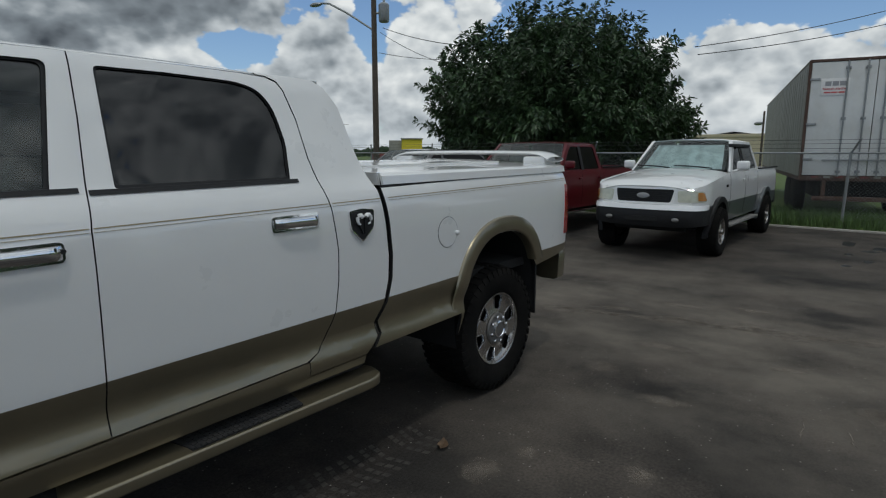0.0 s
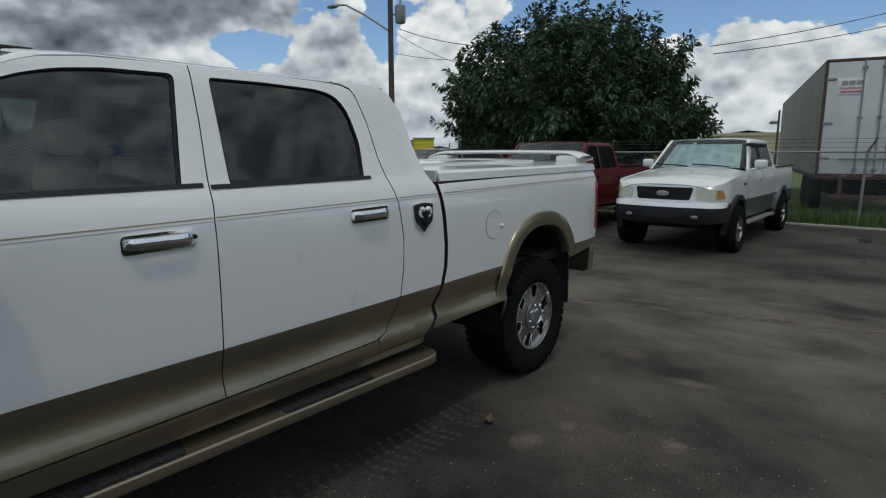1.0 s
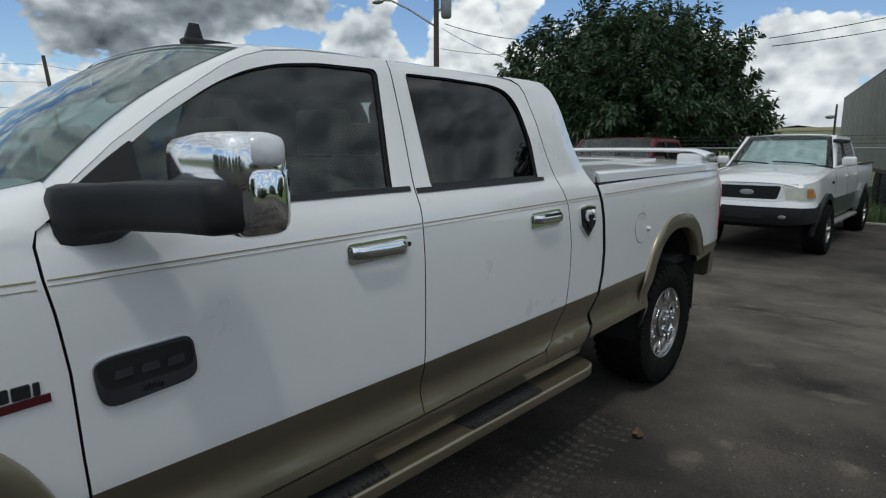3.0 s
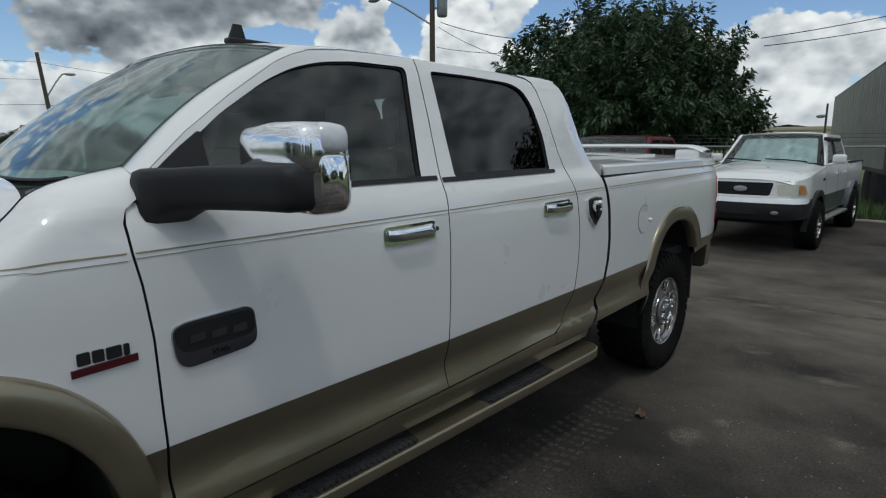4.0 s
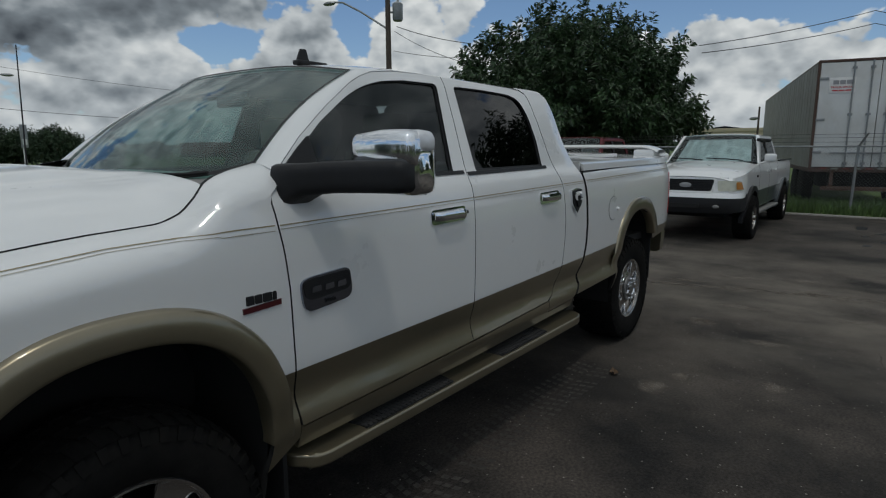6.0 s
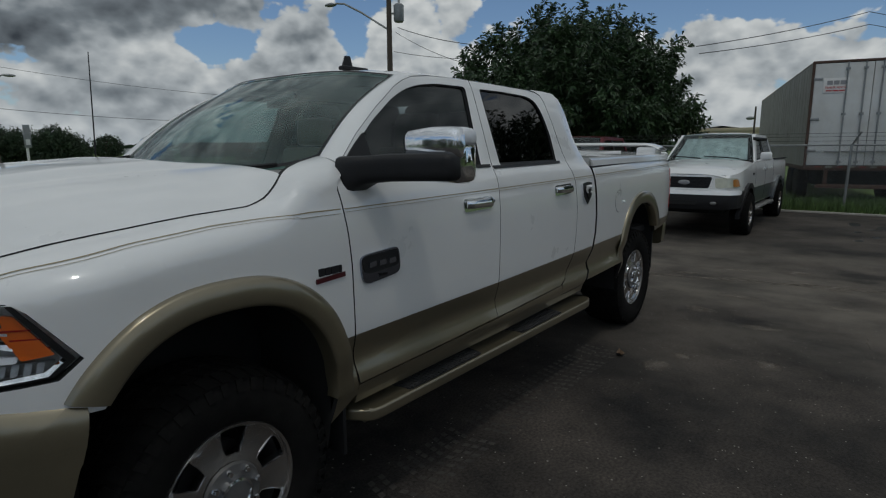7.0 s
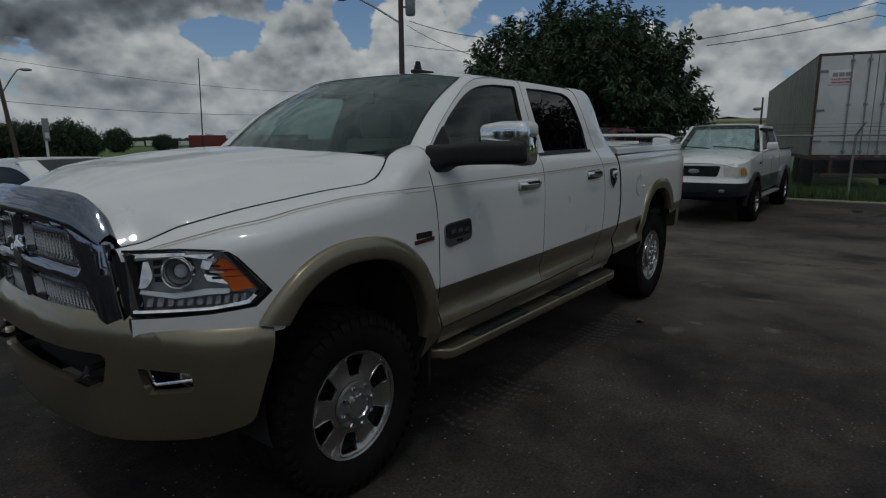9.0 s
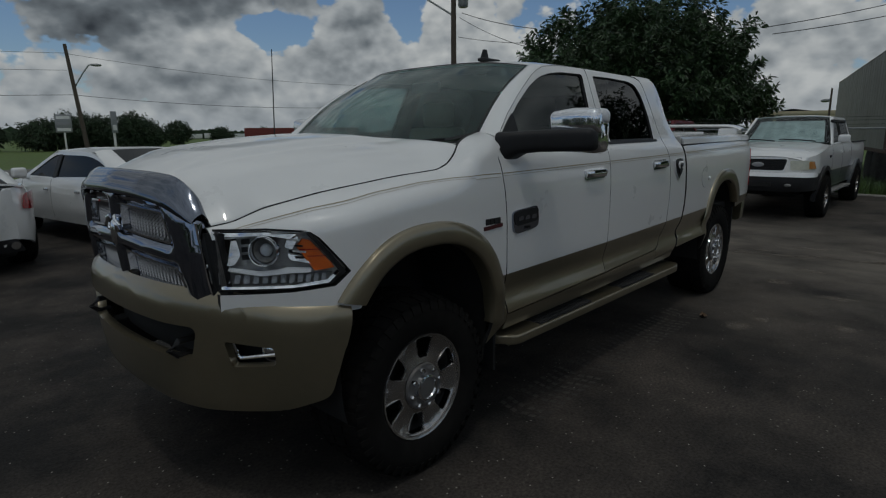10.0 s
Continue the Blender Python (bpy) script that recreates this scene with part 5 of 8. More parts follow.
for sd in (1, -1):
    bowl = panel(rounded(LAMP, 0.02), lambda u, v: flank(u, v) + Vector((0.03, 0.045, 0)), step=(0.05, 0.05), depth=0.02, inward=(0.3, 0.9, 0))
    hl = part("headlamp", bowl, DARKBOWL, pickup, "clear headlamp with amber side marker", smooth=40)
    pieces = [hl]

    def lamp_piece(name, poly, off, mat, depth=0.012, r=0.012, tilt=0.0):
        # tilt leans the piece back, so that it faces the sky
        poly = poly if poly is LAMP else [(p[0], lamp_z(p[1])) for p in poly]
        zm = sum(p[1] for p in poly) / len(poly)
        o = part(name, panel(rounded(poly, r), lambda u, v: flank(u, v) + Vector((0.3, 0.95, 0)) * (off + tilt * (v - zm)), step=(0.04, 0.04), depth=depth, inward=(0.3, 0.95, 0)), mat, hl)
        pieces.append(o)
        return o

    lamp_piece("lens", LAMP, -0.002, LENS, 0.003, 0.02)
    lamp_piece("side_marker", [(-0.560, 1.166), (-0.540, 1.160), (-0.472, 1.040), (-0.535, 1.030), (-0.580, 1.135)], 0.012, AMBER, 0.012, 0.004, 0.2)
    for k in range(3):
        lamp_piece("marker_rib", [(-0.575 + 0.022 * k, 1.125 - 0.030 * k), (-0.512 + 0.020 * k, 1.122 - 0.030 * k), (-0.510 + 0.020 * k, 1.118 - 0.030 * k), (-0.573 + 0.022 * k, 1.120 - 0.030 * k)], 0.008, REDLENS, 0.004, 0.001)
    lamp_piece("reflector", [(-0.782, 1.198), (-0.735, 1.198), (-0.725, 1.10), (-0.745, 1.055), (-0.780, 1.06)], 0.030, MIRROR, 0.01, 0.012, 0.35)
    lamp_piece("bezel", [(-0.775, 1.203), (-0.66, 1.205), (-0.575, 1.192), (-0.600, 1.170), (-0.66, 1.186), (-0.775, 1.180)], 0.012, CHROME, 0.01, 0.003, 0.5)
    lamp_piece("lamp_border", [(-0.555, 1.200), (-0.540, 1.196), (-0.432, 1.016), (-0.478, 0.966), (-0.60, 0.950), (-0.785, 0.940), (-0.785, 0.951), (-0.60, 0.960), (-0.486, 0.974), (-0.452, 1.014)], 0.004, BLACK, 0.008, 0.001)
    lamp_piece("lamp_border", [(-0.79, 1.214), (-0.66, 1.217), (-0.548, 1.203), (-0.552, 1.196), (-0.66, 1.208), (-0.79, 1.205)], 0.004, BLACK, 0.008, 0.001)
    lamp_piece("chrome_wedge", [(-0.60, 1.182), (-0.572, 1.176), (-0.595, 1.125), (-0.615, 1.135)], 0.014, CHROME, 0.014, 0.006, 0.45)
    lamp_piece("chrome_wedge", [(-0.605, 1.105), (-0.560, 1.088), (-0.545, 1.062), (-0.60, 1.078)], 0.014, CHROME, 0.014, 0.006, 0.7)
    lamp_piece("dark_wedge", [(-0.600, 1.120), (-0.588, 1.120), (-0.560, 1.095), (-0.600, 1.108)], 0.018, BLACK, 0.01, 0.002)
    lamp_piece("lamp_trim", [(-0.782, 1.058), (-0.745, 1.045), (-0.68, 1.030), (-0.60, 1.044), (-0.540, 1.040), (-0.545, 1.022), (-0.60, 1.022), (-0.68, 1.012), (-0.75, 1.030), (-0.782, 1.040)], 0.012, SILVER, 0.010, 0.006, 0.55)
    lamp_piece("dark_floor", [(-0.782, 1.026), (-0.68, 1.008), (-0.60, 1.016), (-0.470, 1.016), (-0.490, 0.984), (-0.60, 0.972), (-0.782, 0.966)], 0.026, GREYTRIM, 0.006, 0.006)
    lamp_piece("lamp_edge", [(-0.78, 0.956), (-0.60, 0.960), (-0.49, 0.972), (-0.447, 1.012), (-0.455, 1.018), (-0.495, 0.984), (-0.60, 0.970), (-0.78, 0.966)], 0.008, CHROME, 0.008, 0.003, 0.8)
    for k in range(12):
        x = -0.772 + 0.0235 * k
        lamp_piece("led_cell", [(x, 0.978), (x + 0.014, 0.978 + 0.0002 * k), (x + 0.021, 1.010), (x + 0.007, 1.012)], 0.018, LEDCELL, 0.006, 0.004, 0.5)
    for k in range(3):
        z = 1.168 - 0.034 * k
        lamp_piece("reflector_step", [(-0.722, z), (-0.700, z + 0.004), (-0.700, z - 0.018), (-0.722, z - 0.022)], 0.022, BLACK, 0.004, 0.002)
    for k in range(4):
        z = 1.172 - 0.026 * k
        lamp_piece("reflector_step", [(-0.604 + 0.006 * k, z), (-0.570 + 0.008 * k, z - 0.006), (-0.570 + 0.008 * k, z - 0.014), (-0.604 + 0.006 * k, z - 0.008)], 0.012, SILVER if k % 2 == 0 else BLACK, 0.006, 0.002)
    lamp_piece("inner_edge", [(-0.786, 1.205), (-0.774, 1.205), (-0.766, 0.955), (-0.780, 0.952)], 0.004, CHROME, 0.01, 0.002)
    ctr = flank(-0.66, lamp_z(1.120)) + Vector((-0.0, 0.02, 0))
    axis = Vector((-0.80, -0.58, -0.03)).normalized()
    rot = Vector((0, -1, 0)).rotation_difference(axis).to_matrix().to_4x4()
    for nm, prof, mt in (("projector_ring", [(0.056, 0.03), (0.058, -0.014), (0.054, -0.024), (0.048, -0.016), (0.044, 0.02)], CHROME), ("projector_bezel", [(0.046, 0.015), (0.043, -0.004), (0.030, 0.006), (0.026, 0.02)], GREYTRIM),
                         ("projector_lens", [(0.001, -0.016), (0.013, -0.013), (0.022, -0.004), (0.026, 0.010), (0.026, 0.03)], LENS), ("projector_core", [(0.001, 0.000), (0.018, 0.002), (0.024, 0.010), (0.024, 0.03)], SILVER)):
        bm = lathe(prof, 32)
        bmesh.ops.transform(bm, matrix=Matrix.Translation(ctr) @ rot, verts=bm.verts[:])
        pieces.append(part(nm, bm, mt, hl, smooth=50))
    if sd < 0:
        for o in pieces:
            o.data.transform(Matrix.Translation((0, 2 * YC, 0)) @ Matrix.Diagonal((1, -1, 1, 1)))
            o.data.flip_normals()

# the lamp panel under and behind the lamps is closed by a dark core
part("front_core", panel([(0.40, 0.90), (2 * YC - 0.40, 0.90), (2 * YC - 0.44, 1.20), (YC + 0.3, 1.29), (YC - 0.3, 1.29), (0.44, 1.20)], nose(-0.070), step=(0.08, 0.2), depth=0.02, inward=(1, 0, 0)), DARK, pickup)

for sd in (1, -1):
    ya_, yb_ = (0.255, 0.375) if sd > 0 else (2 * YC - 0.375, 2 * YC - 0.255)
    part("lamp_gap", panel([(ya_, 0.90), (yb_, 0.90), (yb_, 1.190), (ya_, 1.200)], nose(-0.012), step=(0.04, 0.2), depth=0.02, inward=(1, 0, 0)), BLACK, pickup)
    yt_ = (0.318, 0.330) if sd > 0 else (2 * YC - 0.330, 2 * YC - 0.318)
    part("grille_edge", panel([(yt_[0], 0.91), (yt_[1], 0.91), (yt_[1] + 0.035 * sd, 1.23), (yt_[0] + 0.035 * sd, 1.23)], nose(0.010), step=(0.04, 0.08), depth=0.02, inward=(1, 0, 0)), CHROME, pickup)

y0, y1 = 0.332, 2 * YC - 0.332
g_out = [(y0, 0.905), (YC - 0.30, 0.882), (YC + 0.30, 0.882), (y1, 0.905), (y1 - 0.015, 1.12), (y1 - 0.045, 1.262, 0.05), (y1 - 0.16, 1.322, 0.08), (YC + 0.2, 1.350), (YC - 0.2, 1.350), (y0 + 0.16, 1.322, 0.08), (y0 + 0.045, 1.262, 0.05), (y0 + 0.012, 1.12)]
cells = []
for sx in (-1, 1):
    def m_(p):
        return (YC + sx * p[0], p[1])
    cells.append([m_(p) for p in ((0.055, 1.168), (0.448, 1.146), (0.402, 1.258), (0.062, 1.274))])
    cells.append([m_(p) for p in ((0.050, 0.970), (0.492, 0.960), (0.462, 1.050), (0.052, 1.074))])


def edge_gap(u, v):
    d = 1.0
    for poly in (g_out, *cells):
        for p, q in zip(poly, poly[1:] + poly[:1]):
            ax, ay, bx, by = p[0], p[1], q[0], q[1]
            k = max(0.0, min(1.0, ((u - ax) * (bx - ax) + (v - ay) * (by - ay)) / ((bx - ax) ** 2 + (by - ay) ** 2)))
            d = min(d, math.hypot(u - ax - k * (bx - ax), v - ay - k * (by - ay)))
    return d


def grille_map(u, v):
    # the bars are rounded: highest in their middle, falling to the openings and the rim
    return nose(0.006 + 0.034 * math.sin(min(1.0, edge_gap(u, v) / 0.045) * math.pi / 2))(u, v)


gr = part("grille", panel(rounded(g_out, 0.02), grille_map, [rounded(c, 0.022) for c in cells], step=(0.02, 0.02), depth=0.05, inward=(1, 0, 0)), NOSECHROME, pickup, "chrome cross-bar grille with mesh inserts", smooth=40)
for c in cells:
    ys, zs = [p[0] for p in c], [p[1] for p in c]
    bm = bmesh.new()
    nz_ = 9
    for i in range(nz_):
        z = min(zs) + (max(zs) - min(zs)) * (i + 0.5) / nz_
        pts = []
        k = 0
        y = min(ys)
        while y < max(ys):
            zz = z + (0.006 if k % 2 else -0.006)
            pts.append((front_x(y, zz) + 0.012, y, zz))
            y += 0.0125
            k += 1
        tube(bm, pts, 0.0036, 4, cap=False)
    part("mesh_insert", bm, MESHWIRE, gr, smooth=60)
    fr = rounded([(sum(ys) / 4 + (p[0] - sum(ys) / 4) * 1.03, sum(zs) / 4 + (p[1] - sum(zs) / 4) * 1.08) for p in c], 0.025)
    part("insert_frame", panel(fr, nose(0.024), [rounded([(sum(ys) / 4 + (p[0] - sum(ys) / 4) * 0.97, sum(zs) / 4 + (p[1] - sum(zs) / 4) * 0.93) for p in c], 0.02)], step=(0.08, 0.08), depth=0.03, inward=(1, 0, 0)), CHROME, gr, smooth=30)
# ornament in the middle
bm = bmesh.new()
bmesh.ops.create_uvsphere(bm, u_segments=16, v_segments=10, radius=1.0)
bmesh.ops.transform(bm, matrix=Matrix.Translation((front_x(YC, 1.18) - 0.030, YC, 1.150)) @ Matrix.Diagonal((0.022, 0.030, 0.060, 1)), verts=bm.verts[:])
for sx in (-1, 1):
    pts = [(front_x(YC, 1.2) - 0.032 - 0.008 * math.sin(a), YC + sx * (0.026 + 0.030 * math.sin(a)), 1.185 + 0.030 * math.cos(a)) for a in (0.0, 0.8, 1.6, 2.4, 3.2, 4.0)]
    tube(bm, pts, [0.014, 0.014, 0.013, 0.011, 0.008, 0.005], 10)
part("grille_ornament", bm, CHROME, gr, smooth=60)
# bonnet deflector: a rolled strip over the front edge of the bonnet
def eased(f_):
    """The same run with its corners drawn out."""
    return lambda a: sum(f_(abs(a + 0.045 * (k / 4 - 1))) for k in range(9)) / 9


rails = []
for xs_, zs_ in (([-0.925, -0.910, -0.885, -0.860, -0.845, -0.832], [1.325, 1.315, 1.297, 1.262, 1.240, 1.226]),
                 ([-0.905, -0.890, -0.862, -0.845, -0.835, -0.825], [1.374, 1.364, 1.346, 1.302, 1.264, 1.232]),
                 ([-0.860, -0.835, -0.810, -0.795, -0.785, -0.800], [1.416, 1.411, 1.400, 1.360, 1.300, 1.240]),
                 ([-0.838, -0.813, -0.785, -0.765, -0.755, -0.780], [1.386, 1.376, 1.345, 1.300, 1.255, 1.220])):
    aa_ = [0.0, 0.30, 0.445, 0.525, 0.575, 0.605]
    rails.append((eased(table(list(zip(aa_, xs_)))), eased(table(list(zip(aa_, zs_))))))


def defl_map(s, t):
    q = 2 * s - 1
    a = 0.603 * (1 - (1 - abs(q)) ** 1.3)
    y = YC + math.copysign(a, q)
    k = min(2.999, t * 3)
    i, w = int(k), k - int(k)
    p = [Vector((rx(a), y, rz(a))) for rx, rz in rails]
    out = p[i].lerp(p[i + 1], w)
    puff_ = math.sin(math.pi * w) * min(1.0, (0.605 - a) / 0.08 + 0.25)
    return out + (Vector((-0.007, 0, 0.003)), Vector((-0.003, 0, 0.006)), Vector((0.006, 0, 0.006)))[i] * puff_


part("bonnet_deflector", thicken(grid(96, 24, defl_map), 0.004), DEFLCHROME, pickup, "chrome bonnet deflector", smooth=50)
# front bumper: u runs along the plan from the middle (0) to the corner
plan_f = [(-0.875, 0.945), (-0.868, 0.75), (-0.848, 0.56), (-0.805, 0.42), (-0.735, 0.29), (-0.655, 0.180), (-0.56, 0.085), (-0.46, 0.024), (-0.385, 0.002)]
fine = []
for i in range(len(plan_f) - 1):
    p0, p1, p2, p3 = (Vector(plan_f[max(0, min(len(plan_f) - 1, i + j))]) for j in (-1, 0, 1, 2))
    for k in range(8):
        t = k / 8
        fine.append(0.5 * ((2 * p1) + (p2 - p0) * t + (2 * p0 - 5 * p1 + 4 * p2 - p3) * t * t + (3 * p1 - p0 - 3 * p2 + p3) * t ** 3))
fine.append(Vector(plan_f[-1]))
dist_ = [0.0]
for a, b in zip(fine, fine[1:]):
    dist_.append(dist_[-1] + (b - a).length)
BL = dist_[-1]
bump_prof = table([(0.42, 0.10), (0.46, 0.045), (0.52, 0.020), (0.60, 0.006), (0.68, -0.003), (0.75, -0.009), (0.81, -0.013), (0.85, -0.012), (0.872, -0.005), (0.886, 0.008), (0.895, 0.028)])


def bump_map(u, v, off=0.0):
    a = min(abs(u), BL)
    x, y = np.interp(a, dist_, [p.x for p in fine]), np.interp(a, dist_, [p.y for p in fine])
    e = 0.02
    tx = np.interp(min(BL, a + e), dist_, [p.x for p in fine]) - np.interp(max(0, a - e), dist_, [p.x for p in fine])
    ty = np.interp(min(BL, a + e), dist_, [p.y for p in fine]) - np.interp(max(0, a - e), dist_, [p.y for p in fine])
    ln = math.hypot(tx, ty) or 1.0
    nx, ny = ty / ln, -tx / ln
    d = -bump_prof(v) + off
    dip = 1.0 - min(1.0, max(0.0, (a - 0.55) / 0.45))
    dip = dip * dip * (3 - 2 * dip)
    p = Vector((x + nx * d, y + ny * d, v + (0.014 + 0.042 * dip) * max(0.0, (v - 0.5) / 0.39)))
    if u > 0:
        p.y = 2 * YC - p.y
    return p


slot = rounded([(-0.56, 0.795), (0.56, 0.795), (0.52, 0.675), (-0.52, 0.675)], 0.04)
fogs = [rounded([(s_ * 0.665, 0.758), (s_ * 0.85, 0.754), (s_ * 0.855, 0.688), (s_ * 0.69, 0.668)], 0.015) for s_ in (-1, 1)]
b_out = [(-BL + 0.02, 0.895), (-0.7, 0.892), (0, 0.89), (0.7, 0.892), (BL - 0.02, 0.895), (BL - 0.035, 0.80), (BL - 0.105, 0.55, 0.04), (BL - 0.25, 0.515), (0.55, 0.495), (-0.55, 0.495), (-BL + 0.25, 0.515), (-BL + 0.105, 0.55, 0.04), (-BL + 0.035, 0.80)]
fb = part("front_bumper", panel(rounded(b_out, 0.015), bump_map, [slot, *fogs], step=(0.03, 0.018), depth=0.04, inward=None), TAN, pickup, "champagne front bumper with fog lamps", smooth=40)
part("slot_backing", panel(rounded([(-0.62, 0.82), (0.62, 0.82), (0.60, 0.64), (-0.60, 0.64)], 0.03), lambda u, v: bump_map(u, v, -0.07), step=(0.08, 0.2), depth=0.02, inward=(1, 0, 0)), DARK, fb)
for s_ in (-1, 1):
    part("fog_recess", panel(rounded([(s_ * 0.645, 0.770), (s_ * 0.875, 0.770), (s_ * 0.88, 0.66), (s_ * 0.67, 0.650)], 0.01), lambda u, v: bump_map(u, v, -0.055), step=(0.05, 0.1), depth=0.015, inward=(1, 0, 0)), BLACK, fb)
    c = bump_map(s_ * 0.820, 0.714, -0.030)
    bm = lathe([(0.001, -0.02), (0.030, -0.016), (0.042, -0.004), (0.044, 0.02)], 20)
    bmesh.ops.transform(bm, matrix=Matrix.Translation(c) @ Matrix.Rotation(-s_ * -0.9, 4, "Z"), verts=bm.verts[:])
    fg = part("fog_lamp", bm, CHROME, fb)
    bm = bmesh.new()
    tube(bm, [bump_map(s_ * (0.672 + 0.006 * k), 0.748 - 0.019 * k, -0.008) for k in range(4)] + [bump_map(s_ * (0.700 + 0.024 * k), 0.684 + 0.0045 * k, -0.010) for k in range(7)], 0.008, 8)
    part("fog_trim", bm, CHROME, fb)
    hk = bump_map(s_ * 0.46, 0.70, -0.02)
    bm = bmesh.new()
    tube(bm, [(hk.x + 0.05, hk.y, hk.z + 0.03), (hk.x - 0.05, hk.y, hk.z + 0.03), (hk.x - 0.085, hk.y, hk.z + 0.0), (hk.x - 0.05, hk.y, hk.z - 0.03), (hk.x + 0.0, hk.y, hk.z - 0.028)], 0.014, 8)
    part("tow_hook", bm, BLACK, fb)

# cabin
cabin = [("dashboard", (0.40, 0.14, 1.18), (0.86, 2 * YC - 0.14, 1.50), GREYTRIM, 0.08), ("cabin_floor", (0.50, 0.08, 0.60), (2.80, 2 * YC - 0.08, 0.66), GREYTRIM, 0.01)]
for nm, lo, hi, mt, bv in cabin:
    part(nm, boxes((lo, hi, bv, 4)), mt, pickup)
for x, yy_ in ((1.28, 0.50), (1.28, 2 * YC - 0.50), (2.22, 0.50), (2.22, 2 * YC - 0.50)):
    st = part("seat", boxes(((x - 0.28, yy_ - 0.26, 0.86), (x + 0.22, yy_ + 0.26, 1.05), 0.06, 3)), SEAT, pickup)
    bm = bmesh.new()
    box(bm, (x + 0.14, yy_ - 0.25, 1.00), (x + 0.30, yy_ + 0.25, 1.60), 0.06, 3)
    bmesh.ops.transform(bm, matrix=Matrix.Translation((x + 0.2, 0, 1.0)) @ Matrix.Rotation(radians(9), 4, "Y") @ Matrix.Translation((-x - 0.2, 0, -1.0)), verts=bm.verts[:])
    part("backrest", bm, SEAT, st)
    part("headrest", boxes(((x + 0.27, yy_ - 0.13, 1.60), (x + 0.38, yy_ + 0.13, 1.78), 0.04, 3)), SEAT, st)
bm = bmesh.new()
rs = [Vector((0.93 + 0.07 * math.sin(a), 0.50 + 0.19 * math.cos(a), 1.36 + 0.175 * math.sin(a))) for a in (2 * math.pi * k / 24 for k in range(25))]
tube(bm, rs, 0.015, 8, cap=False)
tube(bm, [(0.74, 0.50, 1.30), (0.92, 0.50, 1.36)], 0.03, 8)
box(bm, (0.90, 0.36, 1.335), (0.93, 0.64, 1.385), 0.01)
part("steering_wheel", bm, BLACK, pickup)
part("rear_view_mirror", boxes(((1.00, YC - 0.12, 1.80), (1.03, YC + 0.12, 1.87), 0.012)), BLACK, pickup)
back = rounded([(0.26, 0.70), (2 * YC - 0.26, 0.70), (2 * YC - 0.30, 1.93, 0.1), (0.30, 1.93, 0.1)], 0.04)
bw = rounded([(0.40, 1.50), (2 * YC - 0.40, 1.50), (2 * YC - 0.44, 1.86), (0.44, 1.86)], 0.05)
bk = part("cab_back", panel(back, lambda u, v: Vector((2.86 - 0.10 * max(0, v - 1.5) / 0.4, u, v)), [bw], step=(0.2, 0.08), depth=0.02, inward=(-1, 0, 0)), WHITE, pickup)
part("rear_glass", panel(bw, lambda u, v: Vector((2.855 - 0.10 * max(0, v - 1.5) / 0.4, u, v)), step=(0.3, 0.08), depth=0.004, inward=(-1, 0, 0)), TINT, bk)


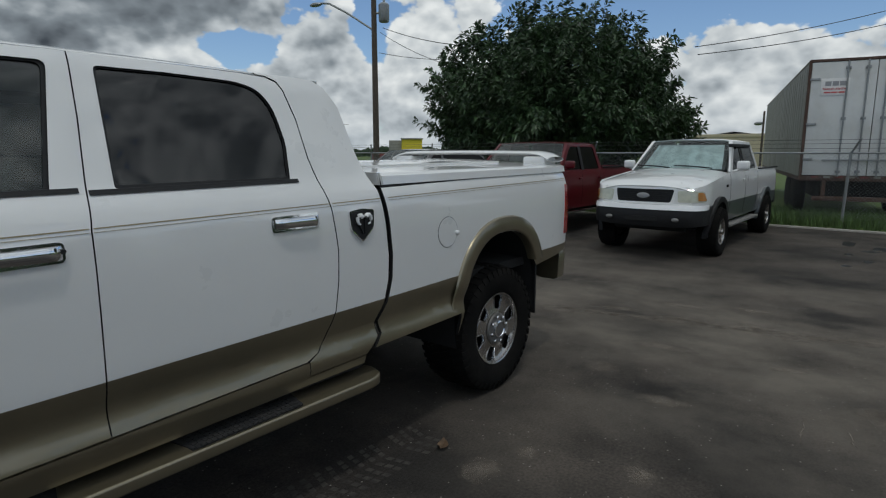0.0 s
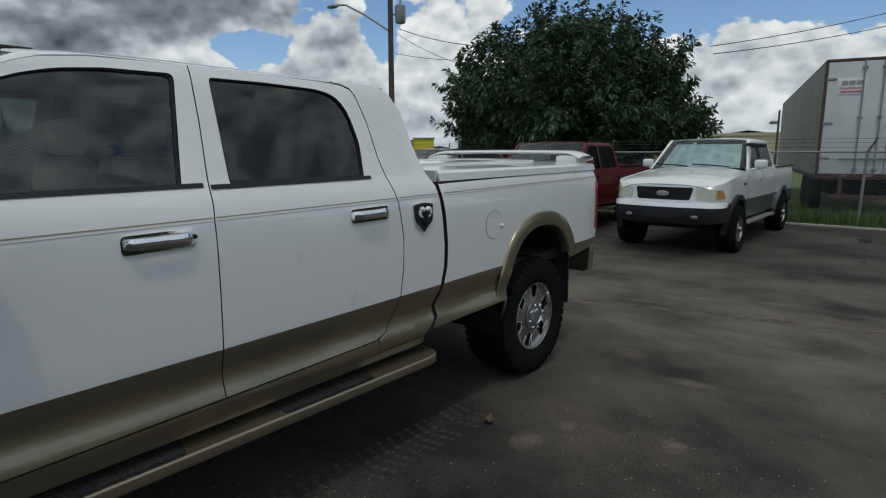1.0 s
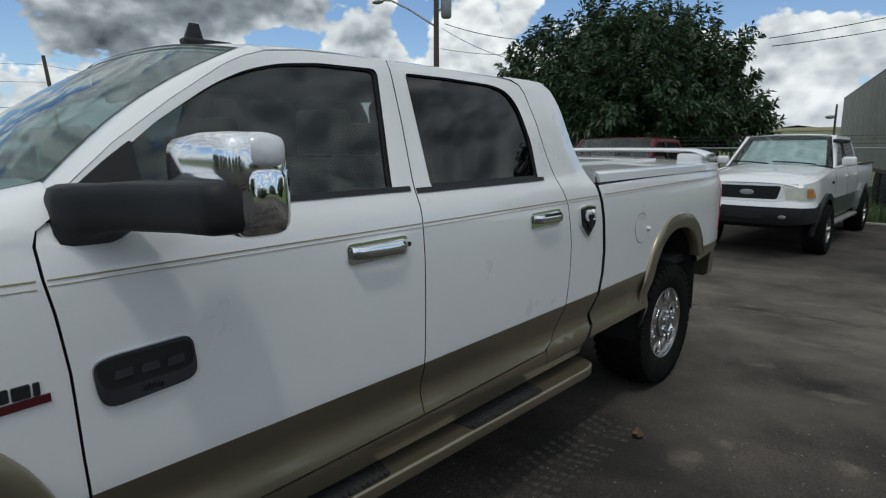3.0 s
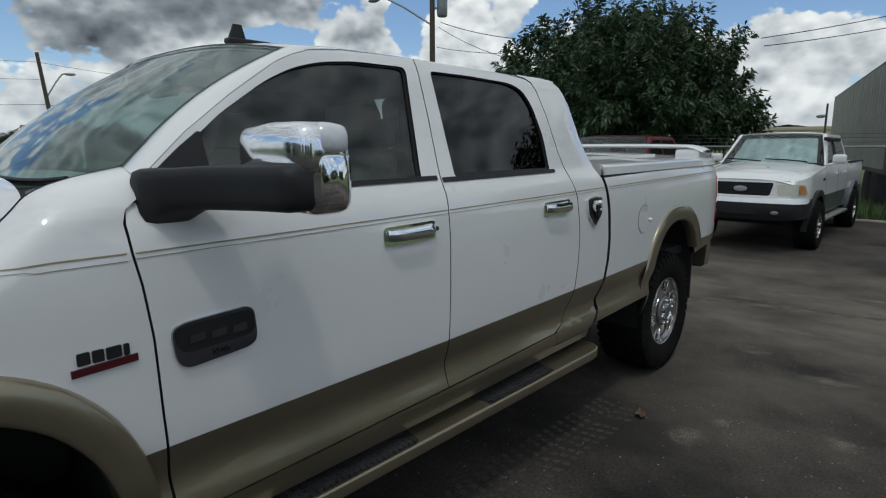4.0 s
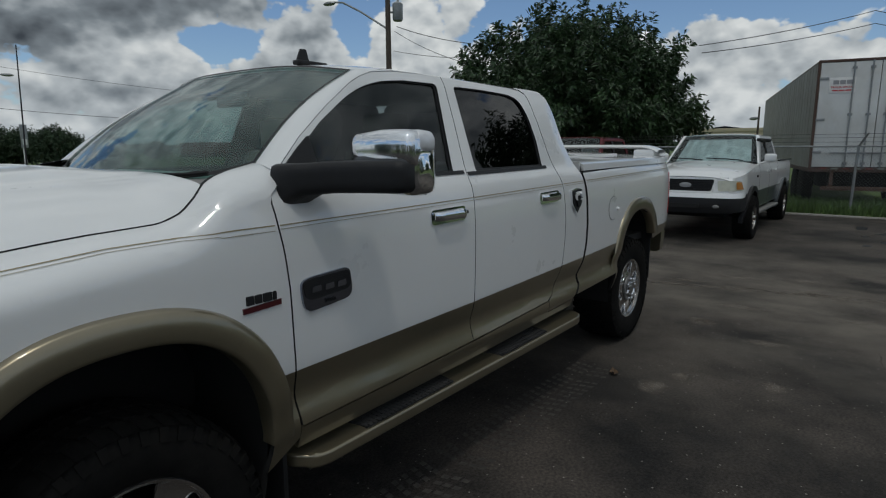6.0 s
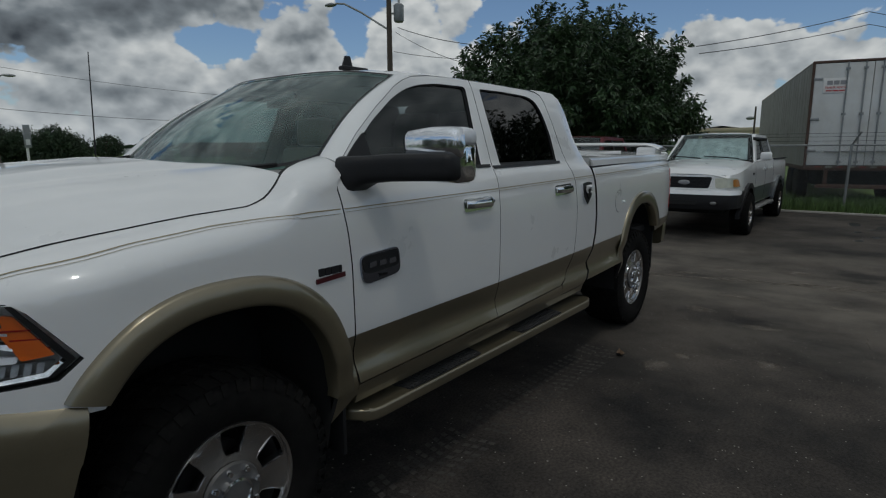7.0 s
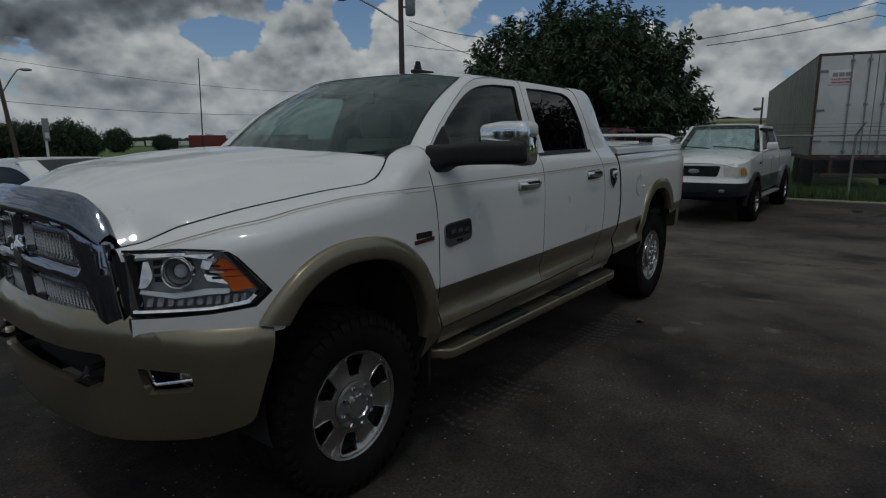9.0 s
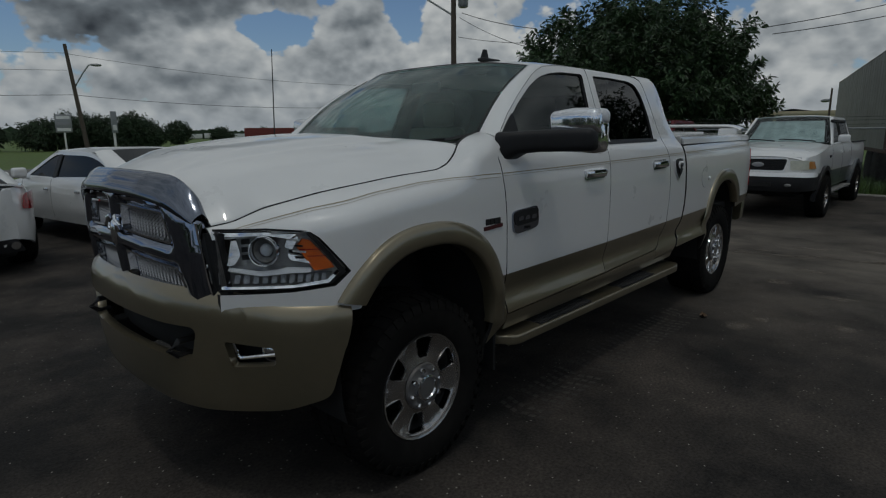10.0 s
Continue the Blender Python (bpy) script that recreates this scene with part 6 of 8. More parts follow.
# ---------------------------------------------------------------- other parked vehicles
def vehicle(name, label, category, at, turn, paint, s, lower=None, trim=None, lamp="hazed", details=()):
    """A parked car or pickup whose front axle stands at x = 0 of its own frame, nose to -x, left flank at y = 0."""
    ob = thing(name, (at[0], at[1], at[2] if len(at) > 2 else 0.0), label, category, turn=turn)
    w, xf, xr, wb, R = s["w"], s["xf"], s["xr"], s["wb"], s["R"]
    yc = w / 2
    belt, roof, sill, deck = s["belt"], s["roof"], s["sill"], s["deck"]
    mid = (sill + belt) / 2
    pf = table([(sill - 0.1, 0.06), (sill, 0.03), (mid - 0.12, 0.0), (mid + 0.1, 0.0), (belt - 0.08, 0.012), (belt, 0.04), (roof - 0.05, 0.04 + s["lean"] * (roof - belt)), (roof, 0.08 + s["lean"] * (roof - belt))])
    cr = s.get("cr", 0.35)

    crr = s.get("crr", cr * 0.6)
    D, DR = cr * 0.55, crr * 0.5

    def side(x, z, off=0.0):
        f_ = max(0.0, min(1.0, (xf + cr - x) / cr))
        r_ = max(0.0, min(1.0, (x - xr + crr) / crr))
        return Vector((x, pf(z) + D * (1 - math.sqrt(1 - f_ * f_ * 0.999)) + DR * (1 - math.sqrt(1 - r_ * r_ * 0.999)) + off, z))

    def nose_x(u):
        d = yc - abs(u - yc)
        if d < D:
            return xf + cr * (1 - math.sqrt(max(0.0, 1 - (1 - max(d, 0.0) / D) ** 2)))
        return xf - s["bow"] * 0.6 * (1 - ((u - yc) / (yc - D)) ** 2)

    def tail_x(u):
        d = yc - abs(u - yc)
        if d < DR:
            return xr - crr * (1 - math.sqrt(max(0.0, 1 - (1 - max(d, 0.0) / DR) ** 2)))
        return xr + 0.06 * (1 - ((u - yc) / (yc - DR)) ** 2)

    ra, rh = R * 1.16, R * 1.20
    za = R
    fa = [p for p in arch(0, za, ra, rh, 2.1, -0.3, math.pi + 0.3, 20) if p[1] > sill]
    rar = [p for p in arch(wb, za, ra, rh, 2.1, -0.3, math.pi + 0.3, 20) if p[1] > sill]
    poly = [(xr - 0.02, sill + 0.12), (xr, deck - 0.1), (xr - 0.02, deck)]
    if s["kind"] == "pickup":
        poly += [(s["rb"] + 0.02, deck), (s["rb"], belt)]
    else:
        poly += [(s["rb"] + 0.1, deck + 0.02), (s["rb"] - 0.1, belt + 0.01)]
    poly += [(s["wsb"], belt), (s["wsb"] - 0.12, s["hoodr"] - 0.05), (xf + 0.35, s["hoodf"] + 0.02), (xf + 0.05, s["hoodf"] - 0.05), (xf, s["hoodf"] - 0.2), (xf + 0.02, sill + 0.12)]
    poly += [(fa[-1][0], sill + 0.0)] + fa[::-1] + [(fa[0][0], sill), (rar[-1][0], sill)] + rar[::-1] + [(rar[0][0], sill)]
    clean = [p for i, p in enumerate(poly) if math.dist(p, poly[i - 1]) > 0.006]
    cut = ((0, s.get("tone", 0)), (0, 1)) if lower else None
    bd = part("body_side", panel(clean, side, step=(0.06, 0.08), depth=0.03, inward=(0, 1, 0), cut=cut), [paint, lower or paint], ob, smooth=30)
    mirrored(bd, yc)
    # greenhouse
    zt = roof - 0.05
    big = s["kind"] != "pickup"
    pane = CARGLASS if big else TINT
    gp = [(s["wsb"], belt + 0.004), (s["wst"], zt, 0.30 if big else 0.10), (s["rt"], zt, 0.35 if big else 0.12), (s["rb"], belt + 0.004)]
    bpx = s["bp"]

    def front_line(z):
        return s["wsb"] + (s["wst"] - s["wsb"]) * (z - belt) / (zt - belt)

    def rear_line(z):
        return s["rb"] + (s["rt"] - s["rb"]) * (z - belt) / (zt - belt)

    z0, z1 = belt + 0.03, zt - 0.06
    w1 = [(front_line(z0) + 0.14, z0), (front_line(z1) + 0.12, z1, 0.30 if big else 0.05), (bpx - 0.03, z1, 0.01), (bpx - 0.03, z0, 0.01)]
    w2 = [(bpx + 0.04, z0), (bpx + 0.04, z1), (rear_line(z1) - 0.10, z1, 0.40 if big else 0.06), (rear_line(z0) - 0.12, z0 + (0.06 if big else 0.0), 0.05)]
    gh = part("cab_side", panel(rounded(gp, 0.03), side, [rounded(w1, 0.02), rounded(w2, 0.02)], step=(0.2, 0.08), depth=0.03, inward=(0, 1, 0)), paint, ob, smooth=30)
    mirrored(gh, yc)
    for wv in (w1, w2):
        g = part("side_window", panel(rounded(wv, 0.02), lambda u, v: side(u, v, 0.012), step=(0.3, 0.1), depth=0.004, inward=(0, 1, 0)), pane, gh)
        mirrored(g, yc)

    if s.get("dark_pillar"):
        pt_ = part("pillar_trim", panel([(bpx - 0.05, z0 - 0.01), (bpx - 0.05, z1 + 0.01), (bpx + 0.06, z1 + 0.01), (bpx + 0.06, z0 - 0.01)], lambda u, v: side(u, v, -0.004), step=(0.2, 0.1), depth=0.006, inward=(0, 1, 0)), BLACK, gh)
        mirrored(pt_, yc)

    def half_y(x, z):
        return side(x, z).y

    # roof, bonnet, windscreen, rear glass
    def roof_f(a, t):
        q = 2 * t - 1
        x = s["wst"] - 0.06 * (1 - q * q) + (s["rt"] + 0.05 * (1 - q * q) - s["wst"] + 0.06 * (1 - q * q)) * a
        ye = half_y(x, zt) + 0.002
        return Vector((x, yc + (yc - ye) * q, zt + 0.05 * (1 - abs(q) ** 3.5) * (1 - 0.4 * (2 * a - 1) ** 4)))

    part("roof", thicken(grid(12, 20, roof_f), 0.02), paint, ob, smooth=45)

    def hood_f(a, t):
        q = 2 * t - 1
        x0, x1 = nose_x(yc + (yc - D) * q) + 0.012, s["wsb"] - 0.02 - 0.16 * (1 - q * q)
        x = x0 + (x1 - x0) * a
        zz = s["hoodf"] + (s["hoodr"] - s["hoodf"]) * a ** 0.8
        ye = half_y(max(x, xf + 0.012), zz - 0.05) + 0.006
        zz -= 0.05 * max(0.0, 1 - a / 0.12) ** 2
        return Vector((x, yc + (yc - ye) * q, zz - 0.06 + 0.06 * (1 - abs(q) ** 4) + 0.03 * (1 - q * q) * math.sin(math.pi * min(1, a + 0.2) / 1.2)))

    part("bonnet", thicken(grid(28, 28, hood_f), 0.015), paint, ob, smooth=45)
    ws_ = part("windscreen", thicken(grid(8, 14, lambda a, t: Vector((s["wsb"] + 0.04 - 0.16 * (1 - (2 * t - 1) ** 2), half_y(s["wsb"] + 0.1, belt) + 0.03 + (w - 2 * half_y(s["wsb"] + 0.1, belt) - 0.06) * t, s["hoodr"] - 0.01)).lerp(roof_f(0, 0.04 + 0.92 * t), a)), 0.006), CARSCREEN, ob)
    for y0_, y1_ in ((0.3, 0.95), (1.0, 1.6)):
        bm = bmesh.new()
        tube(bm, [(s["wsb"] - 0.10, y0_, s["hoodr"] + 0.025), (s["wsb"] - 0.06, (y0_ + y1_) / 2, s["hoodr"] + 0.05), (s["wsb"] + 0.0, y1_, s["hoodr"] + 0.06)], 0.012, 6)
        part("wiper", bm, BLACK, ob)
    zr = belt if s["kind"] == "pickup" else deck + 0.02
    wi_, ti_ = (0.20, 0.15) if big else (0.08, 0.06)
    part("rear_window", thicken(grid(6, 10, lambda a, t: Vector((s["rb"] + (0 if s["kind"] == "pickup" else 0.12), half_y(s["rb"], belt) + wi_ + (w - 2 * half_y(s["rb"], belt) - 2 * wi_) * t, zr)).lerp(roof_f(1, ti_ + (1 - 2 * ti_) * t), a)), 0.006), pane, ob)
    for y in (0, 1):
        bm = grid(8, 3, lambda a, t: (lambda p, q_: p.lerp(q_, t))(side(front_line(belt + (zt - belt) * a), belt + (zt - belt) * a), Vector((s["wsb"] + 0.04, half_y(s["wsb"] + 0.1, belt) + 0.035, s["hoodr"] - 0.01)).lerp(roof_f(0, 0.04), a)))
        if y:
            bmesh.ops.transform(bm, matrix=Matrix.Translation((0, w, 0)) @ Matrix.Diagonal((1, -1, 1, 1)), verts=bm.verts[:])
        part("windscreen_pillar", thicken(bm, 0.01), paint, ob)
    if big:
        for y in (0, 1):
            edge_b = Vector((s["rb"] + 0.12, half_y(s["rb"], belt) + 0.20, deck + 0.02))
            bm = grid(8, 4, lambda a, t: side(rear_line(belt + (zt - belt) * a) - 0.015, belt + (zt - belt) * a).lerp(edge_b.lerp(roof_f(1, 0.15), a), t) + Vector((0.03, -0.02, 0.01)) * math.sin(math.pi * t))
            if y:
                bmesh.ops.transform(bm, matrix=Matrix.Translation((0, w, 0)) @ Matrix.Diagonal((1, -1, 1, 1)), verts=bm.verts[:])
            part("rear_pillar", thicken(bm, 0.01), paint, ob, smooth=60)
    if s["kind"] == "pickup":
        part("bed_floor", boxes(((s["rb"], 0.1, sill + 0.25), (xr - 0.03, w - 0.1, sill + 0.3))), DARK, ob)
        part("tailgate", boxes(((xr - 0.06, 0.06, sill + 0.15), (xr - 0.01, w - 0.06, deck), 0.01)), paint, ob)
        part("cab_back", boxes(((s["rb"] - 0.03, 0.06, sill), (s["rb"], w - 0.06, belt), 0.01)), paint, ob)
        part("bed_rail", boxes(((s["rb"] + 0.05, 0.02, deck - 0.004), (xr - 0.02, 0.09, deck + 0.022), 0.008)), BLACK, ob)
    else:
        def boot_f(a, t):
            q = 2 * t - 1
            x = s["rb"] + 0.02 + (xr - 0.06 + 0.06 * (1 - q * q) - s["rb"] - 0.02) * a
            ye = half_y(min(x, xr - 0.03), deck - 0.05) + 0.005
            return Vector((x, yc + (yc - ye) * q, deck - 0.01 + 0.03 * (1 - abs(q) ** 3) + s.get("lip", 0.0) * a ** 3))
        part("boot_lid", thicken(grid(10, 16, boot_f), 0.02), paint, ob, smooth=45)
        def tail_(off):
            return lambda u, v: Vector((tail_x(u) + 0.05 * math.sin(math.pi * (v - sill) / (deck - sill)) * min(1.0, max(0.0, yc - abs(u - yc) - DR) / 0.1) + off, u + (math.copysign(off, u - yc) if yc - abs(u - yc) < DR else 0.0), v))
        part("rear_fascia", panel(rounded([(DR - 0.06, sill + 0.02), (w - DR + 0.06, sill + 0.02), (w - DR + 0.06, deck - 0.02), (DR - 0.06, deck - 0.02)], 0.01), lambda u, v: tail_(-0.003)(u, v), step=(0.08, 0.06), depth=0.02, inward=(-1, 0, 0)), paint, ob)

        for sd in (0, 1):
            q_ = [(0.02, deck - 0.22), (0.10, deck - 0.26), (0.24, deck - 0.24), (0.20, deck - 0.07), (0.06, deck - 0.05)]
            q_ = [(w - a_, b_) for a_, b_ in q_] if sd else q_
            part("rear_lamp", panel(rounded(q_, 0.03), tail_(0.014), step=(0.03, 0.06), depth=0.02, inward=(-1, 0, 0)), REDLENS, ob)
            bm = bmesh.new()
            ex_ = tail_(0.0)(0.35 if not sd else w - 0.35, sill + 0.06)
            tube(bm, [ex_ + Vector((-0.1, 0, 0)), ex_ + Vector((0.05, 0, 0))], 0.045, 14)
            part("exhaust_tip", bm, CHROME, ob)
        part("diffuser", panel(rounded([(0.25, sill - 0.02), (w - 0.25, sill - 0.02), (w - 0.32, sill + 0.13), (0.32, sill + 0.13)], 0.03), tail_(0.006), step=(0.12, 0.08), depth=0.02, inward=(-1, 0, 0)), BLACK, ob)
        pl_ = part("number_plate", panel(rounded([(yc - 0.16, sill + 0.22), (yc + 0.16, sill + 0.22), (yc + 0.16, sill + 0.38), (yc - 0.16, sill + 0.38)], 0.01), tail_(0.008), step=(0.2, 0.2), depth=0.006, inward=(-1, 0, 0)), SIGNWHITE, ob)
        part("plate_bar", panel([(yc - 0.12, sill + 0.27), (yc + 0.12, sill + 0.27), (yc + 0.12, sill + 0.33), (yc - 0.12, sill + 0.33)], tail_(0.010), step=(0.2, 0.2), depth=0.002, inward=(-1, 0, 0)), GREYBAR, pl_)
    part("cabin", boxes(((s["wsb"] - 0.1, 0.12, sill), (s["rb"], w - 0.12, belt - 0.12), 0.05)), GREYTRIM, ob)
    for y in (0.3, w - 0.8):
        part("front_seat", boxes(((bpx - 0.25, y, belt - 0.15), (bpx - 0.08, y + 0.5, belt + 0.38), 0.06, 3)), GREYTRIM, ob)
    part("underbody", boxes(((xf + 0.25, 0.30, sill - 0.10), (xr - 0.2, w - 0.30, sill + 0.35), 0.03)), DARK, ob)
    for cx in (0, wb):
        bm = bmesh.new()
        pts = [p_ for p_ in arch(cx, za, ra * 1.01, rh * 1.01, 2.1, -0.3, math.pi + 0.3, 20) if p_[1] > sill + 0.02]
        r0, r1 = [bm.verts.new((p[0], 0.05, p[1])) for p in pts], [bm.verts.new((p[0], 0.45, p[1])) for p in pts]
        for i in range(len(pts) - 1):
            bm.faces.new((r0[i], r0[i + 1], r1[i + 1], r1[i]))
        bm.faces.new(r1)
        lg = part("arch_lining", bm, DARK, ob)
        mirrored(lg, yc)
        for sd in (1, -1):
            wheel(ob, (cx, s.get("wy", 0.035) if sd > 0 else w - s.get("wy", 0.035), R - 0.003), R, s.get("tw", 0.25), s["rim"], s.get("spokes", 5), side=sd, rim_mat=trim or ALLOY, detail=False, tread=s.get("tread", False))

    # front
    def nose_(off):
        return lambda u, v: Vector((nose_x(u) - off + s.get("slant", 0.10) * max(0.0, v - s["bumper"][1]), u + (math.copysign(off, u - yc) if yc - abs(u - yc) < D else 0.0), v))

    zf0, zf1 = s["bumper"]
    hf = s["hoodf"]
    fas = part("front_fascia", panel(rounded([(D - 0.01, zf1 - 0.03), (w - D + 0.01, zf1 - 0.03), (w - D + 0.01, hf - 0.05), (D - 0.01, hf - 0.05)], 0.01), nose_(0.004), step=(0.07, 0.06), depth=0.03, inward=(1, 0, 0)), paint, ob)
    gy, g0, g1 = s["grille"]
    gl_ = part("grille", panel(rounded([(yc - gy * 0.9, g0), (yc + gy * 0.9, g0), (yc + gy, g1), (yc - gy, g1)], 0.04), nose_(0.012), step=(0.12, 0.1), depth=0.02, inward=(1, 0, 0)), BLACK, ob)
    part("grille_frame", panel(rounded([(yc - gy * 0.9 - 0.03, g0 - 0.03), (yc + gy * 0.9 + 0.03, g0 - 0.03), (yc + gy + 0.03, g1 + 0.03), (yc - gy - 0.03, g1 + 0.03)], 0.05), nose_(0.016), [rounded([(yc - gy * 0.9, g0), (yc + gy * 0.9, g0), (yc + gy, g1), (yc - gy, g1)], 0.04)], step=(0.15, 0.1), depth=0.02, inward=(1, 0, 0)), paint, gl_)
    bm = bmesh.new()
    for k in range(7):
        z = g0 + (g1 - g0) * (k + 0.5) / 7
        tube(bm, [nose_(0.016)(yc - gy * 0.9 + gy * 1.8 * i / 10, z) for i in range(11)], 0.005, 5)
    part("grille_bars", bm, BLACK, gl_)
    bm = bmesh.new()
    bmesh.ops.create_uvsphere(bm, u_segments=20, v_segments=10, radius=1)
    p = nose_(0.022)(yc, (g0 + g1) / 2)
    bmesh.ops.transform(bm, matrix=Matrix.Translation(p) @ Matrix.Diagonal((0.012, 0.10, 0.042, 1)), verts=bm.verts[:])
    part("oval_badge", bm, GREYBAR, gl_, "dull oval badge")
    for sd in (0, 1):
        ly0, ly1, l0, l1 = s["lamp"]
        a_ = [(ly0, l0), (ly1, l0 - 0.01), (ly1 + 0.02, l1), (ly0 + 0.03, l1)]
        a_ = [(w - p_[0], p_[1]) for p_ in a_] if sd else a_
        hl_ = part("headlamp", panel(rounded(a_, 0.03), nose_(0.014), step=(0.03, 0.06), depth=0.03, inward=(1, 0, 0)), HEADLAMP if lamp == "hazed" else LAMPGREY, ob)
        if lamp == "hazed":
            b_ = [(ly0 + 0.004, l0 + 0.018), (ly0 + 0.085, l0 + 0.018), (ly0 + 0.095, l1 - 0.018), (ly0 + 0.035, l1 - 0.018)]
            b_ = [(w - p_[0], p_[1]) for p_ in b_] if sd else b_
            part("turn_signal", panel(rounded(b_, 0.02), nose_(0.020), step=(0.03, 0.06), depth=0.02, inward=(1, 0, 0)), PALEAMBER, hl_)
        # door mirror
        mx, mz = s["mirror"]
        y_ = -0.10 if not sd else w + 0.10
        bm = boxes(((mx, y_ - 0.10, mz - 0.075), (mx + 0.10, y_ + 0.10, mz + 0.075), 0.045, 3))
        tube(bm, [(mx + 0.05, y_, mz - 0.06), (mx + 0.02, 0.05 if not sd else w - 0.05, mz - 0.10)], 0.025, 6)
        part("door_mirror", bm, paint, ob)
        bt = rounded([(xr - 0.12, deck - 0.36), (xr - 0.005, deck - 0.36), (xr - 0.005, deck - 0.06), (xr - 0.10, deck - 0.06)], 0.02)
        tl_ = s["kind"] == "pickup" and part("tail_lamp", panel(bt, lambda u, v: side(u, v, -0.006), step=(0.1, 0.1), depth=0.03, inward=(0, 1, 0)), REDLENS, ob)
        if sd and tl_:
            tl_.data.transform(Matrix.Translation((0, w, 0)) @ Matrix.Diagonal((1, -1, 1, 1)))
            tl_.data.flip_normals()
    bmat, btop = s.get("bmat", BLACK), s.get("btop", None)

    def bumper_map(sgn):
        def f_(u, v):
            roll_ = 0.03 * (2 * (v - zf0) / (zf1 - zf0) - 1) ** 2
            return Vector((nose_x(u) - 0.075 + roll_, yc + (u - yc) * 1.012, v))
        return f_
    part("front_bumper", panel(rounded([(0.0, zf0 + 0.03), (0.35, zf0), (w - 0.35, zf0), (w, zf0 + 0.03), (w, zf1), (0.0, zf1)], 0.04), bumper_map(1), step=(0.04, 0.05), depth=0.07, inward=(1, 0, 0)), bmat, ob)
    if btop:
        part("bumper_top", panel(rounded([(0.01, zf1 - 0.065), (w - 0.01, zf1 - 0.065), (w - 0.01, zf1 + 0.01), (0.01, zf1 + 0.01)], 0.02), lambda u, v: bumper_map(1)(u, v) + Vector((-0.012, 0.004 * math.copysign(1, u - yc), 0)), step=(0.04, 0.05), depth=0.06, inward=(1, 0, 0)), btop, ob)
    if s["kind"] == "pickup":
        part("rear_bumper", boxes(((xr - 0.05, 0.04, sill + 0.02), (xr + 0.12, w - 0.04, sill + 0.22), 0.04)), s.get("rbmat", bmat), ob)
    for x in s.get("handles", ()):
        h_ = part("door_handle", boxes(((x, -0.018, belt - 0.17), (x + 0.14, 0.02, belt - 0.13), 0.012)), s.get("hmat", paint), ob)
    for x in s.get("seams", ()):
        part("door_gap", panel([(x, sill + 0.06), (x + 0.007, sill + 0.06), (x + 0.007, belt), (x, belt)], lambda u, v: side(u, v, -0.0015), step=(0.1, 0.08), depth=0.002, inward=(0, 1, 0)), DARK, bd)
    return ob, side


FORD = dict(kind="pickup", w=1.74, xf=-0.82, xr=4.86, wb=3.53, R=0.385, rim=0.205, tw=0.27, roof=1.86, belt=1.29, sill=0.50, deck=1.30, hoodf=1.15, hoodr=1.33, cr=0.42, wsb=0.74, wst=1.34, rt=2.66, rb=2.92, bp=1.78, lean=0.24,
            bow=0.13, bumper=(0.50, 0.825), grille=(0.45, 0.87, 1.065), lamp=(0.03, 0.36, 0.885, 1.045), mirror=(0.94, 1.40), tone=0.82, wy=-0.07, btop=SILVER, handles=(1.54, 2.48), seams=(0.70, 1.77, 2.80), tread=True, spokes=6, dark_pillar=True)
white_pickup, grey_side = vehicle("pickup_truck", "white four-door pickup with grey lower panels, nose towards the lot", "pickup truck", (10.64, 0.29), 0, WHITE, FORD, lower=GREYPAINT)
for cx in (0, FORD["wb"]):
    o_, i_ = arch(cx, 0.385, 0.53, 0.55, 2.1, -0.1, math.pi + 0.1, 22), arch(cx, 0.385, 0.45, 0.465, 2.1, -0.1, math.pi + 0.1, 22)
    fl_ = part("arch_flare", panel(o_ + i_[::-1], lambda u, v: grey_side(u, v, -0.05), step=(0.1, 0.1), depth=0.06, inward=(0, 1, 0)), BLACK if cx == 0 else GREYPAINT, white_pickup)
    mirrored(fl_, FORD["w"] / 2)
part("side_step", boxes(((0.62, -0.06, 0.40), (2.75, 0.12, 0.44), 0.015)), GREYTRIM, white_pickup)
part("rain_visor", boxes(((0.98, 0.10, 1.70), (1.7, 0.16, 1.76), 0.02), ((1.76, 0.13, 1.70), (2.5, 0.17, 1.76), 0.02)), BLACK, white_pickup)


# added folded sheet: its pale ridges stand in for sky mirrored in the windscreen
def streak_f(a, t):
    q = 2 * t - 1
    lo_ = Vector((0.86 - 0.16 * (1 - q * q), 0.20 + 1.34 * t, 1.335))
    hi_ = Vector((1.34 - 0.06 * (1 - q * q), 0.30 + 1.14 * t, 1.745))
    return lo_.lerp(hi_, a) + Vector((0.016 * math.sin(t * 41) + 0.01 * math.sin(t * 17 + 3 * a), 0, 0))


part("sun_shade", thicken(grid(6, 40, streak_f), 0.003), STREAKFOIL, white_pickup, "silvery folded sheet behind the windscreen, for its bright streaks")
for u_ in (0.36, FORD["w"] - 0.36):
    bm = bmesh.new()
    bmesh.ops.create_uvsphere(bm, u_segments=14, v_segments=8, radius=1)
    bmesh.ops.transform(bm, matrix=Matrix.Translation((-0.945, u_, 0.62)) @ Matrix.Diagonal((0.02, 0.055, 0.030, 1)), verts=bm.verts[:])
    part("fog_lamp", bm, GREYTRIM, white_pickup)
part("air_slot", panel(rounded([(0.62, 0.585), (FORD["w"] - 0.62, 0.585), (FORD["w"] - 0.62, 0.655), (0.62, 0.655)], 0.03), lambda u, v: Vector((-0.984 + 0.09 * abs(u - 0.98) ** 2, u, v)), step=(0.08, 0.1), depth=0.02, inward=(1, 0, 0)), DARK, white_pickup)
part("fender_badge", boxes(((0.42, -0.012, 1.06), (0.52, 0.01, 1.10), 0.004)), BLACK, white_pickup)

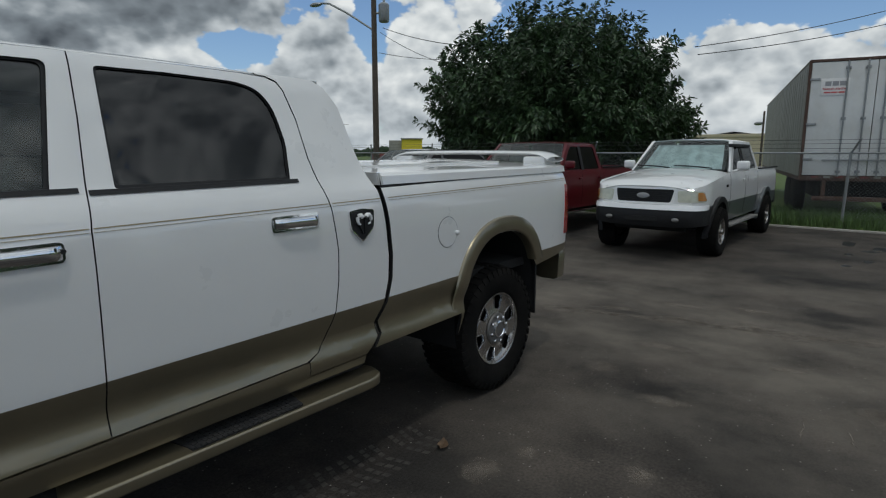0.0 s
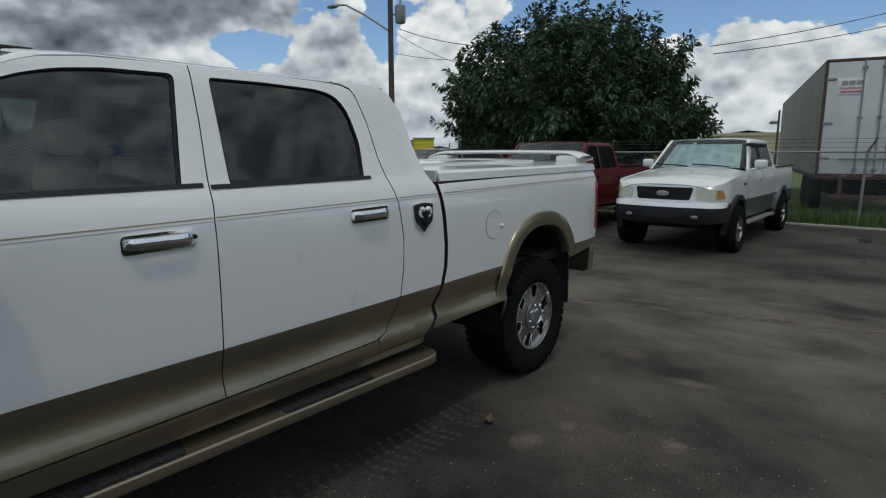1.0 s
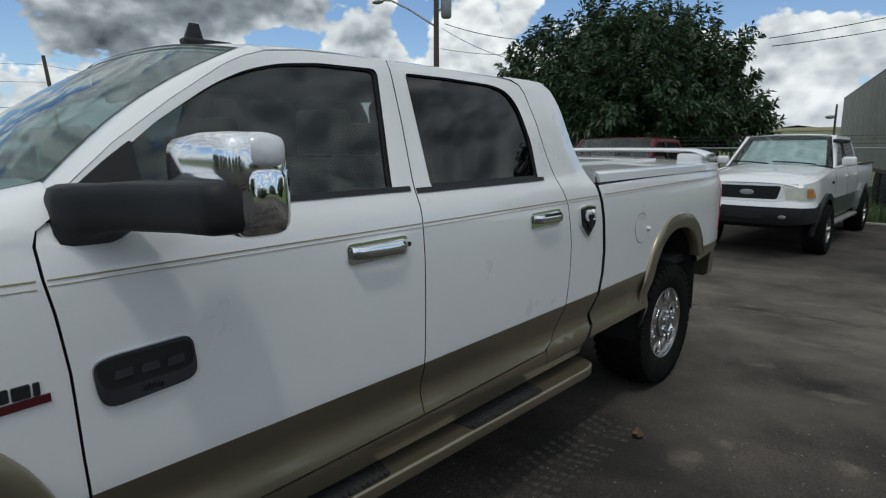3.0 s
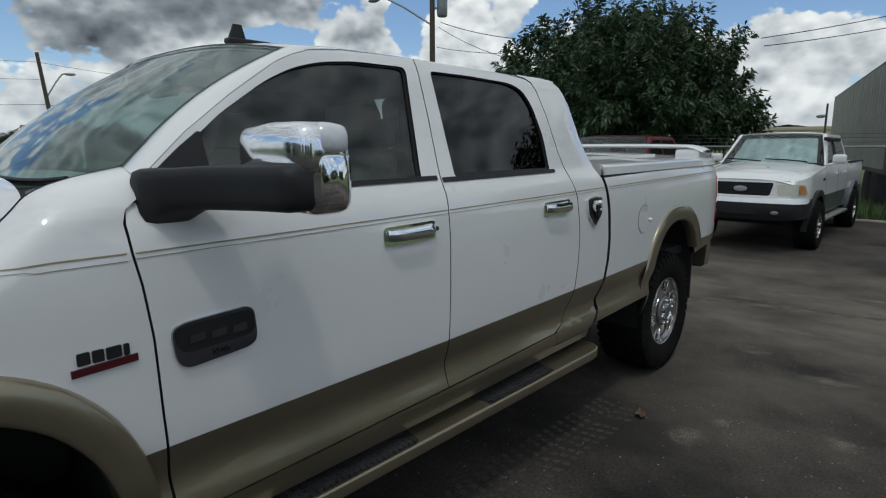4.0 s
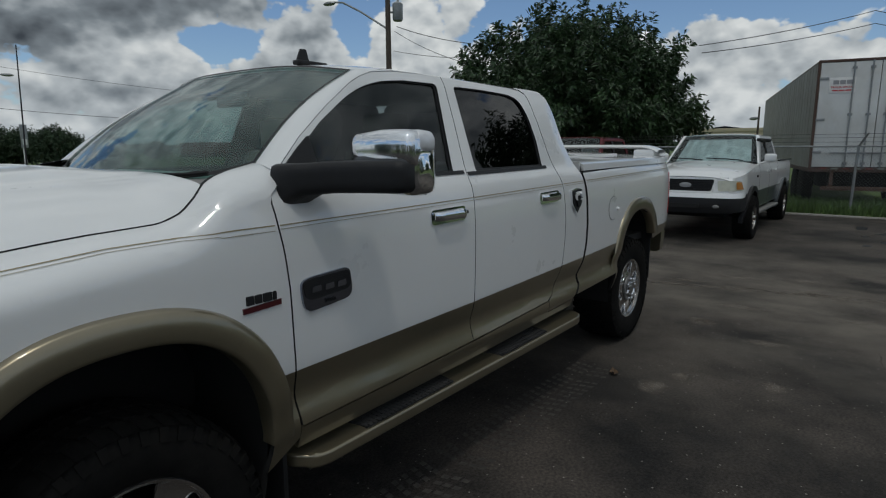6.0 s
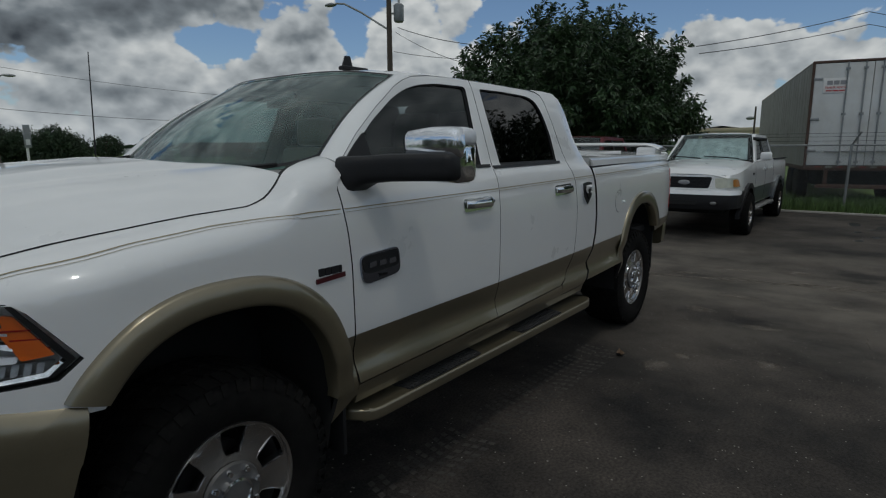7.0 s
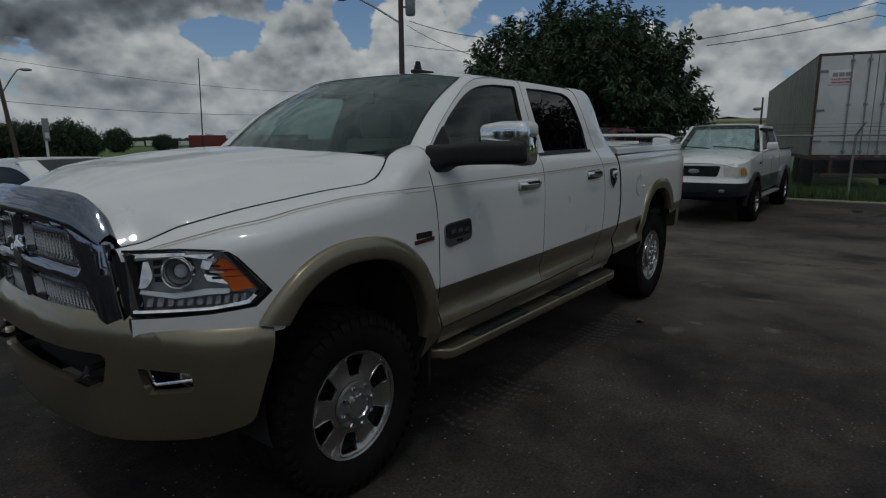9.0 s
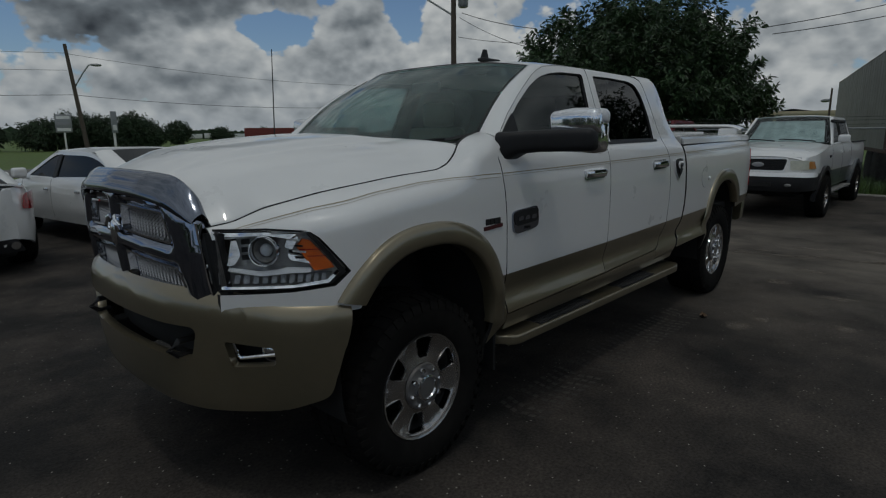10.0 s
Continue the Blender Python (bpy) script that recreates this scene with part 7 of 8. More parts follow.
RED = dict(FORD, w=2.0, wy=0.05, xf=-0.95, xr=4.9, wb=3.57, R=0.40, rim=0.23, roof=1.84, belt=1.24, hoodf=1.10, hoodr=1.25, deck=1.29, tone=0.0, grille=(0.50, 0.84, 1.02), lamp=(0.10, 0.42, 0.85, 1.02), rt=2.55, rb=2.72, btop=None, lean=0.24, seams=(0.62, 1.71, 2.6), mirror=(0.86, 1.38), hmat=REDPAINT)
red, red_side = vehicle("pickup_truck", "dark red four-door pickup parked beside the white one", "pickup truck", (10.3, 3.25), 0, REDPAINT, RED)
part("side_step", boxes(((0.62, -0.06, 0.42), (2.75, 0.12, 0.46), 0.015)), CHROME, red)
DARKCAR = dict(kind="sedan", w=1.86, xf=-0.9, xr=3.75, wb=2.75, R=0.35, rim=0.22, roof=1.70, belt=1.12, sill=0.36, deck=1.14, hoodf=0.92, hoodr=1.08, wsb=0.45, wst=1.25, rt=3.2, rb=3.55, bp=1.55, lean=0.3, bow=0.16, bumper=(0.28, 0.62), grille=(0.45, 0.66, 0.86),
               lamp=(0.12, 0.40, 0.70, 0.86), mirror=(0.80, 1.16), seams=(0.5, 1.55, 2.5), handles=(1.35, 2.3), bmat=CHARCOAL, rbmat=CHARCOAL)
vehicle("estate_car", "charcoal estate car parked beyond the red pickup", "car", (10.2, 6.6), 0, CHARCOAL, DARKCAR, lamp="clear")
SEDAN = dict(kind="sedan", w=1.84, xf=-0.95, xr=3.85, wb=2.80, R=0.335, rim=0.225, roof=1.38, belt=0.92, sill=0.30, deck=1.03, hoodf=0.72, hoodr=0.94, crr=0.5, wsb=0.42, wst=1.32, rt=2.50, rb=3.42, bp=1.50, lean=0.36, bow=0.22, bumper=(0.20, 0.52), grille=(0.35, 0.54, 0.66),
             lamp=(0.10, 0.40, 0.58, 0.72), mirror=(0.62, 1.00), seams=(0.42, 1.42, 2.45), handles=(1.22, 2.22), bmat=WHITE, rbmat=WHITE, spokes=10, hmat=CHROME, dark_pillar=True)
vehicle("saloon_car", "white four-door saloon car on the asphalt", "car", (0.46, 9.85), -82, WHITE, SEDAN, lamp="clear")
COUPE = dict(kind="sedan", w=1.84, xf=-0.9, xr=3.35, wb=2.55, R=0.335, rim=0.24, roof=1.32, belt=0.90, sill=0.28, deck=0.98, hoodf=0.70, hoodr=0.90, wsb=0.55, wst=1.15, rt=1.75, rb=2.75, bp=1.55, lean=0.42, bow=0.2, bumper=(0.18, 0.5), grille=(0.3, 0.36, 0.48),
             lamp=(0.10, 0.35, 0.56, 0.70), mirror=(0.62, 0.96), seams=(0.45, 1.7), handles=(1.5,), bmat=WHITE, rbmat=WHITE, spokes=5, lip=0.05, crr=0.75)
vehicle("coupe_car", "white two-door coupe with red tail lamps", "car", (-1.77, 9.55), -90, WHITE, COUPE, lamp="clear")

# ---------------------------------------------------------------- ground
KERB_X = 15.35
solo("ground", grid(1, 1, lambda s, t: (-1500 + 3000 * s, -1500 + 3000 * t, -0.03)), GRASSGROUND, (0, 0, 0), "grass land reaching the horizon", "ground", kind="structure")
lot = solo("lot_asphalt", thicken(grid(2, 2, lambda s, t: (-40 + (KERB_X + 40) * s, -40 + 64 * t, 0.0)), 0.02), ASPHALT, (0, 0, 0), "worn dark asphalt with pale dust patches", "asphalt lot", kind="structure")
solo("road", thicken(grid(1, 1, lambda s, t: (-300 + 700 * s, 25.5 + 6.5 * t, -0.005)), 0.02), ROADGREY, (0, 0, 0), "pale grey road beyond the lot", "road", kind="structure")
solo("kerb", boxes(((KERB_X, -40, -0.03), (KERB_X + 0.16, 24, 0.035), 0.02)), CONCRETE, (0, 0, 0), "low worn concrete kerb along the grass", "kerb", kind="structure")
solo("verge", thicken(grid(4, 30, lambda s, t: (KERB_X + 0.16 + 12 * s, -40 + 100 * t, 0.03 + 0.06 * min(1, s * 4) + 0.02 * noise.noise((s * 5, t * 40, 0)))), 0.03), GRASSGROUND, (0, 0, 0), "strip of rough grass behind the kerb", "grass", kind="structure")

rnd = random.Random(11)


def blades(name, x0, x1, y0, y1, n, h, label):
    bm = bmesh.new()
    for _ in range(n):
        x, y = x0 + (x1 - x0) * rnd.random() ** 1.3, y0 + (y1 - y0) * rnd.random()
        hh, a = h * (0.4 + 0.9 * rnd.random() * (0.6 + 0.8 * abs(noise.noise((x * 1.3, y * 1.3, 2))))), rnd.random() * math.pi
        w_ = 0.006 + 0.008 * rnd.random()
        dx, dy = math.cos(a) * w_, math.sin(a) * w_
        lx, ly = (rnd.random() - 0.5) * hh * 0.8, (rnd.random() - 0.5) * hh * 0.8
        v = [bm.verts.new(p) for p in ((x - dx, y - dy, 0.02), (x + dx, y + dy, 0.02), (x + lx * 0.4 + dx * 0.7, y + ly * 0.4 + dy * 0.7, 0.02 + hh * 0.6), (x + lx * 0.4 - dx * 0.7, y + ly * 0.4 - dy * 0.7, 0.02 + hh * 0.6), (x + lx, y + ly, 0.02 + hh))]
        bm.faces.new(v[:4])
        bm.faces.new((v[3], v[2], v[4]))
    return solo(name, bm, GRASSBLADE, (0, 0, 0), label, "grass", kind="stuff", smooth=None)


blades("grass_tufts", KERB_X + 0.15, KERB_X + 3.2, -6, 5, 16000, 0.30, "uneven green grass along the fence")


def blob_patch(cx, cy, rx, ry, seed, turn=0.0):
    bm = bmesh.new()
    n = 36
    ca, sa = math.cos(turn), math.sin(turn)
    vs = []
    for k in range(n):
        a = 2 * math.pi * k / n
        r = 1 + 0.55 * noise.noise((math.cos(a) * 1.8 + seed, math.sin(a) * 1.8, seed * 3.1)) + 0.25 * noise.noise((math.cos(a) * 6 + seed, math.sin(a) * 6, seed))
        x, y = rx * r * math.cos(a), ry * r * math.sin(a)
        vs.append(bm.verts.new((cx + x * ca - y * sa, cy + x * sa + y * ca, 0.0015)))
    bm.faces.new(vs)
    return bm


for k, (x, y, rx, ry, tn) in enumerate(((3.16, -0.47, 0.10, 0.075, 0.2), (6.75, -1.02, 0.10, 0.14, 0.2), (6.6, -1.36, 0.07, 0.10, 0.3), (6.65, 0.20, 0.06, 0.16, 0.1), (7.16, -0.23, 0.05, 0.22, 0.2), (6.57, 0.33, 0.05, 0.14, 0.1), (5.67, -0.55, 0.07, 0.18, 0.1), (4.93, -0.33, 0.07, 0.10, 0.1),
                                           (5.2, -2.05, 0.10, 0.10, 0.1), (6.64, -0.46, 0.05, 0.22, 0.15), (6.3, 0.65, 0.05, 0.12, 0.0))):
    dp = part("dust_patch", blob_patch(x, y, rx * 1.5, ry * 1.5, k + 1.3, tn), DUST, lot, smooth=None)

# a broken line of blown sand across the lane, and browner dust nearer the pickup
rs_ = random.Random(21)
for k in range(15):
    y = 0.70 - 0.19 * k
    part("dust_patch", blob_patch(6.26 + 0.24 * (0.67 - y) + rs_.uniform(-0.05, 0.05), y, 0.06 + 0.08 * rs_.random(), 0.18 + 0.16 * rs_.random(), 30 + k * 1.7, 0.2), DUST, lot, smooth=None)
for k, (x, y, rx, ry) in enumerate(((4.61, -0.93, 0.10, 0.16), (4.97, -0.31, 0.09, 0.12), (3.62, -1.12, 0.12, 0.10), (3.47, -0.56, 0.09, 0.07), (5.21, -2.0, 0.12, 0.10), (7.4, -0.9, 0.06, 0.25), (5.75, -1.5, 0.07, 0.16))):
    part("dust_patch", blob_patch(x, y, rx, ry, 60 + k * 2.3, 0.3), DUST, lot, smooth=None)
# dark drips near the kerb
for k, (x, y, rx, ry) in enumerate(((13.4, -1.25, 0.35, 0.10), (12.6, -1.62, 0.12, 0.12), (10.9, -1.41, 0.10, 0.07), (11.5, -1.64, 0.14, 0.08), (13.0, -1.75, 0.30, 0.14), (12.1, -1.35, 0.08, 0.06))):
    part("oil_stain", blob_patch(x, y, rx, ry, 80 + k * 1.9), STAIN, lot, smooth=None)
# hairline cracks filled with pale sand
for pts in (((4.95, -1.64), (4.86, -1.665), (4.76, -1.684), (4.66, -1.682), (4.55, -1.703), (4.44, -1.70), (4.36, -1.72)), ((4.98, -1.86), (4.88, -1.885), (4.78, -1.918), (4.70, -1.93), (4.62, -1.962), (4.58, -1.99))):
    bm = bmesh.new()
    rows_ = []
    for k, (x, y) in enumerate(pts):
        for j in range(3):
            f2 = j / 3
            if k + 1 < len(pts):
                x2, y2 = pts[k + 1]
                cx_, cy_ = x + (x2 - x) * f2, y + (y2 - y) * f2 + rs_.uniform(-0.006, 0.006)
                hw_ = 0.0025 + 0.003 * rs_.random()
                rows_.append((bm.verts.new((cx_, cy_ - hw_, 0.002)), bm.verts.new((cx_, cy_ + hw_, 0.002))))
    for a, b in zip(rows_, rows_[1:]):
        bm.faces.new((a[0], b[0], b[1], a[1]))
    part("crack", bm, DUST, lot, smooth=None)

# dusty prints of a coarse tyre beside the pickup
bm = bmesh.new()
rp = random.Random(8)
for k in range(34):
    x = 0.75 + 0.075 * k
    y0_ = -0.02 + 0.05 * math.sin(x * 0.9)
    if rp.random() < 0.12:
        continue
    for sgn in (-1, 1):
        for j in range(3):
            u0, u1 = 0.015 + 0.05 * j, 0.052 + 0.05 * j
            jj = rp.uniform(-0.006, 0.006)
            q = [(x + 0.25 * u0 + jj, y0_ + sgn * u0), (x + 0.25 * u1 + jj, y0_ + sgn * u1), (x + 0.25 * u1 + 0.032 + jj, y0_ + sgn * u1), (x + 0.25 * u0 + 0.032 + jj, y0_ + sgn * u0)]
            bm.faces.new([bm.verts.new((a, b_, 0.002)) for a, b_ in (q if sgn > 0 else q[::-1])])
part("tyre_prints", bm, PRINT, lot, smooth=None)

# dry leaf
bm = grid(6, 4, lambda s, t: ((s - 0.5) * 0.10, (t - 0.5) * 0.062 * math.sin(math.pi * (0.1 + 0.85 * s)), 0.006 + 0.014 * (2 * s - 1) ** 2 * (0.4 + t) + 0.012 * abs(2 * t - 1)))
solo("dry_leaf", thicken(bm, 0.001), DEADLEAF, (3.22, -0.17, 0), "curled brown dry leaf on the asphalt", "leaf", turn=25)

# ---------------------------------------------------------------- fence along the lot
fence = thing("chain_link_fence", (15.95, -0.9, 0), "chain-link fence with top rail and barbed-wire arms", "fence")
n = 11
for k in range(n):
    y = -0.02 + (k - 2) * 2.9
    bm = bmesh.new()
    tube(bm, [(0, y, 0.0), (0.02, y - 0.03, 1.63)], 0.03, 8)
    tube(bm, [(0.02, y - 0.03, 1.60), (-0.16, y - 0.20, 1.90)], 0.022, 6)
    part("post", bm, GALV, fence)
bm = bmesh.new()
tube(bm, [(0.02, -6, 1.60), (0.02, 24, 1.60)], 0.022, 8)
part("top_rail", bm, GALV, fence)
bm = bmesh.new()
for dz in (1.70, 1.80, 1.88):
    tube(bm, [(0.02 - (dz - 1.6) * 0.6, -6, dz), (0.02 - (dz - 1.6) * 0.6, 24, dz)], 0.004, 4)
part("barbed_wire", bm, WIRE, fence)
verts, faces = [], []


def wire_(p, q, r=0.0022):
    k = len(verts)
    verts.extend([(p[0], p[1] - r, p[2]), (p[0], p[1] + r, p[2]), (q[0], q[1] + r, q[2]), (q[0], q[1] - r, q[2])])
    faces.append((k, k + 1, k + 2, k + 3))


H_ = 1.58
step_ = 0.075
for k in range(int(30 / step_)):
    y = -6 + k * step_
    for sgn in (1, -1):
        y2 = y + sgn * H_
        wire_((0.0, y, 0.03), (0.0, y2, 0.03 + H_))
me = bpy.data.meshes.new("mesh")
me.from_pydata(verts, [], faces)
me.materials.append(GALV)
wm = new("chain_mesh", me)
wm.parent = fence
tagged(wm, kind="stuff")

# ---------------------------------------------------------------- box trailer behind the fence
trailer = thing("box_trailer", (16.9, 0.08, 0), "white box trailer with dirty grey side and rear doors shut", "trailer", turn=13.6)
TL, TW, TZ0, TZ1 = 13.8, 2.6, 1.06, 3.69
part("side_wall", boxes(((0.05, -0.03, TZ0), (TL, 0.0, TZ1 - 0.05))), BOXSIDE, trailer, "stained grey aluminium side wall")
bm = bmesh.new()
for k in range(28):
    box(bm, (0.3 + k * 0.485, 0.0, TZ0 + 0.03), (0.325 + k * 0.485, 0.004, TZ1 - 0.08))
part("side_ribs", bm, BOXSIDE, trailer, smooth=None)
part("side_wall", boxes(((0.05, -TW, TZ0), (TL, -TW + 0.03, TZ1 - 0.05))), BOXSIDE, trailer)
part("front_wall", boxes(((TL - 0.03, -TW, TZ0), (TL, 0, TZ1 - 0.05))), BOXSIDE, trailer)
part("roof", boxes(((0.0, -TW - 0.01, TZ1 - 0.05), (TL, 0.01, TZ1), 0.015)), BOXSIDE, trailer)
part("floor", boxes(((0.0, -TW, TZ0 - 0.10), (TL, 0, TZ0 + 0.02), 0.01)), RUST, trailer)
part("rear_frame", boxes(((-0.03, -0.045, TZ0 - 0.08), (0.06, 0.012, TZ1), 0.01), ((-0.03, -TW - 0.012, TZ0 - 0.08), (0.06, -TW + 0.045, TZ1), 0.01), ((-0.03, -TW, TZ1 - 0.05), (0.06, 0, TZ1 + 0.012), 0.01)), RUST, trailer, smooth=None)
for k in range(2):
    ya, yb = (-0.05, -TW / 2 + 0.006) if k == 0 else (-TW / 2 - 0.006, -TW + 0.05)
    dr = part("rear_door", boxes(((-0.02, yb, TZ0 + 0.03), (0.03, ya, TZ1 - 0.055), 0.012)), BOXWHITE, trailer, "white rear door")
    for f_ in (0.56, 0.86) if k == 0 else (0.14, 0.44):
        y = ya + (yb - ya) * f_
        bm = bmesh.new()
        tube(bm, [(-0.045, y, TZ0), (-0.045, y, TZ1 - 0.04)], 0.017, 8)
        for z in (TZ0 + 0.12, TZ1 - 0.2, (TZ0 + TZ1) / 2):
            box(bm, (-0.055, y - 0.05, z - 0.03), (-0.018, y + 0.05, z + 0.03), 0.005)
        part("lock_rod", bm, GALV, dr)
        part("rod_handle", boxes(((-0.07, y - 0.02, TZ0 + 0.36), (-0.045, y + 0.34, TZ0 + 0.40), 0.008)), GALV, dr)
    for z in (TZ0 + 0.4, TZ0 + 1.2, TZ0 + 2.2):
        yy_ = ya if k == 0 else yb
        part("hinge", boxes(((-0.04, min(yy_, yy_ + (0.05 if k else -0.16)) - 0.02, z - 0.03), (-0.015, max(yy_ + 0.02, yy_ + (0.18 if k else 0.02)), z + 0.03), 0.006)), GALV, dr)
plate = part("hire_sign", boxes(((-0.032, -0.80, 2.90), (-0.022, -0.25, 3.27), 0.003)), SIGNWHITE, trailer, "white sign with grey and red lettering")


def flat_text(body, size, y, z, parent, mat, x, stretch=1.0):
    me = text_mesh(body, size)
    me.transform(Matrix.Translation((x, y, z)) @ Matrix(((0, 0, -1, 0), (-1, 0, 0, 0), (0, 1, 0, 0), (0, 0, 0, 1))) @ Matrix.Diagonal((stretch, 1, 1, 1)))
    me.materials.append(mat)
    o = new("lettering", me)
    o.parent = parent
    return o


for k in range(3):
    part("bar", boxes(((-0.036, -0.73 + 0.14 * k, 3.105), (-0.032, -0.61 + 0.14 * k, 3.205))), GREYBAR, plate)
flat_text("TRAILER RENTAL", 0.063, -0.525, 3.035, plate, SIGNRED, -0.034, 1.0)
for k in range(3):
    part("bar", boxes(((-0.036, -0.72 + 0.14 * k, 2.945), (-0.032, -0.60 + 0.14 * k, 2.975))), SIGNRED, plate)
for k in range(9):
    part("reflector", boxes(((-0.036, -0.38 - 0.24 * k, TZ0 - 0.03), (-0.03, -0.24 - 0.24 * k, TZ0 + 0.015))), REFLRED if k % 2 == 0 else BOXSIDE, trailer, smooth=None)
part("bumper_guard", boxes(((-0.02, -TW + 0.3, 0.50), (0.08, -0.3, 0.60), 0.01), ((0.0, -0.55, 0.55), (0.08, -0.47, 1.0)), ((0.0, -TW + 0.47, 0.55), (0.08, -TW + 0.55, 1.0))), RUST, trailer)
for x in (1.3, 2.55):
    for y in (-0.05, -TW + 0.30):
        bm = lathe([(0.28, 0.0), (0.44, -0.01), (0.50, 0.03), (0.50, 0.22), (0.44, 0.25), (0.28, 0.25)], 28)
        bmesh.ops.translate(bm, vec=(x, y - 0.2, 0.56), verts=bm.verts[:])
        part("tyre", bm, RUBBER, trailer)
part("bogie", boxes(((0.6, -TW + 0.5, 0.5), (3.4, -0.5, 0.95), 0.03)), DARK, trailer)

# ---------------------------------------------------------------- tree behind the fence
def tree(at, height, rad, seed, leaves, base=0.9, waist=0.5, shoots=0.0, leaf=0.16, label="broad dense tree with long dark green leaves", squash=1.0, mat=None, spray=22):
    r = random.Random(seed)
    ob = thing("tree", at, label, "tree")
    bm = bmesh.new()
    tips = []
    tube(bm, [(0, 0, -0.1), (0.05, 0.02, height * 0.12), (0.1, 0.05, height * 0.25)], [0.26, 0.2, 0.17], 10)
    for k in range(16):
        a = 2 * math.pi * (k + 0.4 * r.random()) / 16
        el = 0.25 + 1.1 * r.random()
        ln = rad * (0.65 + 0.3 * r.random())
        p0 = Vector((0.08, 0.03, height * (0.14 + 0.12 * r.random())))
        p2 = Vector((math.cos(a) * math.cos(el) * ln, math.sin(a) * math.cos(el) * ln, p0.z + math.sin(el) * (height - p0.z) * 0.80))
        p1 = (p0 + p2) / 2 + Vector((0, 0, 0.5))
        tube(bm, [p0, p1, p2], [0.10, 0.06, 0.02], 6)
        tips += [p1, p2]
        for j in range(3):
            q = p1.lerp(p2, 0.3 + 0.6 * r.random()) + Vector((r.uniform(-1, 1), r.uniform(-1, 1), r.uniform(-0.4, 1))) * rad * 0.25
            tube(bm, [p1.lerp(p2, 0.4), q], [0.04, 0.012], 5)
            tips.append(q)
    part("trunk", bm, BARK, ob, smooth=60)
    # clumps fill a broken ellipsoid; every clump is a spray of long leaves
    verts, faces = [], []
    clumps = []
    tries = 0
    hu, hd = (height - base) * (1 - waist), (height - base) * waist
    while len(clumps) < leaves // spray and tries < 100000:
        tries += 1
        d = Vector((r.gauss(0, 1), r.gauss(0, 1), r.gauss(0, 1))).normalized()
        rr = r.random() ** 0.28
        edge = 1.0 + 0.30 * noise.noise(d * 2.2 + Vector((seed, 0, 0))) + 0.16 * noise.noise(d * 5.0 + Vector((0, seed, 0)))
        # flatter underside, fuller shoulders
        dz = d.z if d.z > 0 else d.z * 0.95
        q = 1.0 / max(1e-3, (abs(d.x) ** 2.05 + abs(d.y) ** 2.05 + abs(dz) ** 2.05) ** (1 / 2.05))
        p = Vector((d.x * rad, d.y * rad * squash, dz * (hu if dz > 0 else hd))) * (rr * edge * q * 0.93) + Vector((0, 0, base + hd))
        if p.z < base * 0.7:
            continue
        if noise.noise(p * 0.75 + Vector((9, seed, 3))) < -0.42:
            continue
        if rr > 0.93 and r.random() < shoots:
            # a long shoot stands out of the crown
            out2 = (Vector((d.x, d.y, max(d.z, 0.0) + 0.35)).normalized() + Vector((r.gauss(0, 0.15), r.gauss(0, 0.15), 0.0)))
            for j in range(3):
                clumps.append((p + out2 * 0.22 * j, out2))
            continue
        clumps.append((p, d))
    for p, d in clumps:
        ax = (d + Vector((r.gauss(0, 0.5), r.gauss(0, 0.5), 0.35 + r.gauss(0, 0.4)))).normalized()
        tw = (0.25 + 0.35 * r.random()) * leaf / 0.19
        for j in range(spray):
            t = r.random()
            o = p + ax * tw * t
            ang = r.random() * 2 * math.pi
            u = ax.orthogonal().normalized()
            v = ax.cross(u)
            out_ = (u * math.cos(ang) + v * math.sin(ang)) * 0.9 + ax * (0.2 + 0.7 * t) + Vector((0, 0, -0.25))
            out_.normalize()
            ln = leaf * (0.7 + 0.6 * r.random())
            sdv = out_.cross(Vector((r.gauss(0, 1), r.gauss(0, 1), r.gauss(0, 1) + 1.2))).normalized() * ln * 0.17
            k = len(verts)
            mid_ = o + out_ * ln * 0.45 + Vector((0, 0, 0.01))
            tip = o + out_ * ln + Vector((0, 0, -0.18 * ln))
            verts.extend([o[:], (mid_ + sdv)[:], tip[:], (mid_ - sdv)[:]])
            faces.append((k, k + 1, k + 2, k + 3))
    me = bpy.data.meshes.new("mesh")
    me.from_pydata(verts, [], faces)
    me.materials.append(mat or LEAF)
    cr_ = new("crown", me)
    cr_.parent = ob
    tagged(cr_, kind="stuff")
    return ob


tree((20.2, 8.35, 0.05), 6.1, 4.3, 4, 125000, leaf=0.21, waist=0.36, shoots=0.22)

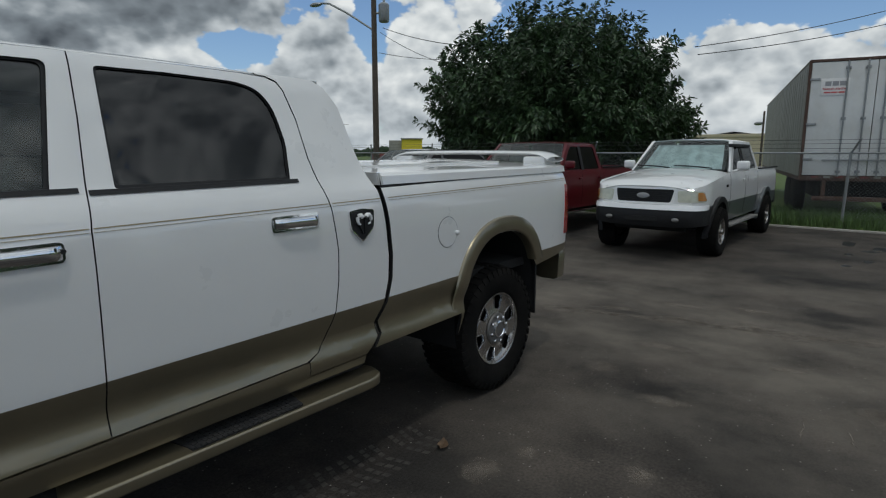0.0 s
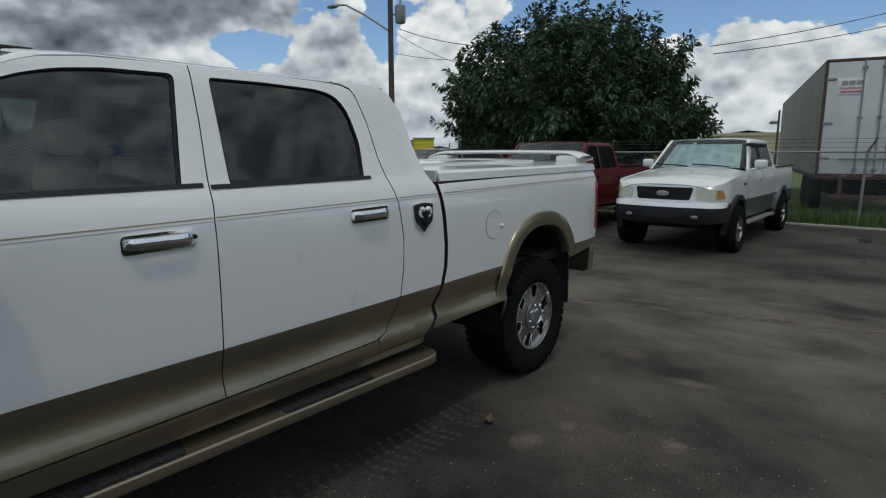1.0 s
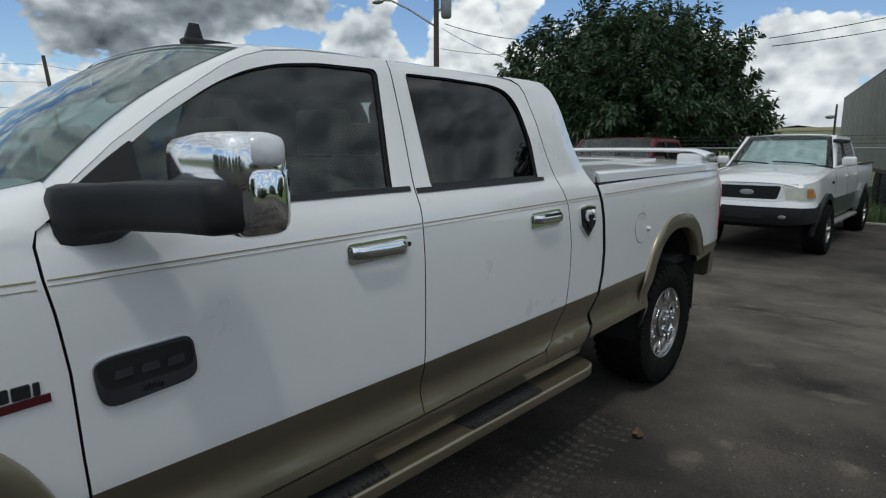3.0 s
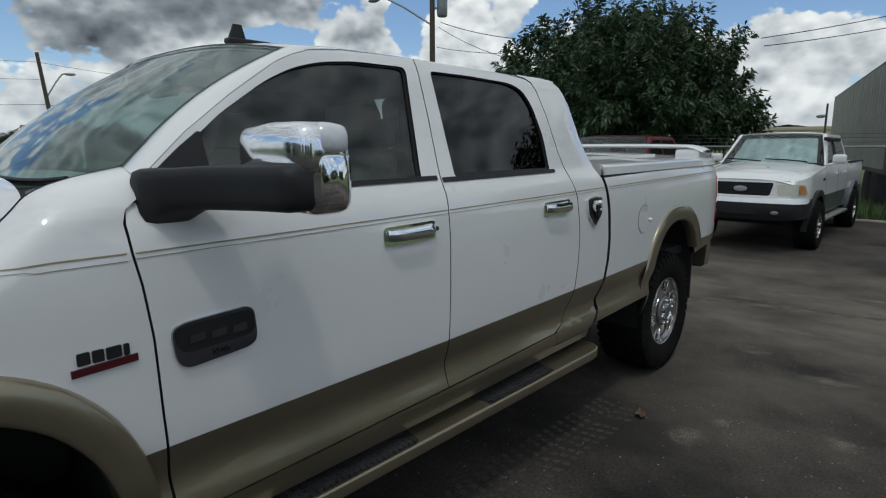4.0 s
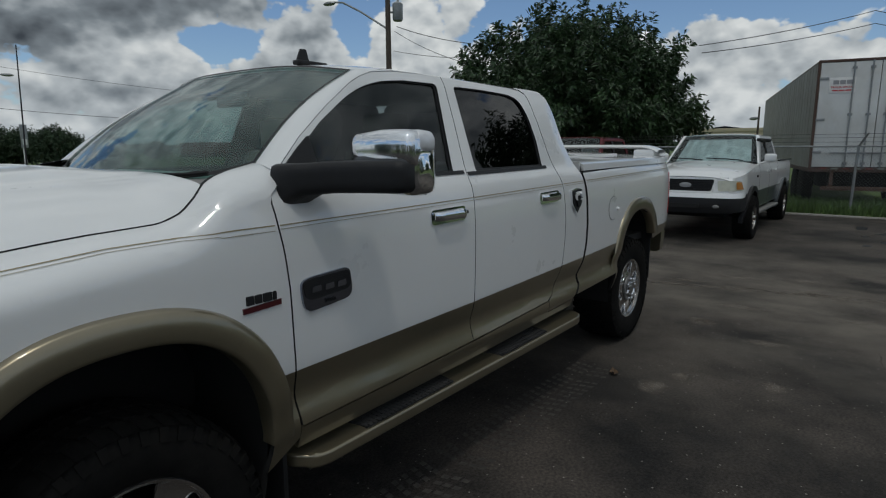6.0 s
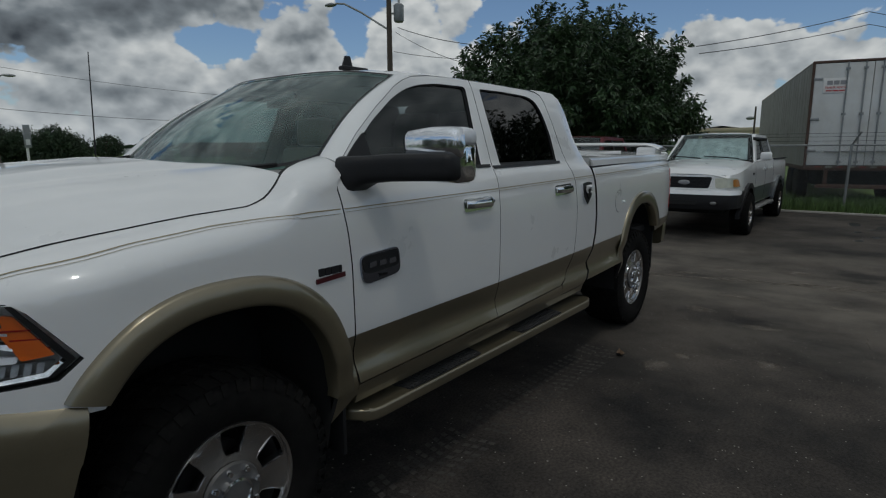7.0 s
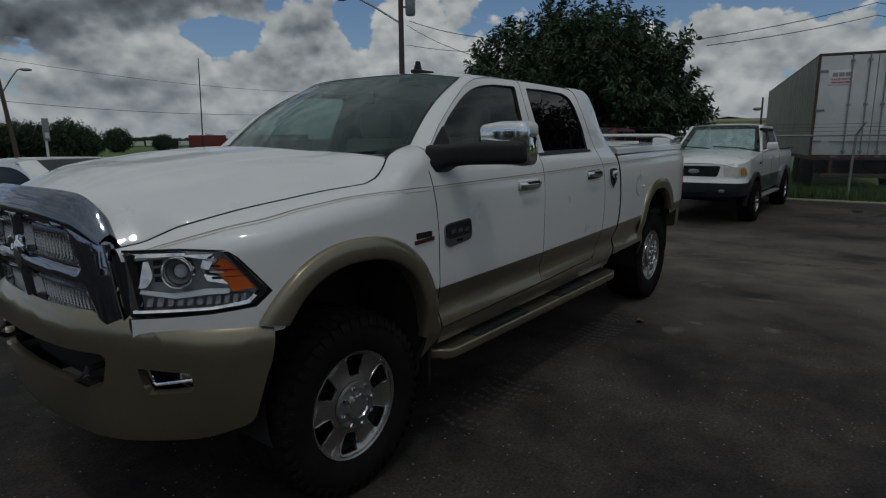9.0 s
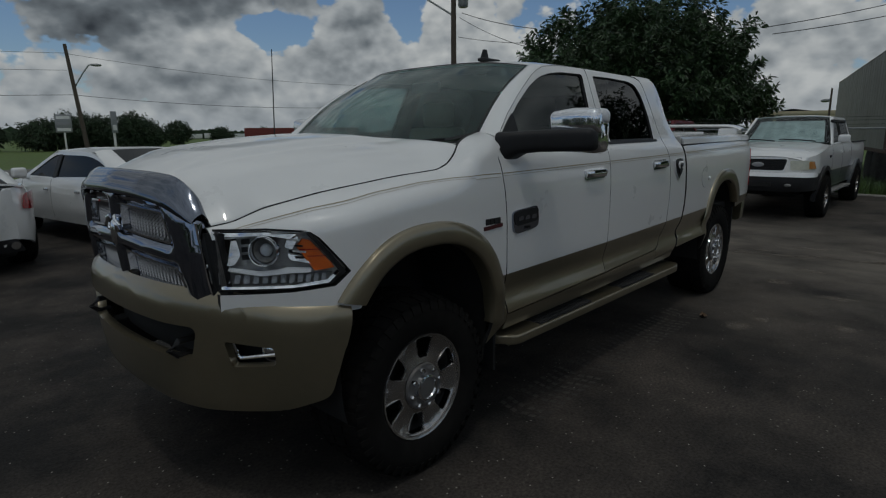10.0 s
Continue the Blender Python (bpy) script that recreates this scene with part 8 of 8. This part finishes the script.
# ---------------------------------------------------------------- poles, wires, signs and distance
def street_pole(at, height, arm, lean=(0, 0), transformer=True, thick=1.0, label="weathered wooden utility pole with street-lamp arm"):
    ob = thing("utility_pole", at, label, "utility pole")
    bm = bmesh.new()
    tube(bm, [(0, 0, -0.2), (lean[0], lean[1], height)], [0.16 * thick, 0.11 * thick], 12)
    part("pole", bm, POLEWOOD, ob)
    z = arm[2]
    dx, dy = arm[0], arm[1]
    f_ = z / height
    b0 = Vector((lean[0] * f_, lean[1] * f_, z))
    bm = bmesh.new()
    tube(bm, [b0, b0 + Vector((dx * 0.5, dy * 0.5, arm[3] * 0.62)), b0 + Vector((dx * 0.82, dy * 0.82, arm[3] * 0.95)), b0 + Vector((dx, dy, arm[3]))], 0.045, 8)
    am = part("lamp_arm", bm, GALV, ob)
    e = b0 + Vector((dx, dy, arm[3]))
    bm = bmesh.new()
    bmesh.ops.create_uvsphere(bm, u_segments=14, v_segments=8, radius=1)
    bmesh.ops.transform(bm, matrix=Matrix.Translation(e + Vector((dx, dy, 0)).normalized() * 0.25 + Vector((0, 0, -0.04))) @ Matrix.Rotation(math.atan2(dy, dx), 4, "Z") @ Matrix.Diagonal((0.36, 0.15, 0.10, 1)), verts=bm.verts[:])
    part("lamp_head", bm, GALV, am)
    if transformer:
        bm = bmesh.new()
        o = Vector((0.22, -0.42, transformer))
        tube(bm, [o, o + Vector((0, 0, 0.08)), o + Vector((0, 0, 0.75)), o + Vector((0, 0, 0.82))], [0.20, 0.24, 0.24, 0.16], 16)
        tube(bm, [o + Vector((0, 0, 0.8)), o + Vector((0.02, 0, 1.1))], 0.05, 8)
        tube(bm, [(0, 0, transformer + 0.4), o + Vector((0, 0, 0.4))], 0.05, 6)
        part("transformer", bm, GALV, ob, "grey drum transformer")
    return ob


street_pole((20.4, 17.8, 0), 10.6, (-0.55, 3.1, 7.1, 1.55), transformer=7.45)


def cable(p, q, sag, r=0.012, label="black overhead cable between poles"):
    bm = bmesh.new()
    p, q = Vector(p), Vector(q)
    tube(bm, [p.lerp(q, k / 24) - Vector((0, 0, 4 * sag * (k / 24) * (1 - k / 24))) for k in range(25)], r, 5)
    solo("cable", bm, WIRE, (0, 0, 0), label, "cable", group="overhead cables")


cable((20.55, 17.4, 7.2), (19.84, 12.68, 5.84), 0.10, 0.016)
cable((20.5, 17.5, 7.0), (19.4, 12.9, 5.1), 0.12, 0.012)
cable((20.4, 17.5, 6.1), (19.63, 12.94, 5.26), 0.06, 0.012)
cable((25.84, 5.27, 5.76), (36.85, -0.16, 8.30), 0.12, 0.018)
cable((25.88, 5.15, 5.46), (36.85, -0.22, 7.68), 0.12, 0.018)
cable((36.85, -0.16, 8.30), (60, -12, 9.0), 0.3, 0.018)
cable((36.85, -0.22, 7.68), (60, -12, 8.4), 0.3, 0.018)
street_pole((37.3, 4.72, 0), 3.85, (0.12, 0.12, 3.2, 0.05), transformer=0, thick=0.45, label="short far utility pole with fittings")
# the leaning pole across the road and its wires
street_pole((11.8, 44.3, 0), 7.6, (1.15, -0.35, 4.75, 1.62), lean=(-0.66, 0.15), transformer=0, label="leaning wooden utility pole with street-lamp arm")
cable((11.2, 44.4, 4.3), (35, 36.0, 4.0), 0.5, 0.016)
cable((11.2, 44.4, 4.3), (-30, 58, 4.6), 0.5, 0.016)
cable((11.0, 44.4, 7.0), (34, 36.5, 5.6), 0.5, 0.012)
cable((11.0, 44.4, 7.0), (-30, 58, 7.8), 0.5, 0.012)
cable((11.1, 44.4, 5.9), (-30, 58, 6.6), 0.5, 0.012)


def road_sign(at, w_, h_, z, turn, slats):
    ob = thing("road_sign", at, "weathered grey sign board on a post by the road", "sign", group="road signs", turn=turn)
    part("post", boxes(((-0.05, -0.05, 0), (0.05, 0.05, z + h_ * 0.9), 0.01)), SIGNWHITE, ob)
    part("board", boxes(((-w_ / 2, -0.09, z), (w_ / 2, -0.05, z + h_), 0.01)), GALV, ob)
    for k in range(slats):
        part("board_bar", boxes(((-w_ / 2 + 0.08, -0.10, z + h_ * (k + 0.25) / slats), (w_ / 2 - 0.08, -0.092, z + h_ * (k + 0.75) / slats))), GREYBAR if k % 2 else SIGNWHITE, ob)
    return ob


road_sign((8.98, 38.8, 0), 0.85, 1.05, 1.75, -15, 3)
road_sign((10.85, 36.2, 0), 0.42, 1.25, 1.70, 25, 2)
for k, (x, y, h_, rd) in enumerate(((15.6, 71.2, 2.9, 2.6), (18.2, 70.5, 3.7, 2.4), (20.6, 69.5, 3.5, 2.0), (22.0, 64.0, 3.55, 1.9), (24.0, 66.0, 2.8, 1.6), (42.3, 100.5, 3.6, 2.0), (49, 98, 2.5, 1.7), (55, 94, 2.4, 1.5), (6.0, 80.0, 2.6, 2.6), (0.0, 82.0, 2.8, 3.0), (-8.0, 80.0, 3.2, 3.5), (10.5, 74.0, 2.5, 2.2))):
    tree((x, y, 0), h_, rd, 20 + k, 11000, base=0.15, leaf=0.26, label="dark rounded tree across the field", mat=FARLEAF, spray=13)
# trees behind the camera close the place and show in glass and chrome; the unseen -x row is added to darken the chrome
for k, (x, y, h_, rd) in enumerate(((-34, -12, 6.0, 4.6), (-37, -2, 6.6, 5.0), (-35, 9, 6.0, 4.6), (-33, 19, 5.6, 4.4), (-30, -26, 6.0, 4.8), (-19, -36, 5.6, 4.6), (-8, -38, 5.4, 4.4), (3, -40, 5.8, 4.8), (14, -38, 5.4, 4.4), (25, -36, 5.8, 4.6), (35, -30, 5.4, 4.4))):
    tree((x, y, 0), h_, rd, 60 + k, 6500, base=0.4, leaf=0.5, label="leafy tree out of view, mirrored in glass and chrome", mat=FARLEAF, spray=13)

tree((25.5, -9.8, 0.0), 11.5, 4.8, 91, 60000, base=1.2, leaf=0.26, label="tall dense tree mirrored in the side windows", mat=FARLEAF, spray=16)

wall_ = solo("far_trailer_row", boxes(*[((40 + 5.6 * k, -1.2, 0.9), (45.2 + 5.6 * k, 1.2, 1.75 + 0.12 * (k % 2)), 0.05) for k in range(4)]), BOXWHITE, (10.5, 130.0, 0), "white far-off trailers in a row", "trailer", turn=-24)
ct = thing("freight_container", (39.3, 72.6, 0), "dark red freight container with pale lettering bars", "container", turn=-31.5)
part("body", boxes(((0, 0, 0.95), (15.6, 2.4, 2.45), 0.03)), CONTAINER, ct)
bm = bmesh.new()
for k in range(62):
    box(bm, (0.12 + 0.25 * k, -0.04, 1.0), (0.24 + 0.25 * k, 0.0, 2.40))
part("ribs", bm, CONTAINER, ct, smooth=None)
for k in range(6):
    part("letter_bar", boxes(((9.6 + 0.75 * k, -0.06, 1.6), (10.1 + 0.75 * k, -0.045, 2.1))), SIGNWHITE, ct)
part("chassis", boxes(((0, 0.4, 0.55), (15.6, 2.0, 0.95), 0.02)), DARK, ct)
for k in range(3):
    bx = thing("low_container", (46.5 + 8 * k, 71 - 5 * k, 0), "low red freight container far off", "container", turn=-32)
    part("body", boxes(((0, 0, 0.1), (6.0, 2.4, 1.35 + 0.15 * k), 0.03)), CONTAINER, bx)
    part("roof_edge", boxes(((-0.02, -0.03, 1.30 + 0.15 * k), (6.02, 2.42, 1.38 + 0.15 * k), 0.01)), RUST, bx)

bl = thing("beige_building", (60, 14, 0), "low beige commercial building with parapet", "building", turn=0)
part("wall", boxes(((0, -32, 0), (14, 0.8, 3.15), 0.05)), BEIGE, bl)
part("parapet", boxes(((-0.08, -32.1, 3.0), (14.1, 0.9, 3.32), 0.03)), BEIGE, bl)
part("roof", grid(1, 2, lambda s, t: (2 + 8 * s, -4.5 + 4.5 * t, 3.3 + 0.30 * (1 - abs(2 * t - 1)))), ROOFBLUE, bl)
for k in range(5):
    part("window", boxes(((-0.05, -3.0 - 5 * k, 1.1), (0.0, -1.8 - 5 * k, 2.3), 0.02)), TINT, bl)
part("roof_unit", boxes(((3, -6.6, 3.3), (4.2, -5.6, 3.75), 0.05)), GALV, bl)
yb = thing("yellow_building", (88, 81, 0), "small yellow building with a grey wing", "building", turn=-48)
part("wall", boxes(((1.2, 0, 0), (5.4, 6, 4.3), 0.05)), YELLOW, yb)
part("roof", boxes(((1.0, -0.3, 4.3), (5.6, 6.2, 4.55), 0.05)), BOXSIDE, yb)
part("wing", boxes(((-1.4, 0.5, 0), (1.2, 6, 4.1), 0.05)), BOXSIDE, yb)

# woods along the horizon
rw = random.Random(3)
verts, faces = [], []
for _ in range(26000):
    a = rw.random() * 2 * math.pi
    d = 230 + 90 * rw.random()
    top = 1.6 + 2.2 * (0.5 + noise.noise((math.cos(a) * 9, math.sin(a) * 9, 4))) + 1.6 * noise.noise((math.cos(a) * 40, math.sin(a) * 40, 1))
    z = max(0.2, top) * rw.random() ** 0.6
    c = Vector((d * math.cos(a), d * math.sin(a), z))
    u = Vector((-math.sin(a), math.cos(a), 0)) * (0.7 + rw.random())
    v = Vector((0.3 * math.cos(a) * rw.uniform(-1, 1), 0.3 * math.sin(a) * rw.uniform(-1, 1), 0.7 + 0.4 * rw.random()))
    k = len(verts)
    verts.extend([(c - u)[:], (c - v)[:], (c + u)[:], (c + v)[:]])
    faces.append((k, k + 1, k + 2, k + 3))
me = bpy.data.meshes.new("mesh")
me.from_pydata(verts, [], faces)
me.materials.append(FARLEAF)
tagged(new("far_woods", me), "line of dark woods along the horizon", "woods", kind="stuff")
